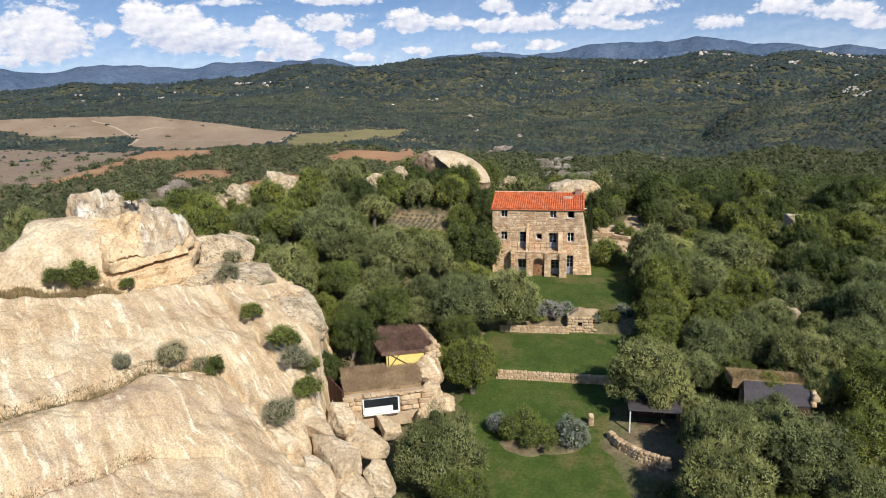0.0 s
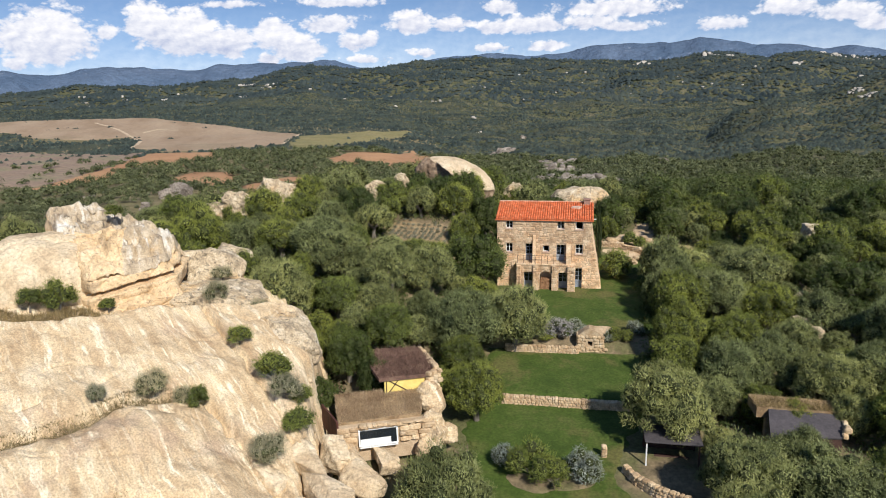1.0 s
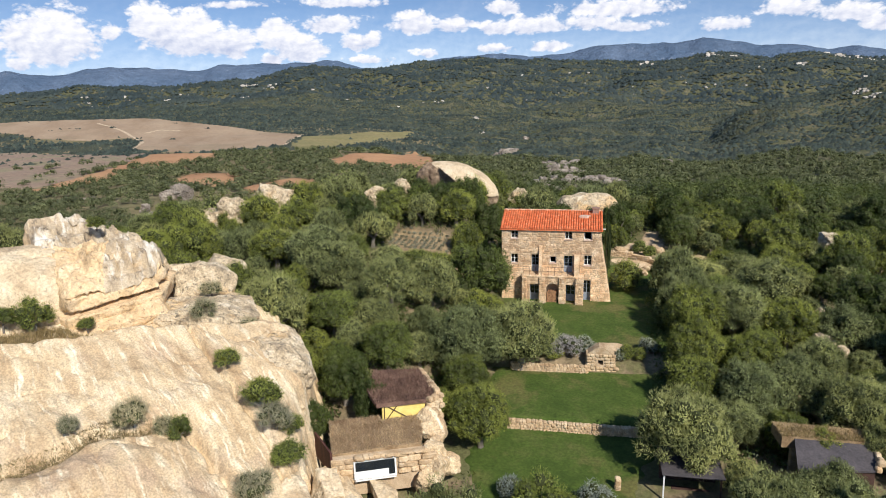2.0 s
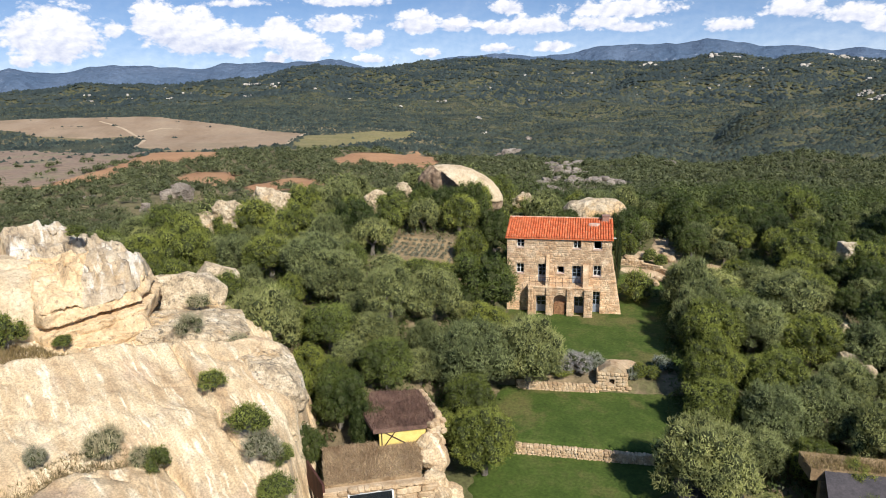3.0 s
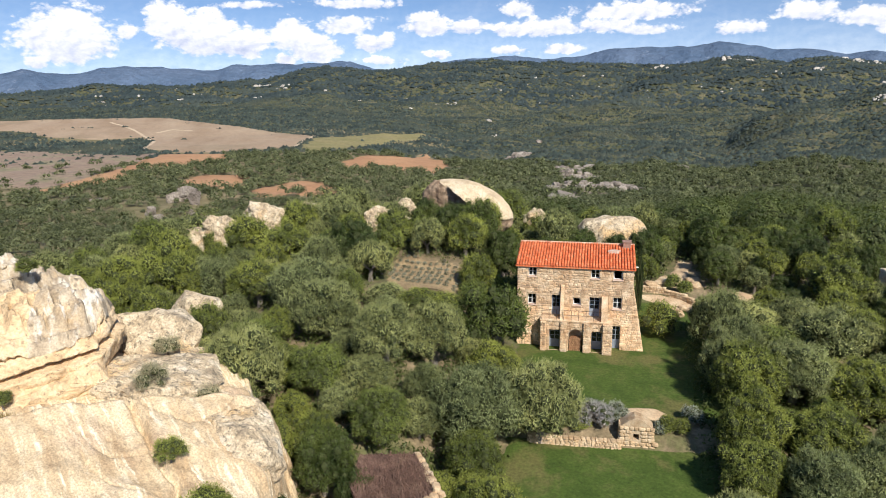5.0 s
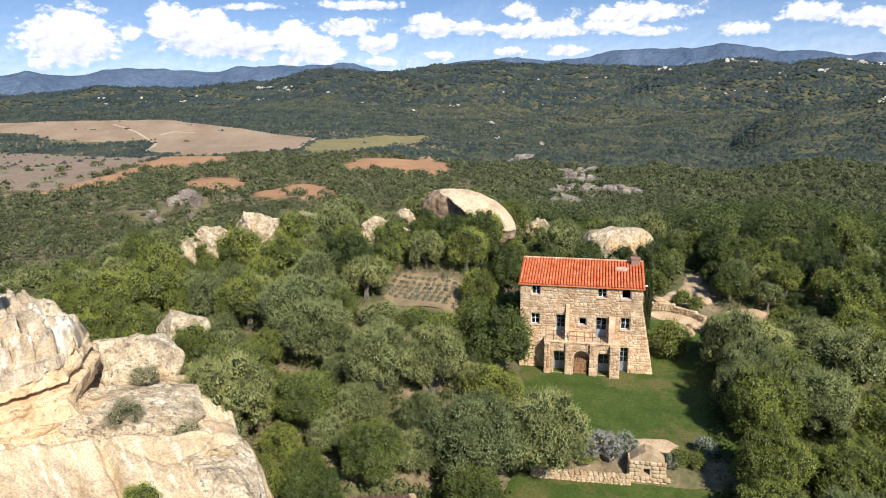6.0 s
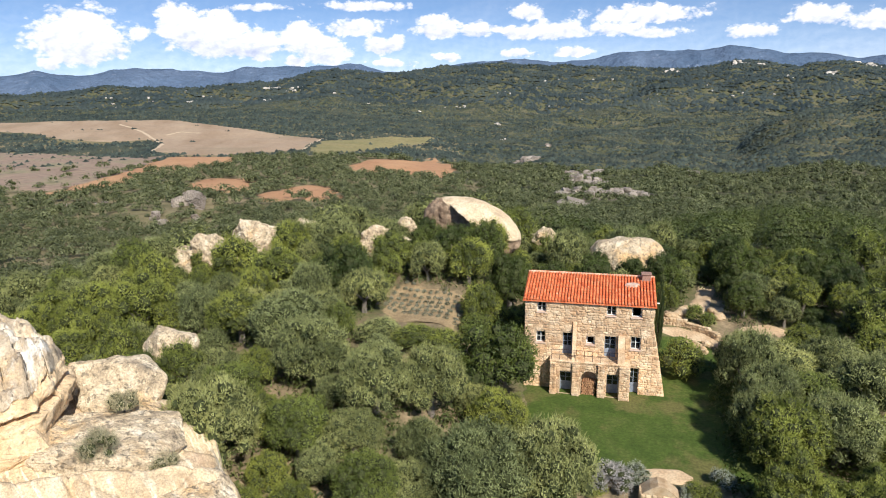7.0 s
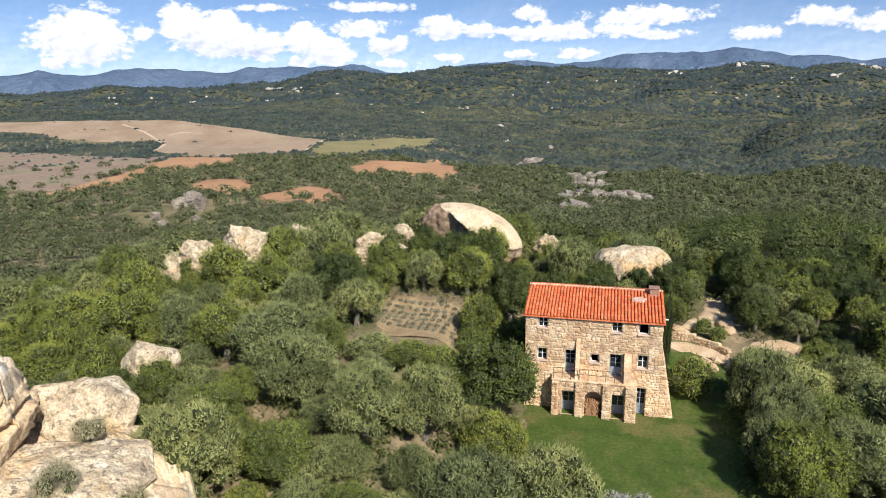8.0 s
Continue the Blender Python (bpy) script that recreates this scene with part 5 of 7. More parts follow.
PLOT = [(-24.3, 90.3), (-23.1, 91.1), (-20.2, 90.0), (-15.4, 89.1), (-16.3, 82.2), (-17.4, 79.0), (-21.3, 81.0), (-23.8, 84.2)]
ROCK_SPOTS = [(-44, 50, 6), (-38, 54, 5), (-30, 54, 5), (-32, 59.5, 3.4), (-36.5, 70.6, 2.2), (-19.6, 106.5, 4.6), (-23, 104, 4), (-1, 108.5, 2.8), (-30.8, 101.0, 3.0), (-26.2, 99.2, 3.2), (-54.5, 96.5, 3.4), (-50.0, 97.0, 3.6), (-45.6, 97.0, 3.8), (-42.4, 104.0, 3.6), (-30, 98.4, 2.6), (-26, 96.6, 2.0), (-36.6, 69.0, 2.0), (-11, 110.5, 2.4), (18.5, 68.0, 1.8), (18.6, 74.0, 1.8), (26.6, 95.2, 2.0)]


def bare(x, y, margin):
    """Where no tree of that crown radius may stand."""
    b = inside(x, y, SLAB)
    b |= (x > -10.0 - margin) & (x < 1.6 + margin) & (y > 77 - margin) & (y < 88 + margin * 0.7)
    b |= (x > -18.6 - margin * 0.3) & (x < -10.0 + margin) & (y > 43 - margin) & (y < 54.6)
    b |= (x > 11.0 - margin) & (x < 18.0 + margin) & (y > 49.0 - margin) & (y < 54.0)
    b |= (x > 2.0) & (x < 8.0 + margin * 0.5) & (y > 45 - margin) & (y < 52)
    b |= inside(x, y, PLOT) | (near_line(x, y, PLOT + PLOT[:1]) < margin * 0.5)
    b |= inside(x, y, [(-24.5, 86), (-15.0, 87), (-15.2, 79.0), (-17.5, 74.6), (-21.5, 75.4), (-24.5, 80.0)])
    lo = np.interp(y, [34, 47, 53, 65, 78, 92], [-8.6, -8.0, -9.6, -8.8, -9.5, -10]) - margin * 0.3
    hi = np.interp(y, [34, 42, 52, 66, 72, 92], [4.5, 4.2, 4.2, 4.8, 5.0, 5.2]) + margin
    b |= (x > lo) & (x < hi) & (y < 90)
    b |= (near_line(x, y, [(3.0, 93.5), (6.0, 97.0), (7.4, 104.0)]) < 1.2 + margin * 0.7) | (near_line(x, y, [(8.6, 92.9), (14.0, 94.0)]) < 0.8 + margin * 0.6)
    b |= inside(x, y, [(1.5, 86), (7.5, 86), (10.0, 89.5), (14.5, 90.5), (14.5, 95.5), (9.5, 95.5), (8.6, 106), (5.6, 106), (4.0, 98), (1.5, 96)])
    for rx, ry, rr in ROCK_SPOTS:
        b |= np.hypot(x - rx, y - ry) < rr + margin * 0.35
    return b


def fill_woods():
    """The rest of the hilltop wood, up to 112 m off, as single trees."""
    rng = np.random.default_rng(5)
    spots = list(taken)
    made = 0
    for _ in range(14000):
        d, b = math.sqrt(rng.uniform(34 ** 2, 117 ** 2)), rng.uniform(-34, 37)
        a = math.radians(b + HEADING)
        x, y = -d * math.sin(a), d * math.cos(a)
        r = 1.5 + 2.2 * rng.uniform() ** 1.4
        if bare(np.array([x]), np.array([y]), r * 0.9)[0] or y < 50 and -22 < x < -8:
            continue
        if any((x - px) ** 2 + (y - py) ** 2 < (0.66 * (r + pr)) ** 2 for px, py, pr in spots):
            continue
        spots.append((x, y, r))
        patch = float(ripple(x, y, 38)) + rng.normal() * 0.45
        dark = x > 2 and y > 88 or x > 20 and y > 70 or rng.uniform() < 0.12
        kind = "holm_oak" if dark and rng.uniform() < 0.38 else "olive_tree" if patch > 0.05 else "mastic_tree"
        tree(kind, x, y, r, r * rng.uniform(1.25, 1.95) + 0.5, made + 50, group="trees of the hilltop wood")
        made += 1
    return spots


fill_woods()


def undergrowth():
    """Low scrub between the trees of the hilltop."""
    rng = np.random.default_rng(41)
    n = 15000
    d, b = np.sqrt(rng.uniform(36 ** 2, 135 ** 2, n)), rng.uniform(-36, 38, n)
    a = np.radians(b + HEADING)
    x, y = -d * np.sin(a), d * np.cos(a)
    ok = ~bare(x, y, 0.35) & ((ripple(x, y, 9) > -0.75) | (d > 70))
    ok &= ~inside(x, y, [(-19, 43), (-9, 43), (-9, 56), (-19, 56)]) & ~inside(x, y, [(1, 44), (9, 44), (9, 54), (1, 54)])
    x, y = x[ok], y[ok]
    n, per = len(x), 22
    r = rng.uniform(0.6, 1.3, n)
    dirs = directions(rng, n * per, 0.0).reshape(n, per, 3)
    p = np.stack([x, y, ground_z(x, y) + 0.1], axis=1)[:, None] + dirs * (r[:, None] * rng.uniform(0.6, 1.05, (n, per)))[:, :, None] * (1, 1, 0.8)
    v, f = leaves(rng, p.reshape(-1, 3), (dirs + 0.5 * rng.normal(size=dirs.shape)).reshape(-1, 3), 0.30, 0.16, 0.8)
    # dark leaf colour chosen to deepen the shade between the trees
    tagged(new("undergrowth", mesh_of("undergrowth", v, f, DARK_WOOD_LEAF)), "low evergreen scrub under the trees, darkened for the shade there", "undergrowth", kind="stuff")


undergrowth()


def canopy(name, label, d0, d1, spacing, per_tree, leaf, mat, seed, radius, view, count=6):
    """Woods farther off as one mesh: every tree is a lumpy half round of leaves."""
    rng = np.random.default_rng(seed)
    x, y, r = woods(rng, d0, d1, spacing, radius, view)
    n = len(x)
    z = ground_z(x, y)
    lumps = directions(rng, n * count, 0.0).reshape(n, count, 3)
    d = directions(rng, n * per_tree, -0.15).reshape(n, per_tree, 3)
    best = np.max(np.einsum("nij,nkj->nik", d, lumps), axis=2)
    far = 0.62 + 0.46 * best ** 4
    h = r * rng.uniform(0.6, 1.0, n)
    places = np.stack([x, y, z + h * 0.75], axis=1)[:, None, :] + d * (far * rng.uniform(0.9, 1.08, far.shape))[:, :, None] * np.stack([r, r, h], axis=1)[:, None, :]
    ways = (d + 0.32 * rng.normal(size=d.shape) + (0, 0, 0.2)).reshape(-1, 3)
    v, f = leaves(rng, places.reshape(-1, 3), ways, leaf * 1.5, leaf * 0.8, 1.2)
    # cores inside each tree, coloured dark to paint in the shaded gaps
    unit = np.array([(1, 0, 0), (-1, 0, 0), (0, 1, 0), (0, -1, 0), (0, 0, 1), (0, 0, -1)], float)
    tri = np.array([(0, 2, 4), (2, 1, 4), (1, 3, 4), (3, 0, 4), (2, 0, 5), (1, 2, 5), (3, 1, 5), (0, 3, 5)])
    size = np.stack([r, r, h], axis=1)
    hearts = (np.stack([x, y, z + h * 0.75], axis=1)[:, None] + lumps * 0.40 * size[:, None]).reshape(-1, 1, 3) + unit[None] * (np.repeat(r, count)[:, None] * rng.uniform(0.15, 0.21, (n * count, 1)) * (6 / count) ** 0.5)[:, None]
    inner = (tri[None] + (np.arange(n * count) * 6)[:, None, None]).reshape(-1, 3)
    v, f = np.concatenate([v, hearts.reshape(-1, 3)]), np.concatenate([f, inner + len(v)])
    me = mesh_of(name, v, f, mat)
    me.materials.append(CORE_SHADE)
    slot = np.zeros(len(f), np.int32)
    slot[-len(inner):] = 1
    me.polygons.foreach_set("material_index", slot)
    tagged(new(name, me), label, "woods", kind="stuff")


def woods(rng, d0, d1, spacing, radius, view=(-36, 37)):
    """Random places for far trees: none on fields, rocks or the hilltop's bare spots."""
    area = math.radians(view[1] - view[0]) / 2 * (d1 ** 2 - d0 ** 2)
    n = int(area / spacing ** 2)
    d = np.sqrt(rng.uniform(d0 ** 2, d1 ** 2, n))
    a = np.radians(rng.uniform(*view, n) + HEADING)
    x, y = -d * np.sin(a), d * np.cos(a)
    keep = ~bare(x, y, 1.0) if d0 < 200 else np.ones(n, bool)
    for rx, ry, rr in FAR_ROCKS:
        keep &= (np.hypot(x - rx, y - ry) > rr) | (rng.uniform(size=n) < 0.12)
    for field_name, (_, outline, _) in FIELDS.items():
        if d1 > 400:
            odd = (rng.uniform(size=n) < 0.006) | ((field_name == "grazed_field") & (ripple(x, y, 75) + 0.5 * ripple(x, y, 31) > 0.22))
            keep &= ~inside(x, y, outline) | odd
            keep &= ~inside(x * 1.022, y * 1.022, outline) | (rng.uniform(size=n) < 0.25)
            keep &= ~inside(x * 1.04, y * 1.04, outline) | (rng.uniform(size=n) < 0.55)
    thin = ripple(x, y, 90) + 0.6 * ripple(x, y, 37)
    keep &= (thin > -0.75) | (rng.uniform(size=n) < 0.35)
    x, y = x[keep], y[keep]
    if 400 < d0 < 1800:  # bushes standing in the stubble
        spots = np.array([p for p in FIELD_BUSHES if d0 < math.hypot(*p) < d1], float).reshape(-1, 2).repeat(4, axis=0)
        spots = spots + rng.normal(size=spots.shape) * 3.5
        x, y = np.concatenate([x, spots[:, 0]]), np.concatenate([y, spots[:, 1]])
    if 200 < d0 < 1800:  # hedges of trees along the fields
        for _, outline, _ in FIELDS.values():
            for (ax, ay), (bx, by) in zip(outline, outline[1:] + outline[:1]):
                t = rng.uniform(size=int(math.hypot(bx - ax, by - ay) / 6.0))
                hx, hy = ax + (bx - ax) * t + rng.normal(size=len(t)) * 2.5, ay + (by - ay) * t + rng.normal(size=len(t)) * 2.5
                ok = (np.hypot(hx, hy) > d0) & (np.hypot(hx, hy) < d1) & (ripple(hx, hy, 90) > 0.1)
                x, y = np.concatenate([x, hx[ok]]), np.concatenate([y, hy[ok]])
    return x, y, radius[0] + (radius[1] - radius[0]) * rng.uniform(size=len(x)) ** 1.6


def domes(name, label, d0, d1, spacing, mat, seed, radius, rings):
    """Far woods: every tree a low uneven dome with a few faces."""
    rng = np.random.default_rng(seed)
    x, y, r = woods(rng, d0, d1, spacing, radius)
    n, k = len(x), 6
    z = ground_z(x, y)
    levels = [(1.0, 0.0), (0.85, 0.62)] if rings == 2 else [(1.0, 0.0)]
    turn = rng.uniform(0, 6.28, n)
    h = r * rng.uniform(0.6, 1.0, n)
    v = []
    for rad, up in levels:
        for c in range(k):
            a = turn + 6.2832 * c / k
            s = r * rad * rng.uniform(0.7, 1.2, n)
            v.append(np.stack([x + s * np.cos(a), y + s * np.sin(a), z + h * (up + rng.uniform(-0.12, 0.12, n)) - 0.3], axis=1))
    v.append(np.stack([x + 0.2 * r * rng.normal(size=n), y + 0.2 * r * rng.normal(size=n), z + h], axis=1))
    per = len(v)
    verts = np.stack(v, axis=1).reshape(-1, 3)
    f = []
    for level in range(len(levels) - 1):
        for c in range(k):
            a, b = level * k + c, level * k + (c + 1) % k
            f += [(a, b, b + k), (a, b + k, a + k)]
    last = (len(levels) - 1) * k
    f += [(last + c, last + (c + 1) % k, per - 1) for c in range(k)]
    faces = (np.array(f)[None] + (np.arange(n) * per)[:, None, None]).reshape(-1, 3)
    tagged(new(name, mesh_of(name, verts, faces, mat, flat=False)), label, "woods", kind="stuff")


FIELD_BUSHES = [(-913, 1076), (-910, 1093), (-903, 1107), (-885, 1105), (-836, 1127), (-829, 1130), (-652, 1139), (-618, 969), (-766, 1219), (-807, 882),
                (-564, 668), (-571, 657), (-562, 683), (-571, 643), (-571, 702), (-614, 632), (-557, 602), (-563, 731), (-532, 702), (-516, 603), (-649, 661), (-613, 646), (-531, 667)]
# Rock outcrops in the far woods: x, y, clear radius.
FAR_ROCKS = [(-32, 800, 20), (-15, 672, 19), (-23, 558, 14), (-6, 510, 18), (9, 529, 13), (20, 513, 13), (-19, 449, 12), (-25, 447, 8), (-117, 1026, 20), (-97, 954, 14), (15, 836, 9), (85, 788, 14), (-100, 1248, 12), (44, 182, 5), (-335, 422, 8), (-358, 413, 9), (-400, 427, 8), (-251, 365, 8), (-259, 408, 20), (-252, 362, 9)]
canopy("near_woods", "olive and mastic woods falling away behind the hilltop", 111, 230, 4.5, 450, 0.25, WOOD_LEAF, 21, (1.4, 4.4), (-5, 37))
canopy("dark_woods", "dark holm oak woods on the hilltop's far side", 111, 230, 4.5, 450, 0.25, DARK_WOOD_LEAF, 26, (1.4, 4.4), (-36, -5))
canopy("middle_woods", "dense evergreen woods on the slope below", 230, 480, 5.2, 110, 0.56, MIDDLE_LEAF, 22, (1.6, 5.2), (0, 37))
canopy("far_dark_woods", "dark evergreen woods on the slope behind the house", 230, 480, 5.2, 110, 0.56, MIDDLE_LEAF, 27, (1.6, 5.2), (-36, 0))
canopy("lower_woods", "evergreen woods down in the valley", 480, 850, 6.4, 62, 0.95, MIDDLE_LEAF, 23, (1.8, 6.2), (-36, 37), 3)
domes("valley_edge_woods", "evergreen woods beyond the nearer fields", 850, 1150, 5.2, HAZED_LEAF, 28, (1.8, 4.6), 1)
domes("valley_woods", "woods round the fields and up the first slopes", 1150, 1900, 5.6, HAZED_LEAF, 24, (1.8, 4.4), 1)
domes("hill_woods", "wooded hills beyond the fields", 1900, 3060, 9.6, HAZED_HILL_LEAF, 25, (3.2, 9.5), 1)
SLOPE_SPOTS = [(-32, 800, 9, 32, 5.0), (-15, 672, 9, 34, 4.4), (-23, 558, 7, 18, 3.9), (-6, 510, 9, 38, 3.4), (9, 529, 7, 16, 3.4), (20, 513, 6, 18, 3.0), (-19, 449, 4, 8, 5.2), (-25, 447, 2, 4, 4.3), (-117, 1026, 8, 22, 5.8), (-97, 954, 5, 8, 4.3), (15, 836, 3, 5, 4.3), (85, 788, 5, 8, 4.6), (-100, 1248, 4, 6, 4.3), (44, 182, 1.6, 7, 1.7), (48, 184, 1.5, 4, 1.3), (-74, 114, 0.8, 3, 1.1), (-335, 422, 2, 7, 1.8), (-358, 413, 3, 6, 1.5), (-255, 308, 1.2, 8, 1.2), (-400, 427, 2, 5, 1.7), (-251, 365, 2, 8, 1.8)]
rock_field("slope_rocks", "grey granite outcrops among the woods", SLOPE_SPOTS, 31, FAR_ROCK)
rock_field("hill_rocks", "pale granite outcrops scattered over the hills",
           [(-1154, 2320, 22, 16, 7), (-980, 2126, 14, 8, 6), (-1192, 1958, 16, 9, 5), (-1130, 1770, 12, 6, 4), (-1325, 1703, 6, 4, 5), (-899, 1777, 14, 5, 4), (-383, 1838, 16, 8, 4), (-251, 1614, 4, 5, 4), (-197, 1332, 8, 3, 3), (476, 2935, 24, 12, 8), (541, 2862, 16, 8, 7), (223, 2876, 20, 8, 7), (872, 2804, 22, 12, 8), (941, 2791, 20, 8, 7), (994, 2756, 12, 5, 6), (699, 2560, 12, 4, 6), (393, 1158, 6, 9, 3.4), (405, 1133, 6, 8, 3.2), (776, 2241, 8, 3, 5), (541, 2316, 40, 8, 5), (-206, 2082, 120, 12, 4), (-658, 1886, 120, 14, 4), (277, 2148, 90, 9, 4), (-1264, 1752, 90, 10, 4), (-53, 2530, 120, 10, 5)], 32, HILL_ROCK)
# ---- stones ----


def stone_mesh(name, seed, mat, jitter=0.10, bevel=0.14):
    """A roughly squared stone of unit size about the origin."""
    rng = np.random.default_rng(seed)
    bm = bmesh.new()
    bmesh.ops.create_cube(bm, size=1.0)
    for v in bm.verts:
        v.co += Vector(rng.uniform(-jitter, jitter, 3)) * Vector((1, 0.6, 1)).length * 0.6
    bmesh.ops.bevel(bm, geom=bm.edges[:], offset=bevel, segments=1, affect="EDGES")
    me = bpy.data.meshes.new(name)
    bmesh.ops.recalc_face_normals(bm, faces=bm.faces)
    bm.to_mesh(me)
    bm.free()
    me.materials.append(mat)
    return me


HOUSE_STONES = [stone_mesh("stone", 200 + k, HOUSE_STONE, 0.22, 0.16) for k in range(6)]
WALL_STONES = [stone_mesh("stone", 220 + k, WALL_STONE, 0.14, 0.2) for k in range(6)]


def joined(name, sources, places, mat, parent=None, label=""):
    """Many stones as one mesh: each place is a source's number and a matrix."""
    verts, faces, n = [], [], 0
    cache = [(np.array([v.co[:] for v in me.vertices]), [tuple(p.vertices) for p in me.polygons]) for me in sources]
    for k, m in places:
        v, f = cache[k]
        a = np.array(m)
        verts.append(v @ a[:3, :3].T + a[:3, 3])
        faces += [tuple(i + n for i in p) for p in f]
        n += len(v)
    me = bpy.data.meshes.new(name)
    me.from_pydata(np.concatenate(verts).tolist(), [], faces)
    me.materials.append(mat)
    ob = new(name, me)
    ob.parent = parent
    ob["kind"] = "stuff"
    return tagged(ob, label) if label else ob


def dry_wall(name, label, line, base, courses, parent_mat=MORTAR, depth=0.45, size=(0.28, 0.50), seed=1, category="wall", coping=1.25):
    """A dry stone wall along a broken line in plan: a core with courses of single stones on it."""
    rng = np.random.default_rng(seed)
    thing = empty(name, label, category)
    core = bmesh.new()
    for (ax, ay), (bx, by) in zip(line, line[1:]):
        length = math.hypot(bx - ax, by - ay)
        turn = math.degrees(math.atan2(by - ay, bx - ax))
        z0 = base if isinstance(base, (int, float)) else base((ax + bx) / 2, (ay + by) / 2)
        total = sum(courses)
        bmesh.ops.create_cube(core, size=1.0, matrix=pose((ax + bx) / 2, (ay + by) / 2, z0 + total * 0.45 - 0.2, 0, 0, turn) @ Matrix.Diagonal((length, depth * 0.75, total * 0.9 + 0.4, 1)))
        z = z0
        for c, h in enumerate(courses):
            s = rng.uniform(-0.2, 0.0)
            top = c == len(courses) - 1
            while s < length:
                w = rng.uniform(*size) * (coping if top else 1)
                px, py = ax + (bx - ax) * (s + w / 2) / length, ay + (by - ay) * (s + w / 2) / length
                m = pose(px, py, z + h / 2, rng.uniform(-5, 5), rng.uniform(-5, 5), turn + rng.uniform(-7, 7)) @ Matrix.Diagonal((w * 0.95, depth * rng.uniform(0.9, 1.15), h * rng.uniform(0.92, 1.15), 1))
                piece("stone", WALL_STONES[rng.integers(6)], thing, m)
                s += w
            z += h
    part("rubble_core", core, parent_mat, thing)
    return thing


# ---- house ----
F = 79.69  # the facade's plane
G = F - 1.0  # front of the ground floor under the balcony


def wall_cells(x0, x1, z0, z1, y0, y1, openings, bm=None):
    """A wall with openings right through it."""
    bm = bm or bmesh.new()
    xs = sorted({x0, x1, *(v for o in openings for v in o[:2])})
    zs = sorted({z0, z1, *(v for o in openings for v in o[2:])})
    for a, b in zip(xs, xs[1:]):
        run = None
        for c, d in zip(zs, zs[1:]):
            hole = any(o[0] <= a and b <= o[1] and o[2] <= c and d <= o[3] for o in openings)
            if hole:
                if run:
                    box(a, b, y0, y1, *run, bm)
                run = None
            else:
                run = (run[0], d) if run else (c, d)
        if run:
            box(a, b, y0, y1, *run, bm)
    return bm


UPPER = [(-8.85, -8.12, 6.62, 7.42), (-3.30, -2.55, 6.62, 7.44), (-1.36, -0.55, 6.60, 7.42)]
MIDDLE = [(-8.88, -8.14, 3.95, 4.94), (-6.72, -5.95, 3.0, 4.95), (-4.82, -4.14, 4.07, 4.74), (-3.36, -2.48, 3.0, 4.88), (-1.32, -0.55, 3.88, 4.96)]
LOWER = [(-1.34, -0.58, 0.04, 2.30)]
FRONT_DOORS = [(-6.82, -5.90, 0.04, 1.98), (-3.08, -2.16, 0.04, 2.02)]
ARCH = (-5.10, -3.82, 0.02, 1.50)
HOUSE_LEFT, HOUSE_RIGHT, EAVE, BACK = -9.83, 0.38, 7.62, 87.7


def window(house, o, y, door=False, open_half=False):
    """A window or glazed door: frame, bars and panes set back in its opening."""
    x0, x1, z0, z1 = o
    name = "door" if door else "window"
    w = empty(name, "", "", at=(0, 0, 0))
    for key in ("label", "category"):
        if key in w:
            del w[key]
    w.parent = house
    bm = bmesh.new()
    t = 0.055
    for a, b, c, d in ((x0, x0 + t, z0, z1), (x1 - t, x1, z0, z1), (x0 + t, x1 - t, z1 - t, z1), (x0 + t, x1 - t, z0, z0 + t)) + (() if open_half else (((x0 + x1) / 2 - 0.028, (x0 + x1) / 2 + 0.028, z0 + t, z1 - t),)):
        box(a, b, y, y + 0.07, c, d, bm)
    levels = 2 if not door else 3
    low = z0 + t if not door else z0 + (z1 - z0) * 0.38
    for k in range(1, 1 if open_half else levels):
        zz = low + (z1 - t - low) * k / levels
        box(x0 + t, x1 - t, y + 0.005, y + 0.06, zz - 0.013, zz + 0.013, bm)
    part("frame", bm, GREY_PAINT if door else WHITE_PAINT, w, "grey-blue wooden frame" if door else "white-painted wooden frame")
    if door:
        part("panel", box(x0 + t, x1 - t, y + 0.02, y + 0.05, z0 + t, low, bevel=0.008), GREY_PAINT, w, "grey-blue lower panel")
    if open_half:
        # both casements stand open into the dark room
        for side in (x0 + t, x1 - t - 0.04):
            part("casement", box(side, side + 0.04, y + 0.08, y + 0.08 + (x1 - x0) * 0.45, z0 + t, z1 - t, bevel=0.008), WHITE_PAINT, w, "white casement standing open inwards")
        part("sill", box(x0 - 0.06, x1 + 0.06, F - 0.12, y - 0.02, z0 - 0.07, z0 + 0.02, bevel=0.012), MORTAR_WHITE, w, "pale stone sill")
        return w
    part("pane", box(x0 + t, (x0 + x1) / 2 - 0.028, y + 0.03, y + 0.036, low, z1 - t), GLASS, w)
    part("pane", box((x0 + x1) / 2 + 0.028, x1 - t, y + 0.03, y + 0.036, low, z1 - t), GLASS, w)
    if not door:
        part("sill", box(x0 - 0.06, x1 + 0.06, F - 0.12, y - 0.02, z0 - 0.07, z0 + 0.02, bevel=0.012), MORTAR_WHITE, w, "pale stone sill")
    return w


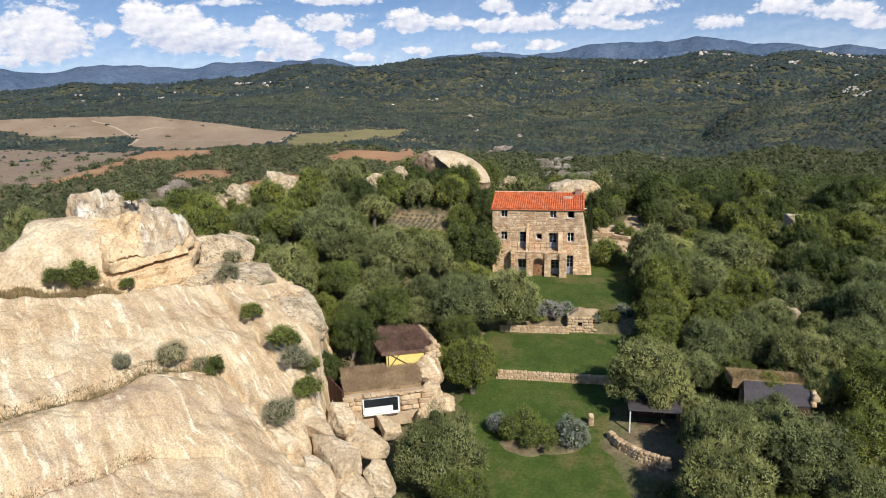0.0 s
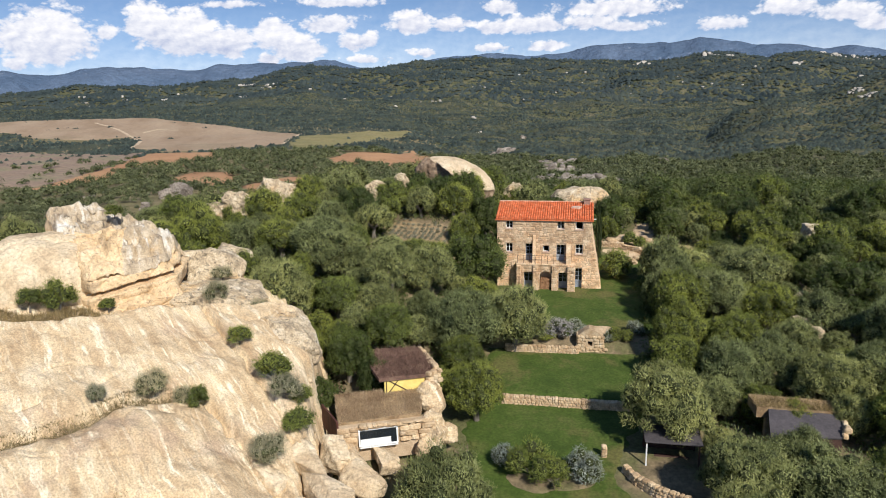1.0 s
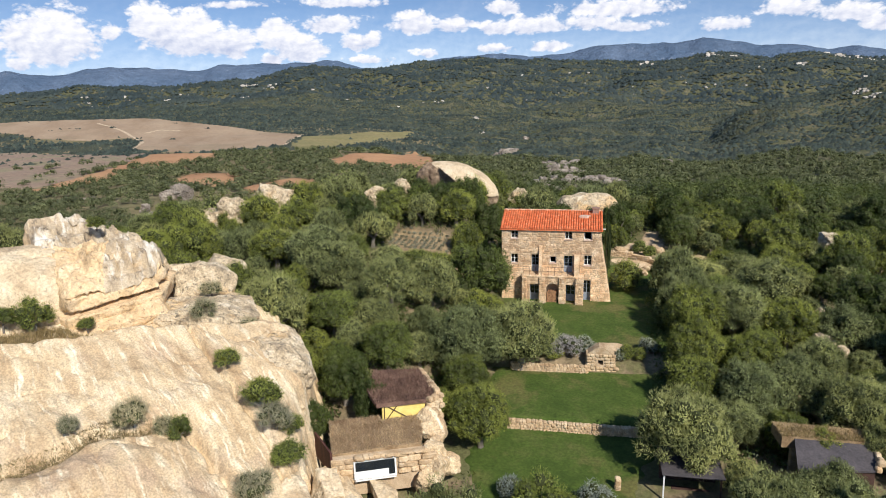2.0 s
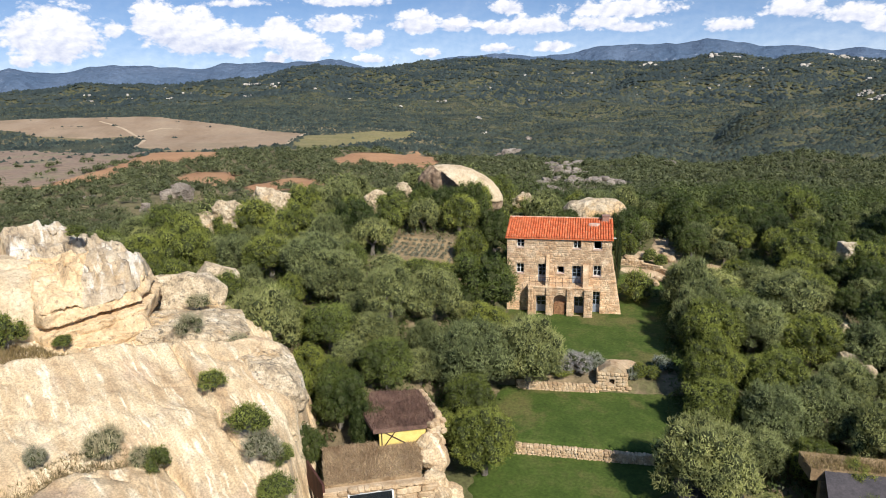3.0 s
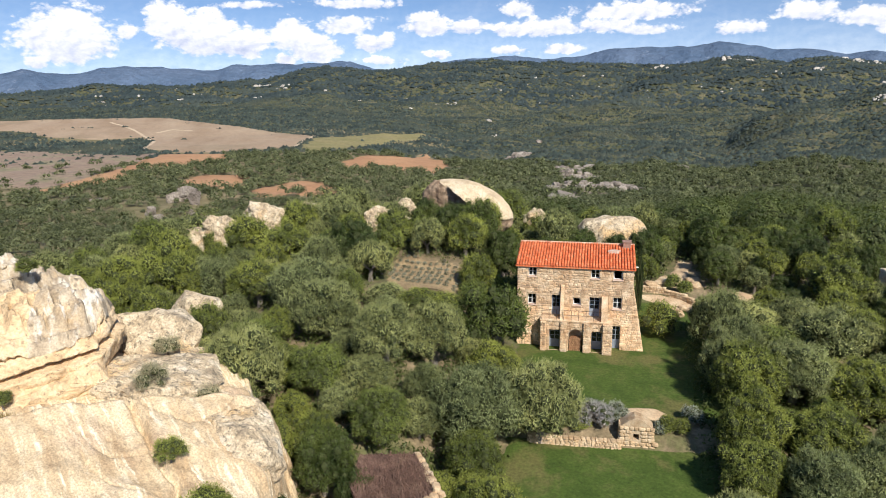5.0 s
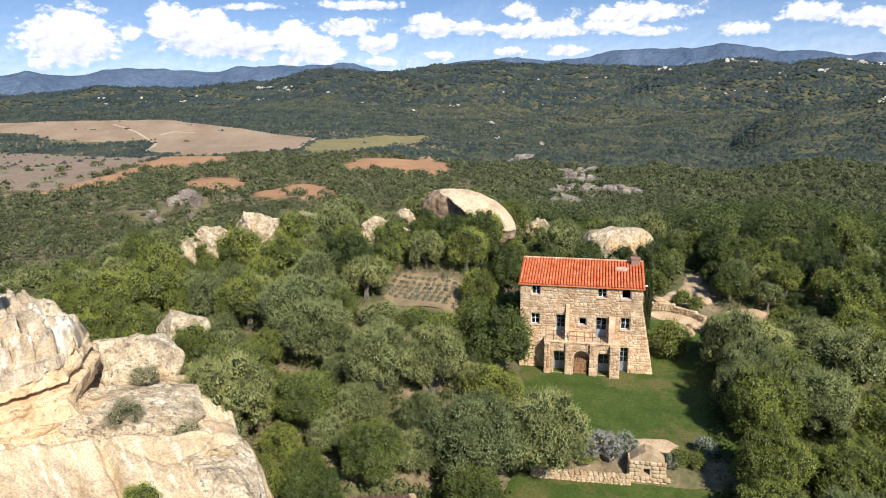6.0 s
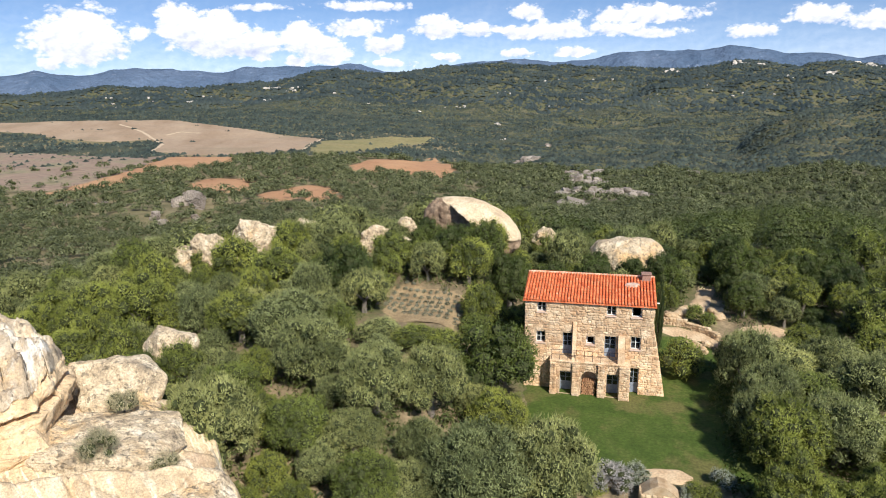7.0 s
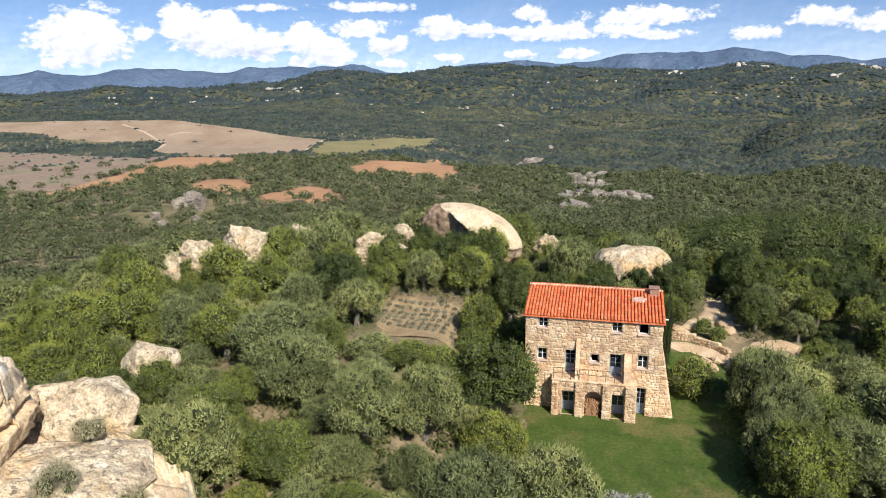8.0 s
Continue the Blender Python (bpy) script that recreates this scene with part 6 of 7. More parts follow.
def barrel(bm, a, b, side, up, radius, arc=5):
    """A half-round tile from a to b."""
    a, b, side, up = Vector(a), Vector(b), Vector(side), Vector(up)
    rows = []
    for p, s in ((a, 1.0), (b, 0.86)):
        rows.append([bm.verts.new(p + side * math.cos(math.pi * k / (arc - 1)) * radius * s + up * math.sin(math.pi * k / (arc - 1)) * radius * s * 0.9) for k in range(arc)])
    for k in range(arc - 1):
        bm.faces.new((rows[0][k], rows[0][k + 1], rows[1][k + 1], rows[1][k]))
    bm.faces.new(rows[0])


def house():
    h = empty("house", "three-storey beige granite farmhouse with red-tiled roof and balcony", "house")
    holes = UPPER + MIDDLE + LOWER
    bm = wall_cells(HOUSE_LEFT, HOUSE_RIGHT, -0.4, EAVE, F, F + 0.55, holes)
    part("wall", bm, MORTAR, h, "front wall of squared beige granite")
    for name, args in (("wall", (HOUSE_LEFT, HOUSE_LEFT + 0.55, F + 0.55, BACK)), ("wall", (HOUSE_RIGHT - 0.55, HOUSE_RIGHT, F + 0.55, BACK)), ("wall", (HOUSE_LEFT + 0.55, HOUSE_RIGHT - 0.55, BACK - 0.55, BACK))):
        part(name, box(*args, -0.6, EAVE), HOUSE_STONE, h)
    gable = [(F + 0.003, EAVE), (83.69, 8.72), (BACK - 0.003, EAVE)]
    for x in (HOUSE_LEFT + 0.003, HOUSE_RIGHT - 0.4):
        part("gable", prism(gable, "x", x, x + 0.39), HOUSE_STONE, h)
    for z in (2.6, 5.7):
        part("storey_floor", box(HOUSE_LEFT + 0.55, HOUSE_RIGHT - 0.55, F + 0.55, BACK - 0.55, z, z + 0.2), DARK_WOOD, h)
    part("buttress", prism([(HOUSE_RIGHT + 0.002, -0.5), (1.56, -0.5), (1.52, 0.0), (0.62, 4.9), (HOUSE_RIGHT + 0.002, 6.0)], "y", F + 0.04, BACK), HOUSE_STONE, h, "sloping buttress along the gable wall")
    # ground floor under the balcony, with deep openings
    x0, x1, zs, zt = ARCH[0], ARCH[1], ARCH[3], 2.80
    bm = wall_cells(-7.55, -1.32, -0.4, zt, G, F - 0.003, FRONT_DOORS + [(x0, x1, ARCH[2], zt)])
    mid, rad = (x0 + x1) / 2, (x1 - x0) / 2
    arc = [(mid - rad * math.cos(math.pi * k / 10), zs + rad * math.sin(math.pi * k / 10)) for k in range(11)]
    prism([(x0, zt)] + arc + [(x1, zt)], "y", G, F - 0.003, bm)
    part("ground_floor_wall", bm, MORTAR, h)
    part("balcony_floor", box(-7.66, -1.28, G - 0.12, F - 0.003, 2.803, 2.96, bevel=0.03), HOUSE_STONE, h, "stone balcony slab")
    fin = [(F, 2.96), (F - 0.92, 2.96), (F - 0.75, 3.6), (F - 0.14, 5.9), (F, 6.0)]
    part("buttress", prism(fin, "x", -5.90, -5.58), HOUSE_STONE, h, "tapering stone buttress beside a door")
    fin = [(F, 2.96), (F - 0.95, 2.96), (F - 0.85, 3.9), (F - 0.3, 5.0), (F, 5.1)]
    part("buttress", prism(fin, "x", -2.30, -1.75), HOUSE_STONE, h, "tapering stone buttress beside a door")
    part("pier", prism([(G + 0.01, -0.4), (G - 0.42, -0.4), (G - 0.26, 2.79), (G + 0.01, 2.79)], "x", -2.12, -1.30), HOUSE_STONE, h, "stone pier under the balcony")
    part("pier", prism([(G + 0.01, -0.4), (G - 0.26, -0.4), (G - 0.16, 2.79), (G + 0.01, 2.79)], "x", -3.80, -3.22), HOUSE_STONE, h, "stone pier under the balcony")
    part("pier", prism([(G + 0.01, -0.4), (G - 0.26, -0.4), (G - 0.16, 2.79), (G + 0.01, 2.79)], "x", -5.82, -5.24), HOUSE_STONE, h, "stone pier under the balcony")
    part("pier", prism([(G + 0.01, -0.4), (G - 0.26, -0.4), (G - 0.10, 2.79), (G + 0.01, 2.79)], "x", -7.60, -7.10), HOUSE_STONE, h, "stone pier under the balcony")
    for o in UPPER + [MIDDLE[0], MIDDLE[2], MIDDLE[4]]:
        window(h, o, F + 0.30, open_half=o in (UPPER[-1], MIDDLE[2]))
    for o in (MIDDLE[1], MIDDLE[3]):
        window(h, o, F + 0.38, door=True)
    window(h, LOWER[0], F + 0.38, door=True)
    for o in FRONT_DOORS:
        window(h, o, F - 0.12, door=True)
    # railing
    rail = empty("railing", "rusty iron balcony railing", "railing")
    rail.parent = h
    del rail["category"]
    for z in (3.86, 3.42):
        part("rail", tube([(-7.5, G + 0.02, z), (-2.3, G + 0.02, z)], [0.02, 0.02], 6), IRON, rail)
    post = box(-0.018, 0.018, -0.018, 0.018, 0, 0.92)
    first = part("post", post, IRON, rail)
    first.location = (-7.5, G + 0.02, 2.955)
    for k in range(1, 9):
        piece("post", first.data, rail, Matrix.Translation((-7.5 + 0.65 * k, G + 0.02, 2.955)))
    # roof
    y0, y1, ridge, top = F - 0.24, BACK + 0.24, 83.69, 8.84
    low = EAVE + 0.02
    slab = prism([(F - 0.25, low - 0.09), (ridge, top - 0.10), (BACK + 0.06, low - 0.02), (BACK + 0.06, low + 0.07), (ridge, top), (F - 0.25, low + 0.01)], "x", HOUSE_LEFT - 0.16, HOUSE_RIGHT + 0.14)
    roof = part("roof", slab, TILE, h, "low-pitched roof of red terracotta tiles")
    bm = bmesh.new()
    rng = np.random.default_rng(4)
    count, rows = 42, 11
    pitch = (HOUSE_RIGHT - HOUSE_LEFT + 0.26) / count
    for front in (True, False):
        ya = y0 - 0.05 if front else y1 + 0.05
        rise, run = top - low, ridge - ya
        n = math.hypot(rise, run)
        up = Vector((0, -rise / n if run > 0 else rise / n, abs(run) / n))
        for c in range(count):
            x = HOUSE_LEFT - 0.13 + pitch * (c + 0.5)
            for r in range(rows):
                f0, f1 = r / rows, min(1.0, (r + 1.14) / rows)
                lift = 0.055 + rng.uniform(-0.008, 0.012)
                dx = rng.uniform(-0.012, 0.012)
                a = Vector((x + dx, ya + run * f0, low + 0.03 + rise * f0)) + up * lift
                b = Vector((x + dx, ya + run * f1, low + 0.03 + rise * f1)) + up * (lift - 0.02)
                barrel(bm, a, b, (1, 0, 0), up, pitch * 0.36)
    tiles = part("tiles", bm, TILE, roof, "rows of half-round terracotta tiles")
    tiles["kind"] = "stuff"
    bm = bmesh.new()
    for c in range(24):
        x = HOUSE_LEFT - 0.15 + c * 0.435
        barrel(bm, (x, ridge, top + 0.04), (x + 0.48, ridge, top + 0.05), (0, 1, 0), (0, 0, 1), 0.12)
    part("ridge_tiles", bm, PALE_TILE, roof, "paler mortared ridge tiles")
    part("eave_course", box(HOUSE_LEFT - 0.12, HOUSE_RIGHT + 0.1, F - 0.09, F - 0.002, EAVE - 0.14, EAVE - 0.04, bevel=0.02), HOUSE_STONE, h, "projecting stone course under the eaves")
    chimney = part("chimney", box(-0.55, 0.15, 82.9, 83.6, 8.3, 9.25, bevel=0.03), OLD_BRICK, h, "short old brick chimney")
    part("chimney_cap", box(-0.62, 0.22, 82.83, 83.67, 9.252, 9.34, bevel=0.02), OLD_BRICK, chimney)
    part("roof_stone", prism([(-1.9, 82.0), (-1.1, 81.85), (-0.75, 82.3), (-1.2, 82.6), (-1.7, 82.45)], "z", 8.4, 8.66), MORTAR_WHITE, h, "pale slab lying on the tiles")
    part("wall_lamp", box(0.42, 0.82, F + 1.2, F + 1.34, 7.45, 7.55, bevel=0.03), WHITE_PAINT, h, "white lamp on a bracket under the eaves")
    return h


the_house = house()


def facing(house_ob):
    """Single stones on the facade, the ground floor and the buttress; those past 300 are joined."""
    rng = np.random.default_rng(9)
    holes = UPPER + MIDDLE + LOWER
    places = []

    def course(z, h, xa, xb, y, blocked):
        x = xa
        while x < xb - 0.06:
            w = min(0.15 + 0.46 * rng.uniform() ** 1.6, xb - x)
            if xb - x - w < 0.15:
                w = xb - x
            cut = [o for o in blocked if o[2] < z + h - 0.02 and o[3] > z + 0.02 and o[1] > x and o[0] < x + w]
            end = x + w
            if cut:
                o = min(cut, key=lambda q: q[0])
                if o[0] - x > 0.10:
                    end = o[0]
                else:
                    x = o[1]
                    continue
            split = rng.uniform() < 0.3 and end - x > 0.25
            for part_z, part_h in ((z, h * 0.5), (z + h * 0.5, h * 0.5)) if split else ((z, h),):
                m = pose((x + end) / 2, y + 0.014 + rng.uniform(-0.010, 0.010), part_z + part_h / 2 + rng.normal() * 0.018, 0, rng.normal() * 6.0, 0) @ Matrix.Diagonal(((end - x) * rng.uniform(0.90, 1.06), 0.12, part_h * rng.uniform(0.86, 1.10), 1))
                places.append((int(rng.integers(6)), m))
            x = end

    z = -0.02
    while z < EAVE - 0.2:
        h = min(rng.uniform(0.16, 0.30), EAVE - 0.17 - z)
        right = HOUSE_RIGHT
        blocked = holes + ([(-7.56, -1.30, -1, 2.98)] if z < 2.95 else []) + [(-5.92, -5.56, 2.9, 6.0 - 0.1), (-2.32, -1.73, 2.9, 5.05)]
        course(z, h, HOUSE_LEFT, right, F - 0.012, blocked)
        if z < 5.4:
            course(z, h, HOUSE_RIGHT + 0.02, float(np.interp(z + h, [0.0, 4.9, 6.0], [1.50, 0.60, 0.40])), F + 0.03, [])
        z += h
    z = 0.0
    while z < 2.75:
        h = min(rng.uniform(0.17, 0.30), 2.79 - z)
        arch = [(ARCH[0], ARCH[1], 0, ARCH[3])]
        if z + h > ARCH[3]:
            rise = max(0.0, 1 - ((max(z, ARCH[3]) - ARCH[3]) / ((ARCH[1] - ARCH[0]) / 2)) ** 2) ** 0.5
            half = (ARCH[1] - ARCH[0]) / 2 * rise
            c = (ARCH[0] + ARCH[1]) / 2
            arch = [(c - half, c + half, 0, z + h)] if half > 0.05 else []
        piers = [(-2.12, -1.30, -1, 3), (-3.80, -3.22, -1, 3), (-5.82, -5.24, -1, 3), (-7.60, -7.10, -1, 3)]
        course(z, h, -7.1, -2.12, G - 0.012, FRONT_DOORS + arch + piers)
        for a, b, deep in ((-2.12, -1.30, 0.36), (-3.80, -3.22, 0.22), (-5.82, -5.24, 0.22), (-7.60, -7.10, 0.2)):
            course(z, h, a, b, G - deep - 0.02 + 0.05 * z / 2.8, [])
        z += h
    wall = part("facing", box(HOUSE_LEFT + 0.2, HOUSE_LEFT + 0.5, F + 0.1, F + 0.2, 7.0, 7.2), MORTAR, house_ob)
    for k, m in places[:300]:
        piece("stone", HOUSE_STONES[k], wall, m)
    joined("stonework", HOUSE_STONES, places[300:], HOUSE_STONE, wall)


def firewood():
    """Logs stacked under the arch."""
    rng = np.random.default_rng(12)
    stack = empty("firewood_stack", "stack of split reddish logs under the stone arch", "firewood")
    log = part("log", tube([(0, 0, 0), (0, 0.7, 0)], [0.085, 0.08], 7), LOG, stack)
    log.location = (-4.98, G + 0.12, 0.11)
    z, row = 0.11, 0
    while z < 1.35:
        x = -4.98 + (0.09 if row % 2 else 0.0)
        while x < -3.92:
            if row or x > -4.97:
                piece("log", log.data, stack, pose(x, G + 0.12 + rng.uniform(-0.05, 0.05), z, 0, rng.uniform(0, 90), 0) @ Matrix.Diagonal((rng.uniform(0.8, 1.1),) * 3 + (1,)))
            x += 0.178
        z += 0.155
        row += 1


firewood()

# ---- garden ----
dry_wall("terrace_wall", "low dry stone terrace wall of pale granite", [(-6.6, 56.75), (-3.2, 56.8), (0.2, 56.75), (4.6, 56.85)], -2.72, [0.20, 0.22, 0.20, 0.18], seed=3, size=(0.16, 0.42), coping=1.0)
dry_wall("terrace_wall", "low dry stone wall below the flower bed", [(-7.2, 64.75), (-4.0, 64.8), (-1.0, 64.95)], -1.55, [0.20, 0.20, 0.18, 0.16], seed=4, size=(0.16, 0.42), coping=1.0)
dry_wall("retaining_wall", "low rough stone wall beside the shaded shelter", [(2.5, 49.2), (3.2, 48.0), (4.5, 46.8), (6.2, 46.0)], -3.75, [0.26, 0.28, 0.22, 0.2], seed=5, size=(0.2, 0.5), coping=1.0)
dry_wall("path_wall", "low stone wall edging the pale path", [(1.9, 94.4), (4.3, 94.0), (6.4, 92.6), (7.2, 91.7)], lambda x, y: float(ground_z(x, y)) - 0.1, [0.20, 0.22, 0.18, 0.16], seed=6, size=(0.16, 0.42), coping=1.0)
dry_wall("path_wall", "low stone kerb along the clearing", [(7.6, 91.6), (9.4, 93.2), (10.8, 94.6)], lambda x, y: float(ground_z(x, y)) - 0.1, [0.30], seed=7)
for k, (bx, by, r) in enumerate([(3.4, 95.0, 0.9), (4.4, 96.2, 0.8), (4.9, 97.8, 0.7), (7.6, 98.0, 0.7), (7.9, 96.6, 0.6), (6.0, 90.3, 0.5), (5.0, 90.0, 0.6), (7.2, 89.6, 0.5), (5.6, 88.9, 0.5), (4.2, 90.6, 0.45)]):
    crag("granite_boulder", (bx, by, float(ground_z(bx, by)) + r * 0.35), (r * 1.25, r, r * 0.75), 53 * k, 5, 0, 190 + k, WALL_STONE, points=20, cuts=3, label="pale rough granite stone beside the earth path")


def garden_oven():
    """A squat stone oven built into the terrace, with a square fire hole."""
    oven = empty("garden_oven", "squat stone garden oven with a dark fire hole", "oven")
    hole = (0.05, 0.45, -0.85, -0.40)
    bm = wall_cells(-0.85, 1.35, -1.7, 0.05, 65.25, 66.3, [hole])
    part("body", bm, MORTAR, oven)
    part("back", box(-0.2, 0.7, 66.0, 66.4, -1.2, -0.1), DARK_WOOD, oven, "dark back of the fire hole")
    part("top", prism([(-0.95, 0.05), (1.40, 0.05), (1.0, 0.42), (0.55, 0.72), (0.1, 0.80), (-0.35, 0.55)], "y", 65.22, 66.35), WALL_STONE, oven, "rough capstones")
    rng = np.random.default_rng(15)
    z = -1.55
    while z < 0.0:
        h = rng.uniform(0.22, 0.32)
        x = -0.92
        while x < 1.36:
            w = rng.uniform(0.28, 0.5)
            if not (x + w > hole[0] and x < hole[1] and z + h > hole[2] and z < hole[3]):
                piece("stone", WALL_STONES[rng.integers(6)], oven, pose(x + w / 2, 65.25, z + h / 2, rng.uniform(-4, 4), rng.uniform(-4, 4), 0) @ Matrix.Diagonal((w * 0.95, 0.2, h * 0.95, 1)))
            x += w
        for k in range(3):
            piece("stone", WALL_STONES[rng.integers(6)], oven, pose(-0.9, 65.45 + 0.33 * k, z + h / 2, 0, 0, 90 + rng.uniform(-5, 5)) @ Matrix.Diagonal((0.32, 0.16, h * 0.95, 1)))
        z += h
    for k in range(5):
        piece("stone", WALL_STONES[k], oven, pose(1.5 + 0.1 * k, 65.5 + 0.12 * k, -1.35 + 0.1 * (k % 2), 0, 0, 25 * k) @ Matrix.Diagonal((0.4, 0.35, 0.3, 1)))
    return oven


garden_oven()


def pillar():
    p = empty("stone_pillar", "short rough granite gate pillar", "pillar")
    rng = np.random.default_rng(16)
    for k in range(4):
        piece("stone", WALL_STONES[k], p, pose(1.15, 50.7, -3.30 + 0.28 * k, 0, 0, rng.uniform(-8, 8)) @ Matrix.Diagonal((0.42, 0.42, 0.33, 1)))


pillar()


def shelter():
    """A thin-roofed open shelter in the shade of the trees."""
    s = empty("open_shelter", "open garden shelter with slim post and flat roof, darkened for shade", "shelter")
    g = -3.6
    post = part("post", box(-0.05, 0.05, -0.05, 0.05, 0, 2.15, bevel=0.008), WHITE_PAINT, s)
    post.location = (3.95, 50.1, g)
    # these posts, roof, wall, bench and deck are dark to paint the shade in
    for x, y in ((7.4, 50.1), (4.0, 52.2), (7.4, 52.2)):
        part("post", box(x - 0.05, x + 0.05, y - 0.05, y + 0.05, g, -1.47), DARK_WOOD, s)
    part("roof", box(3.8, 7.6, 49.9, 52.4, -1.46, -1.36, bevel=0.02), FELT, s, "flat roof coloured dark for the trees' shade")
    part("back_wall", box(3.9, 7.5, 52.25, 52.45, g - 0.2, -1.47), DARK_WOOD, s, "wooden back wall coloured dark for the shade under the roof")
    part("bench", box(4.6, 7.0, 51.2, 51.9, g + 0.35, g + 0.45, bevel=0.02), DARK_WOOD, s)
    part("deck", box(3.7, 7.6, 48.8, 52.3, g - 0.5, g - 0.02), DARK_WOOD, s)


shelter()


def sheet(name, outline, mat, thick, parent=None, label=""):
    """A slab over an outline of places (x, y, z): a roof, its edge going down by its thickness."""
    bm = bmesh.new()
    top = [bm.verts.new(p) for p in outline]
    low = [bm.verts.new((x, y, z - thick)) for x, y, z in outline]
    bm.faces.new(top)
    bm.faces.new(low[::-1])
    for i in range(len(top)):
        j = (i + 1) % len(top)
        bm.faces.new((top[j], top[i], low[i], low[j]))
    bmesh.ops.triangulate(bm, faces=bm.faces[:])
    return part(name, bm, mat, parent, label)


def grass_tufts(name, label, outline, z_of, count, size, mat, seed, parent=None):
    """Upright blades over an outline in plan."""
    rng = np.random.default_rng(seed)
    xs, ys = [p[0] for p in outline], [p[1] for p in outline]
    x, y = rng.uniform(min(xs), max(xs), count * 2), rng.uniform(min(ys), max(ys), count * 2)
    ok = inside(x, y, [p[:2] for p in outline])
    x, y = x[ok][:count], y[ok][:count]
    z = z_of(x, y)
    n = len(x)
    lean = rng.normal(size=(n, 3)) * 0.7 + (0, 0, 0.9)
    h = size * rng.uniform(0.5, 1.3, (n, 1))
    a = rng.uniform(0, 6.2832, n)
    side = np.stack([np.cos(a), np.sin(a), np.zeros(n)], axis=1) * size * 0.16
    base = np.stack([x, y, z], axis=1)
    v = np.stack([base - side, base + side, base + lean * h], axis=1).reshape(-1, 3)
    ob = new(name, mesh_of(name, v, np.arange(3 * n).reshape(-1, 3), mat))
    ob.parent = parent
    ob["kind"] = "stuff"
    return tagged(ob, label, "" if parent else "grass")


def plan_wall(name, a, b, z0, z1, thick, mat, parent, label=""):
    """An upright wall between two places in plan."""
    length = math.hypot(b[0] - a[0], b[1] - a[1])
    bm = box(0, length, 0, thick, z0, z1, bevel=0.02)
    bmesh.ops.transform(bm, matrix=pose(a[0], a[1], 0, 0, 0, math.degrees(math.atan2(b[1] - a[1], b[0] - a[0]))), verts=bm.verts)
    return part(name, bm, mat, parent, label)


def stone_row(parent, a, b, z0, courses, seed, depth=0.4, size=(0.3, 0.55)):
    rng = np.random.default_rng(seed)
    length, turn = math.hypot(b[0] - a[0], b[1] - a[1]), math.degrees(math.atan2(b[1] - a[1], b[0] - a[0]))
    z = z0
    for h in courses:
        s = 0.0
        while s < length:
            w = rng.uniform(*size)
            f = (s + w / 2) / length
            piece("stone", WALL_STONES[rng.integers(6)], parent, pose(a[0] + (b[0] - a[0]) * f, a[1] + (b[1] - a[1]) * f, z + h / 2, rng.uniform(-5, 5), rng.uniform(-5, 5), turn + rng.uniform(-6, 6)) @ Matrix.Diagonal((w * 0.96, depth * rng.uniform(0.9, 1.2), h * rng.uniform(0.9, 1.1), 1)))
            s += w
        z += h


def turf_hut():
    """A hut dug into the hill: dry turf roof, stone front, a long white-framed window."""
    hut = empty("turf_roofed_hut", "low stone hut with dry turf roof and white-framed window", "hut")
    a, b = (-16.6, 45.5), (-11.2, 47.8)
    plan_wall("front_wall", a, b, -2.4, 0.24, 0.5, MORTAR, hut)
    stone_row(hut, (-16.6, 45.5), (-15.3, 46.05), -1.6, [0.40, 0.30, 0.42, 0.36, 0.28], 21, 0.2, (0.35, 0.9))
    stone_row(hut, (-15.3, 45.98), (-12.6, 47.13), 0.02, [0.26], 22, 0.25, (0.5, 1.2))
    stone_row(hut, (-12.7, 47.1), (-11.2, 47.75), -1.2, [0.42, 0.36, 0.44, 0.32], 23, 0.3, (0.4, 1.0))
    stone_row(hut, (-15.2, 46.0), (-11.2, 47.72), 0.20, [0.17], 24, 0.5, (0.3, 1.0))
    roof = [(-16.7, 46.0, 0.36), (-11.4, 48.2, 0.55), (-11.9, 51.2, 0.75), (-14.6, 50.9, 0.75), (-18.2, 49.6, 0.65)]
    sheet("turf_roof", roof, TURF, 0.35, hut, "roof of dry brown turf")
    grass_tufts("roof_grass", "dry standing grass on the roof", [p[:2] for p in roof], lambda x, y: 0.36 + 0.08 * (y - 46), 22000, 0.11, ROOF_GRASS, 25, hut)
    # the window leans a little in front of the wall
    turn = math.degrees(math.atan2(47.05 - 46.0, -12.75 + 15.2))
    w = new("window")
    w.parent = hut
    w.matrix_local = pose(-15.2, 45.8, -1.14, -12, 0, turn)
    fr = bmesh.new()
    for x0, x1, z0, z1 in ((0, 0.10, 0, 1.2), (2.59, 2.69, 0, 1.2), (0.10, 2.59, 0, 0.10), (0.10, 2.59, 1.08, 1.2)):
        box(x0, x1, -0.05, 0.05, z0, z1, fr, 0.008)
    part("frame", fr, WHITE_PAINT, w, "white-painted long window frame")
    part("pane", box(0.10, 2.59, -0.008, 0.004, 0.10, 1.08), GLASS, w)
    part("ledge", box(0.05, 2.65, -0.25, -0.06, -0.06, 0.0, bevel=0.01), WHITE_PAINT, w)
    # blind from behind the window, set before the pane so it shows white
    part("curtain", box(0.12, 2.2, -0.03, -0.012, 0.11, 0.50), WHITE_PAINT, w, "white blind over the lower half of the window, before the glass")
    plan_wall("side_board", (-18.6, 47.9), (-16.62, 45.55), -0.9, 0.75, 0.14, RED_WOOD, hut, "dark reddish-brown wooden side board")
    return hut


turf_hut()


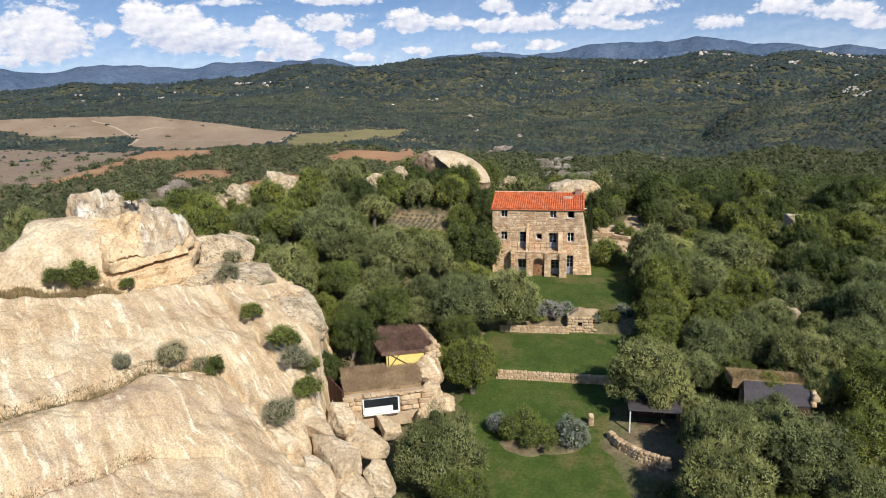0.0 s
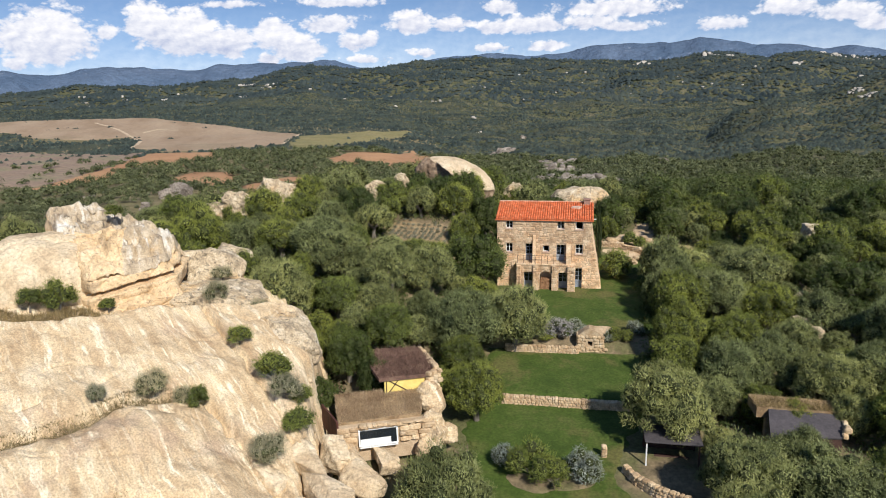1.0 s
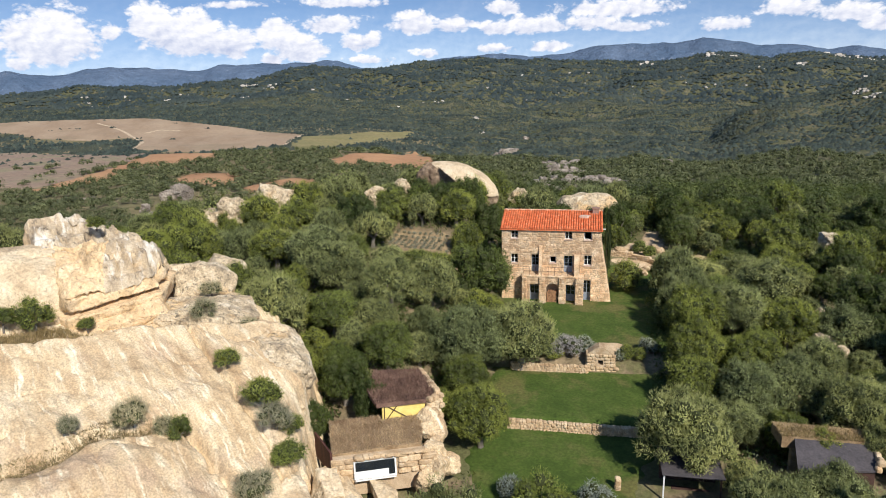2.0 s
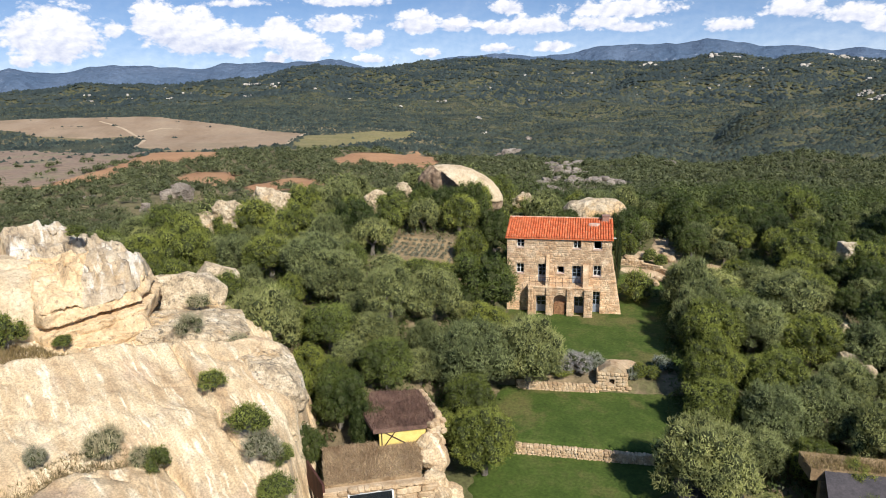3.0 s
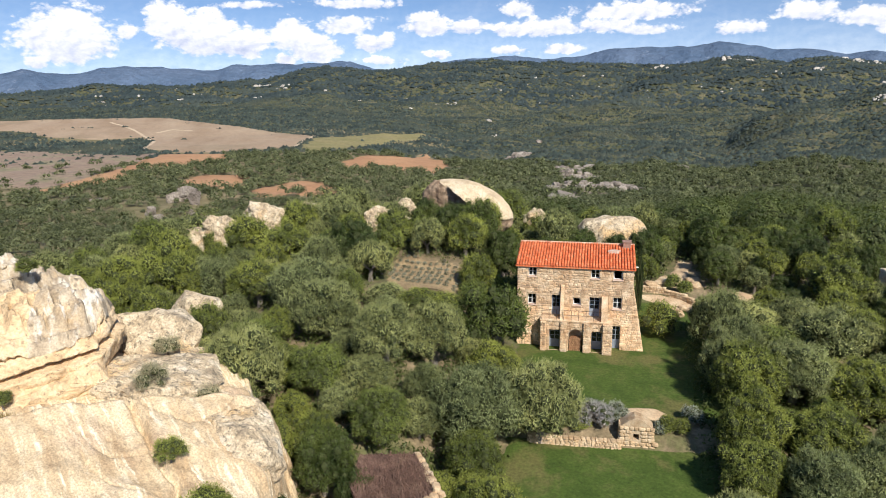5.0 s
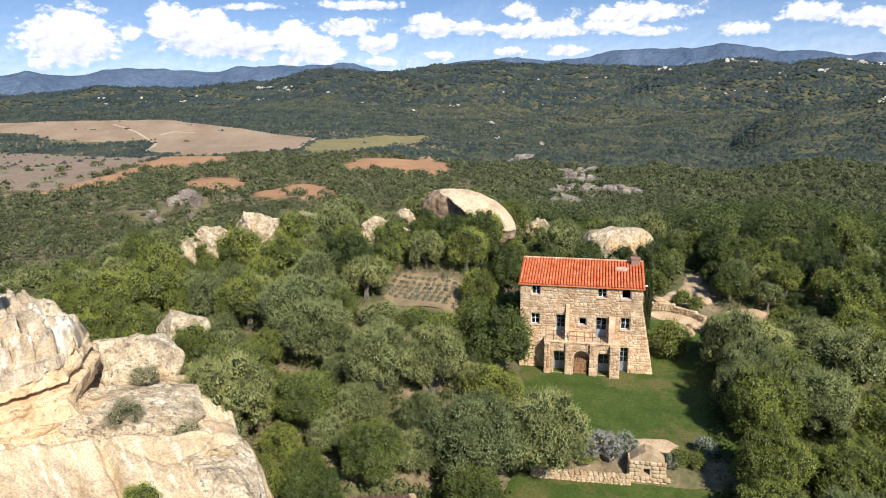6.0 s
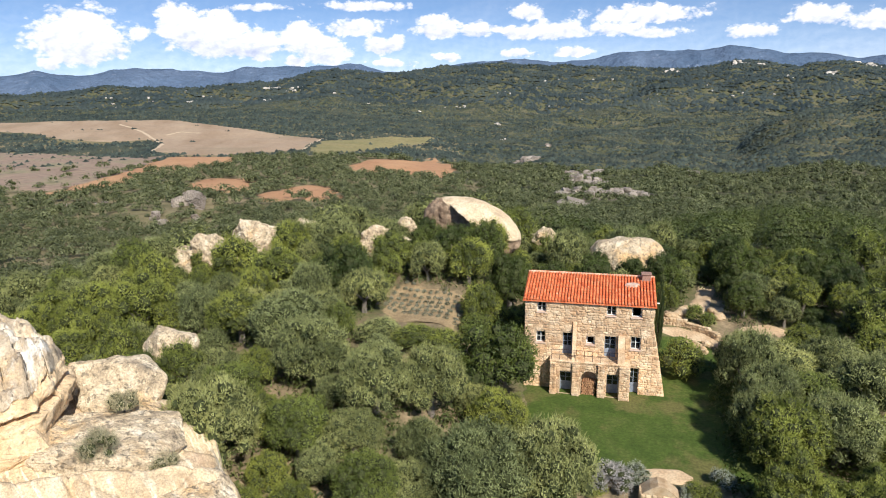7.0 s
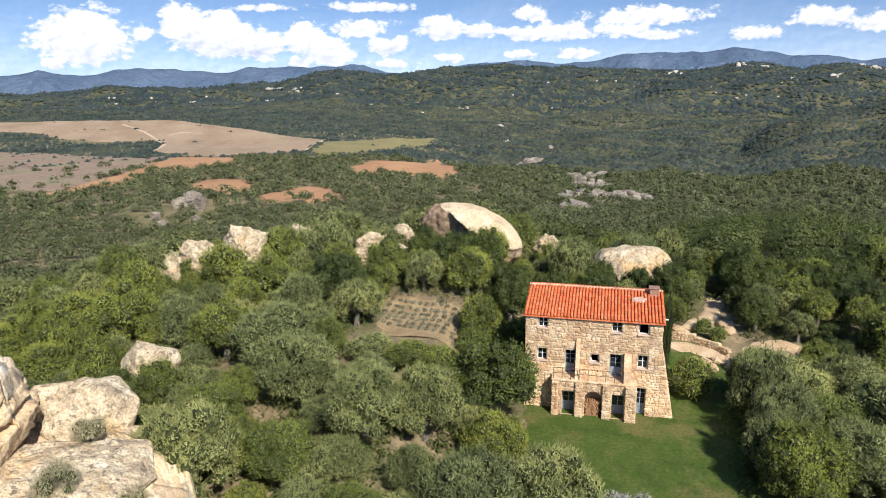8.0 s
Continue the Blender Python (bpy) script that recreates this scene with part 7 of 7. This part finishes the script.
def thatched_hut():
    """The hut behind: brown heather roof, yellow gable with crossed timbers, a stone edge."""
    hut = empty("yellow_hut", "small yellow-walled hut with brown heather roof", "hut")
    plan_wall("yellow_wall", (-14.6, 50.3), (-11.85, 51.45), 0.4, 1.86, 0.3, YELLOW, hut, "yellow plastered wall")
    turn = math.degrees(math.atan2(1.15, 2.75))
    for x0, z0, x1, z1 in ((0.35, 0.78, 1.15, 1.82), (0.15, 1.82, 1.75, 0.72)):
        bm = tube([(x0, -0.05, z0), (x1, -0.05, z1)], [0.035, 0.035], 5)
        bmesh.ops.transform(bm, matrix=pose(-14.6, 50.3, 0, 0, 0, turn), verts=bm.verts)
        part("brace", bm, DARK_WOOD, hut, "dark diagonal timber brace")
    bm = tube([(0.16, -0.05, 0.5), (0.16, -0.05, 1.84)], [0.03, 0.03], 5)
    bmesh.ops.transform(bm, matrix=pose(-14.6, 50.3, 0, 0, 0, turn), verts=bm.verts)
    part("post", bm, DARK_WOOD, hut)
    roof = [(-14.9, 50.05, 1.96), (-11.7, 51.35, 1.98), (-11.2, 52.5, 2.02), (-13.2, 55.1, 2.45), (-16.4, 54.4, 2.42), (-16.0, 51.6, 2.1)]
    sheet("heather_roof", roof, HEATHER, 0.28, hut, "thick brown heather roof")
    grass_tufts("heather", "ragged heather stalks", [p[:2] for p in roof], lambda x, y: 1.93 + 0.1 * (y - 50.1), 7000, 0.16, HEATHER, 27, hut)
    plan_wall("side_wall", (-11.75, 51.5), (-11.4, 52.4), -0.6, 1.9, 0.4, WALL_STONE, hut)
    plan_wall("back_wall", (-16.2, 54.2), (-13.3, 54.9), -0.6, 2.1, 0.3, WALL_STONE, hut)
    stone_row(hut, (-11.05, 52.0), (-13.1, 55.4), 2.0, [0.35], 28, 0.45, (0.4, 0.8))
    stone_row(hut, (-11.6, 51.2), (-11.0, 52.0), 0.2, [0.4, 0.4, 0.4, 0.4, 0.35], 29, 0.5, (0.35, 0.6))
    return hut


thatched_hut()
for k, (bx, by, bz, r) in enumerate([(-11.2, 50.4, 0.1, 1.0), (-10.9, 49.0, -0.6, 1.0), (-10.4, 48.0, -1.1, 1.0), (-11.5, 51.0, 0.8, 0.8), (-9.9, 49.2, -1.5, 0.8), (-16.7, 45.0, -1.3, 0.9), (-10.8, 47.2, -1.6, 0.9)]):
    crag("granite_boulder", (bx, by, bz), (r * 1.1, r, r * 0.95), 47 * k, 0, 0, 90 + k, GRANITE, label="pale granite boulder against the hut's wall")


def felt_hut():
    hut = empty("felt_roofed_hut", "half-buried hut with dark felt roof and stone edge", "hut")
    roof = [(12.0, 51.0, -0.9), (16.9, 51.9, -1.1), (17.2, 54.0, -0.4), (12.4, 53.6, -0.05)]
    sheet("felt_roof", roof, FELT, 0.12, hut, "worn dark roofing felt")
    plan_wall("front_wall", (12.1, 51.15), (16.8, 52.0), -3.6, -1.06, 0.3, DARK_WOOD, hut)
    plan_wall("back_wall", (12.3, 53.6), (17.1, 54.0), -3.6, -0.6, 0.4, WALL_STONE, hut)
    turf = [(11.6, 53.4, 0.05), (17.3, 53.95, -0.25), (17.4, 55.4, -0.1), (11.4, 55.2, 0.15)]
    sheet("turf_bank", turf, TURF, 0.8, hut, "bank of dry turf behind the roof")
    grass_tufts("bank_grass", "dry standing grass", [p[:2] for p in turf], lambda x, y: -0.05 * (x - 11.6), 9000, 0.16, BROWN_GRASS, 31, hut)
    stone_row(hut, (17.1, 51.9), (17.4, 54.2), -0.85, [0.4], 32, 0.4, (0.3, 0.6))
    stone_row(hut, (16.9, 51.75), (17.3, 54.1), -1.2, [0.4], 33, 0.4, (0.3, 0.6))
    return hut


felt_hut()

# ---- kitchen garden ----


def garden_plot():
    xs, ys = np.arange(-26, -14.5, 0.35), np.arange(81.5, 93.8, 0.35)
    bm = bmesh.new()
    grid = {}
    for i, x in enumerate(xs):
        for j, y in enumerate(ys):
            inn = bool(inside(np.array([x]), np.array([y]), PLOT)[0])
            grid[i, j] = bm.verts.new((x, y, float(ground_z(x, y)) + (0.10 + 0.05 * math.sin(6.28 * (y * 0.97 + x * 0.22) / 1.05) if inn else -0.15)))
    for i in range(len(xs) - 1):
        for j in range(len(ys) - 1):
            bm.faces.new((grid[i, j], grid[i + 1, j], grid[i + 1, j + 1], grid[i, j + 1]))
    tagged(part("garden_plot", bm, PLOT_SOIL, smooth=True), "tilled brown garden plot planted in rows", "garden bed", kind="structure")
    rng = np.random.default_rng(35)
    rows_x, rows_y = [], []
    for r in range(11):
        for c in range(16):
            x, y = -26 + 0.72 * c + rng.normal() * 0.06, 83.0 + 1.05 * r - 0.23 * (0.72 * c) + rng.normal() * 0.06 + 2.2
            rows_x.append(x), rows_y.append(y)
    x, y = np.array(rows_x), np.array(rows_y)
    ok = inside(x, y, PLOT)
    x, y = x[ok], y[ok]
    per = 46
    d = directions(rng, len(x) * per, 0.0).reshape(len(x), per, 3)
    p = np.stack([x, y, ground_z(x, y) + 0.1], axis=1)[:, None, :] + d * 0.28 * rng.uniform(0.5, 1.1, (len(x), per, 1))
    v, f = leaves(rng, p.reshape(-1, 3), (d + 0.5 * rng.normal(size=d.shape)).reshape(-1, 3), 0.22, 0.09)
    tagged(new("lavender_rows", mesh_of("lavender_rows", v, f, LAVENDER)), "rows of small cropped grey lavender bushes", "lavender", kind="stuff")


LAVENDER = foliage("lavender_leaves", (0.10, 0.105, 0.07), (0.19, 0.19, 0.145), 1.2, 0.1)
PLOT_SOIL = material("tilled_soil", [(0.22, 0.155, 0.085), (0.31, 0.225, 0.125), (0.36, 0.27, 0.15)], 0.8, 0.95, bump=0.6, bump_scale=6.0, grain=0.3)
garden_plot()

# ---- shrubs ----
SHRUBS = {
    "green_shrub": (MASTIC_LEAF, "compact dark green shrub", "shrub"), "dark_shrub": (MASTIC_LEAF, "round dense green bush", "shrub"),
    "silver_shrub": (SILVER_LEAF, "silvery grey-leaved rounded shrub", "shrub"), "dry_shrub": (GREY_TWIG, "half-dry grey twiggy shrub on the rock", "shrub"),
    "lavender_shrub": (LAVENDER_BLOOM, "mounded grey-mauve lavender bush above the low wall", "shrub"),
    "cypress": (CYPRESS_LEAF, "slender dark cypress beside the house wall", "cypress"),
}


def shrub(kind, x, y, r, h, seed=0, z=None, label=""):
    mat, text, category = SHRUBS[kind]
    key = kind, seed % 3
    z = float(ground_z(x, y)) - 0.10 * h if z is None and kind != "cypress" else float(ground_z(x, y)) if z is None else z
    m = pose(x, y, z, 0, 0, seed * 67 % 360) @ Matrix.Diagonal((r, r, h / 1.5, 1))
    if key not in TEMPLATES:
        ob = empty(kind, text, category, "shrubs")
        part("stem", trunk_bmesh(seed % 3 + 31, 0.6, 5, 0.05), BARK, ob)
        dry = kind == "dry_shrub"
        me = crown_mesh("foliage", 300 + seed % 3 * 5 + len(kind), 26, 2600 if kind != "cypress" else 3600, 0.26 if dry else 0.10, 0.030 if dry else 0.050, mat, spread=0.66, lump=(0.18, 0.36), upright=3.0 if dry else 0.8)
        piece("foliage", me, ob, Matrix.Translation((0, 0, 0.72)))
        TEMPLATES[key] = ob
        ob.matrix_basis = m
    else:
        source = TEMPLATES[key]
        keep = source.scale.copy()
        source.scale = (1, 1, 1)
        ob = copy_thing(source, m)
        source.scale = keep
    return tagged(ob, label) if label else ob


def on_rock(x, y):
    return max(float(slab_z(np.array([x]), np.array([y]))[0]), float(ground_z(x, y))) - 0.15


for k, (kind, x, y, r, h) in enumerate([("dark_shrub", -3.8, 47.6, 1.8, 2.6), ("dark_shrub", -2.3, 47.0, 1.35, 1.9), ("silver_shrub", -0.2, 48.0, 1.5, 2.2), ("silver_shrub", -5.6, 48.8, 1.1, 1.7), ("green_shrub", 0.4, 47.8, 0.7, 0.9),
                                        ("lavender_shrub", -2.6, 66.7, 1.7, 1.7), ("lavender_shrub", -4.3, 66.6, 1.5, 1.4), ("silver_shrub", -1.0, 67.5, 1.1, 1.4), ("green_shrub", -3.6, 66.0, 1.0, 0.8), ("green_shrub", -5.4, 66.6, 0.9, 0.9), ("dark_shrub", 2.3, 66.4, 0.8, 1.3),
                                        ("silver_shrub", 2.0, 66.2, 0.6, 1.2), ("green_shrub", 3.3, 66.6, 0.9, 1.1), ("silver_shrub", 4.3, 68.2, 0.9, 1.2)]):
    shrub(kind, x, y, r, h, k)
for k, (kind, x, y, r, h) in enumerate([("dry_shrub", -26.7, 41.0, 1.25, 1.5), ("dry_shrub", -25.0, 41.5, 0.85, 1.2), ("green_shrub", -23.9, 41.3, 0.8, 1.4), ("dry_shrub", -29.0, 38.7, 0.7, 1.1), ("green_shrub", -20.4, 44.6, 1.5, 2.0),
                                        ("dry_shrub", -19.1, 43.7, 1.25, 1.5), ("green_shrub", -24.1, 47.4, 1.05, 1.3), ("green_shrub", -17.8, 42.3, 1.25, 1.4), ("dry_shrub", -18.4, 39.2, 1.3, 1.6), ("green_shrub", -18.4, 44.3, 0.9, 1.1)]):
    shrub(kind, x, y, r, h, k + 1, on_rock(x, y))
for k, (kind, x, y, r, h, z) in enumerate([("green_shrub", -37.4, 46.6, 1.35, 2.2, 7.3), ("green_shrub", -39.4, 46.0, 1.2, 1.3, 7.6), ("green_shrub", -34.6, 48.0, 0.8, 0.8, 7.0), ("dry_shrub", -28.6, 52.6, 1.15, 1.6, 6.2), ("dry_shrub", -26.0, 54.0, 1.0, 0.9, 5.2), ("dry_shrub", -30.4, 57.0, 1.1, 1.0, 6.8), ("green_shrub", -38.0, 54.6, 0.9, 0.9, 12.6)]):
    shrub(kind, x, y, r, h, k, z)
for k, (kind, x, y, r, h) in enumerate([("green_shrub", -13.4, 38.0, 0.9, 1.0), ("green_shrub", -12.6, 41.0, 0.8, 1.1), ("dark_shrub", 3.2, 84.0, 2.2, 3.2), ("green_shrub", 3.3, 87.2, 1.3, 1.8), ("dark_shrub", 5.4, 95.4, 1.1, 1.6), ("dark_shrub", 6.6, 94.4, 1.0, 1.5)]):
    shrub(kind, x, y, r, h, k)
gully_run = [p for p in GULLY if p[0] < -24.0]
grass_tufts("gully_grass", "dry brown grass in the crack of the slab", [(x - 0.45, y + 0.40) for x, y in gully_run] + [(x + 0.40, y - 0.35) for x, y in gully_run[::-1]], lambda x, y: slab_z(x, y) + 0.05, 30000, 0.13, BROWN_GRASS, 61)
crack_run = [p for p in CRACK if p[0] < -23.0]
grass_tufts("crack_grass", "thin brown grass along a crack in the slab", [(x - 0.16, y + 0.14) for x, y in crack_run] + [(x + 0.14, y - 0.13) for x, y in crack_run[::-1]], lambda x, y: slab_z(x, y) + 0.03, 6000, 0.13, BROWN_GRASS, 63)
grass_tufts("ledge_grass", "dry brown grass in the hollow behind the slab", [(-43.5, 40.2), (-40.5, 41.6), (-36, 44.2), (-33.2, 46.4), (-33.6, 47.8), (-36.5, 47.4), (-41.5, 44.6)], lambda x, y: slab_z(x, y) - 0.02, 16000, 0.22, BROWN_GRASS, 62)
shrub("cypress", 1.25, 85.6, 0.42, 7.6, 1)

facing(the_house)
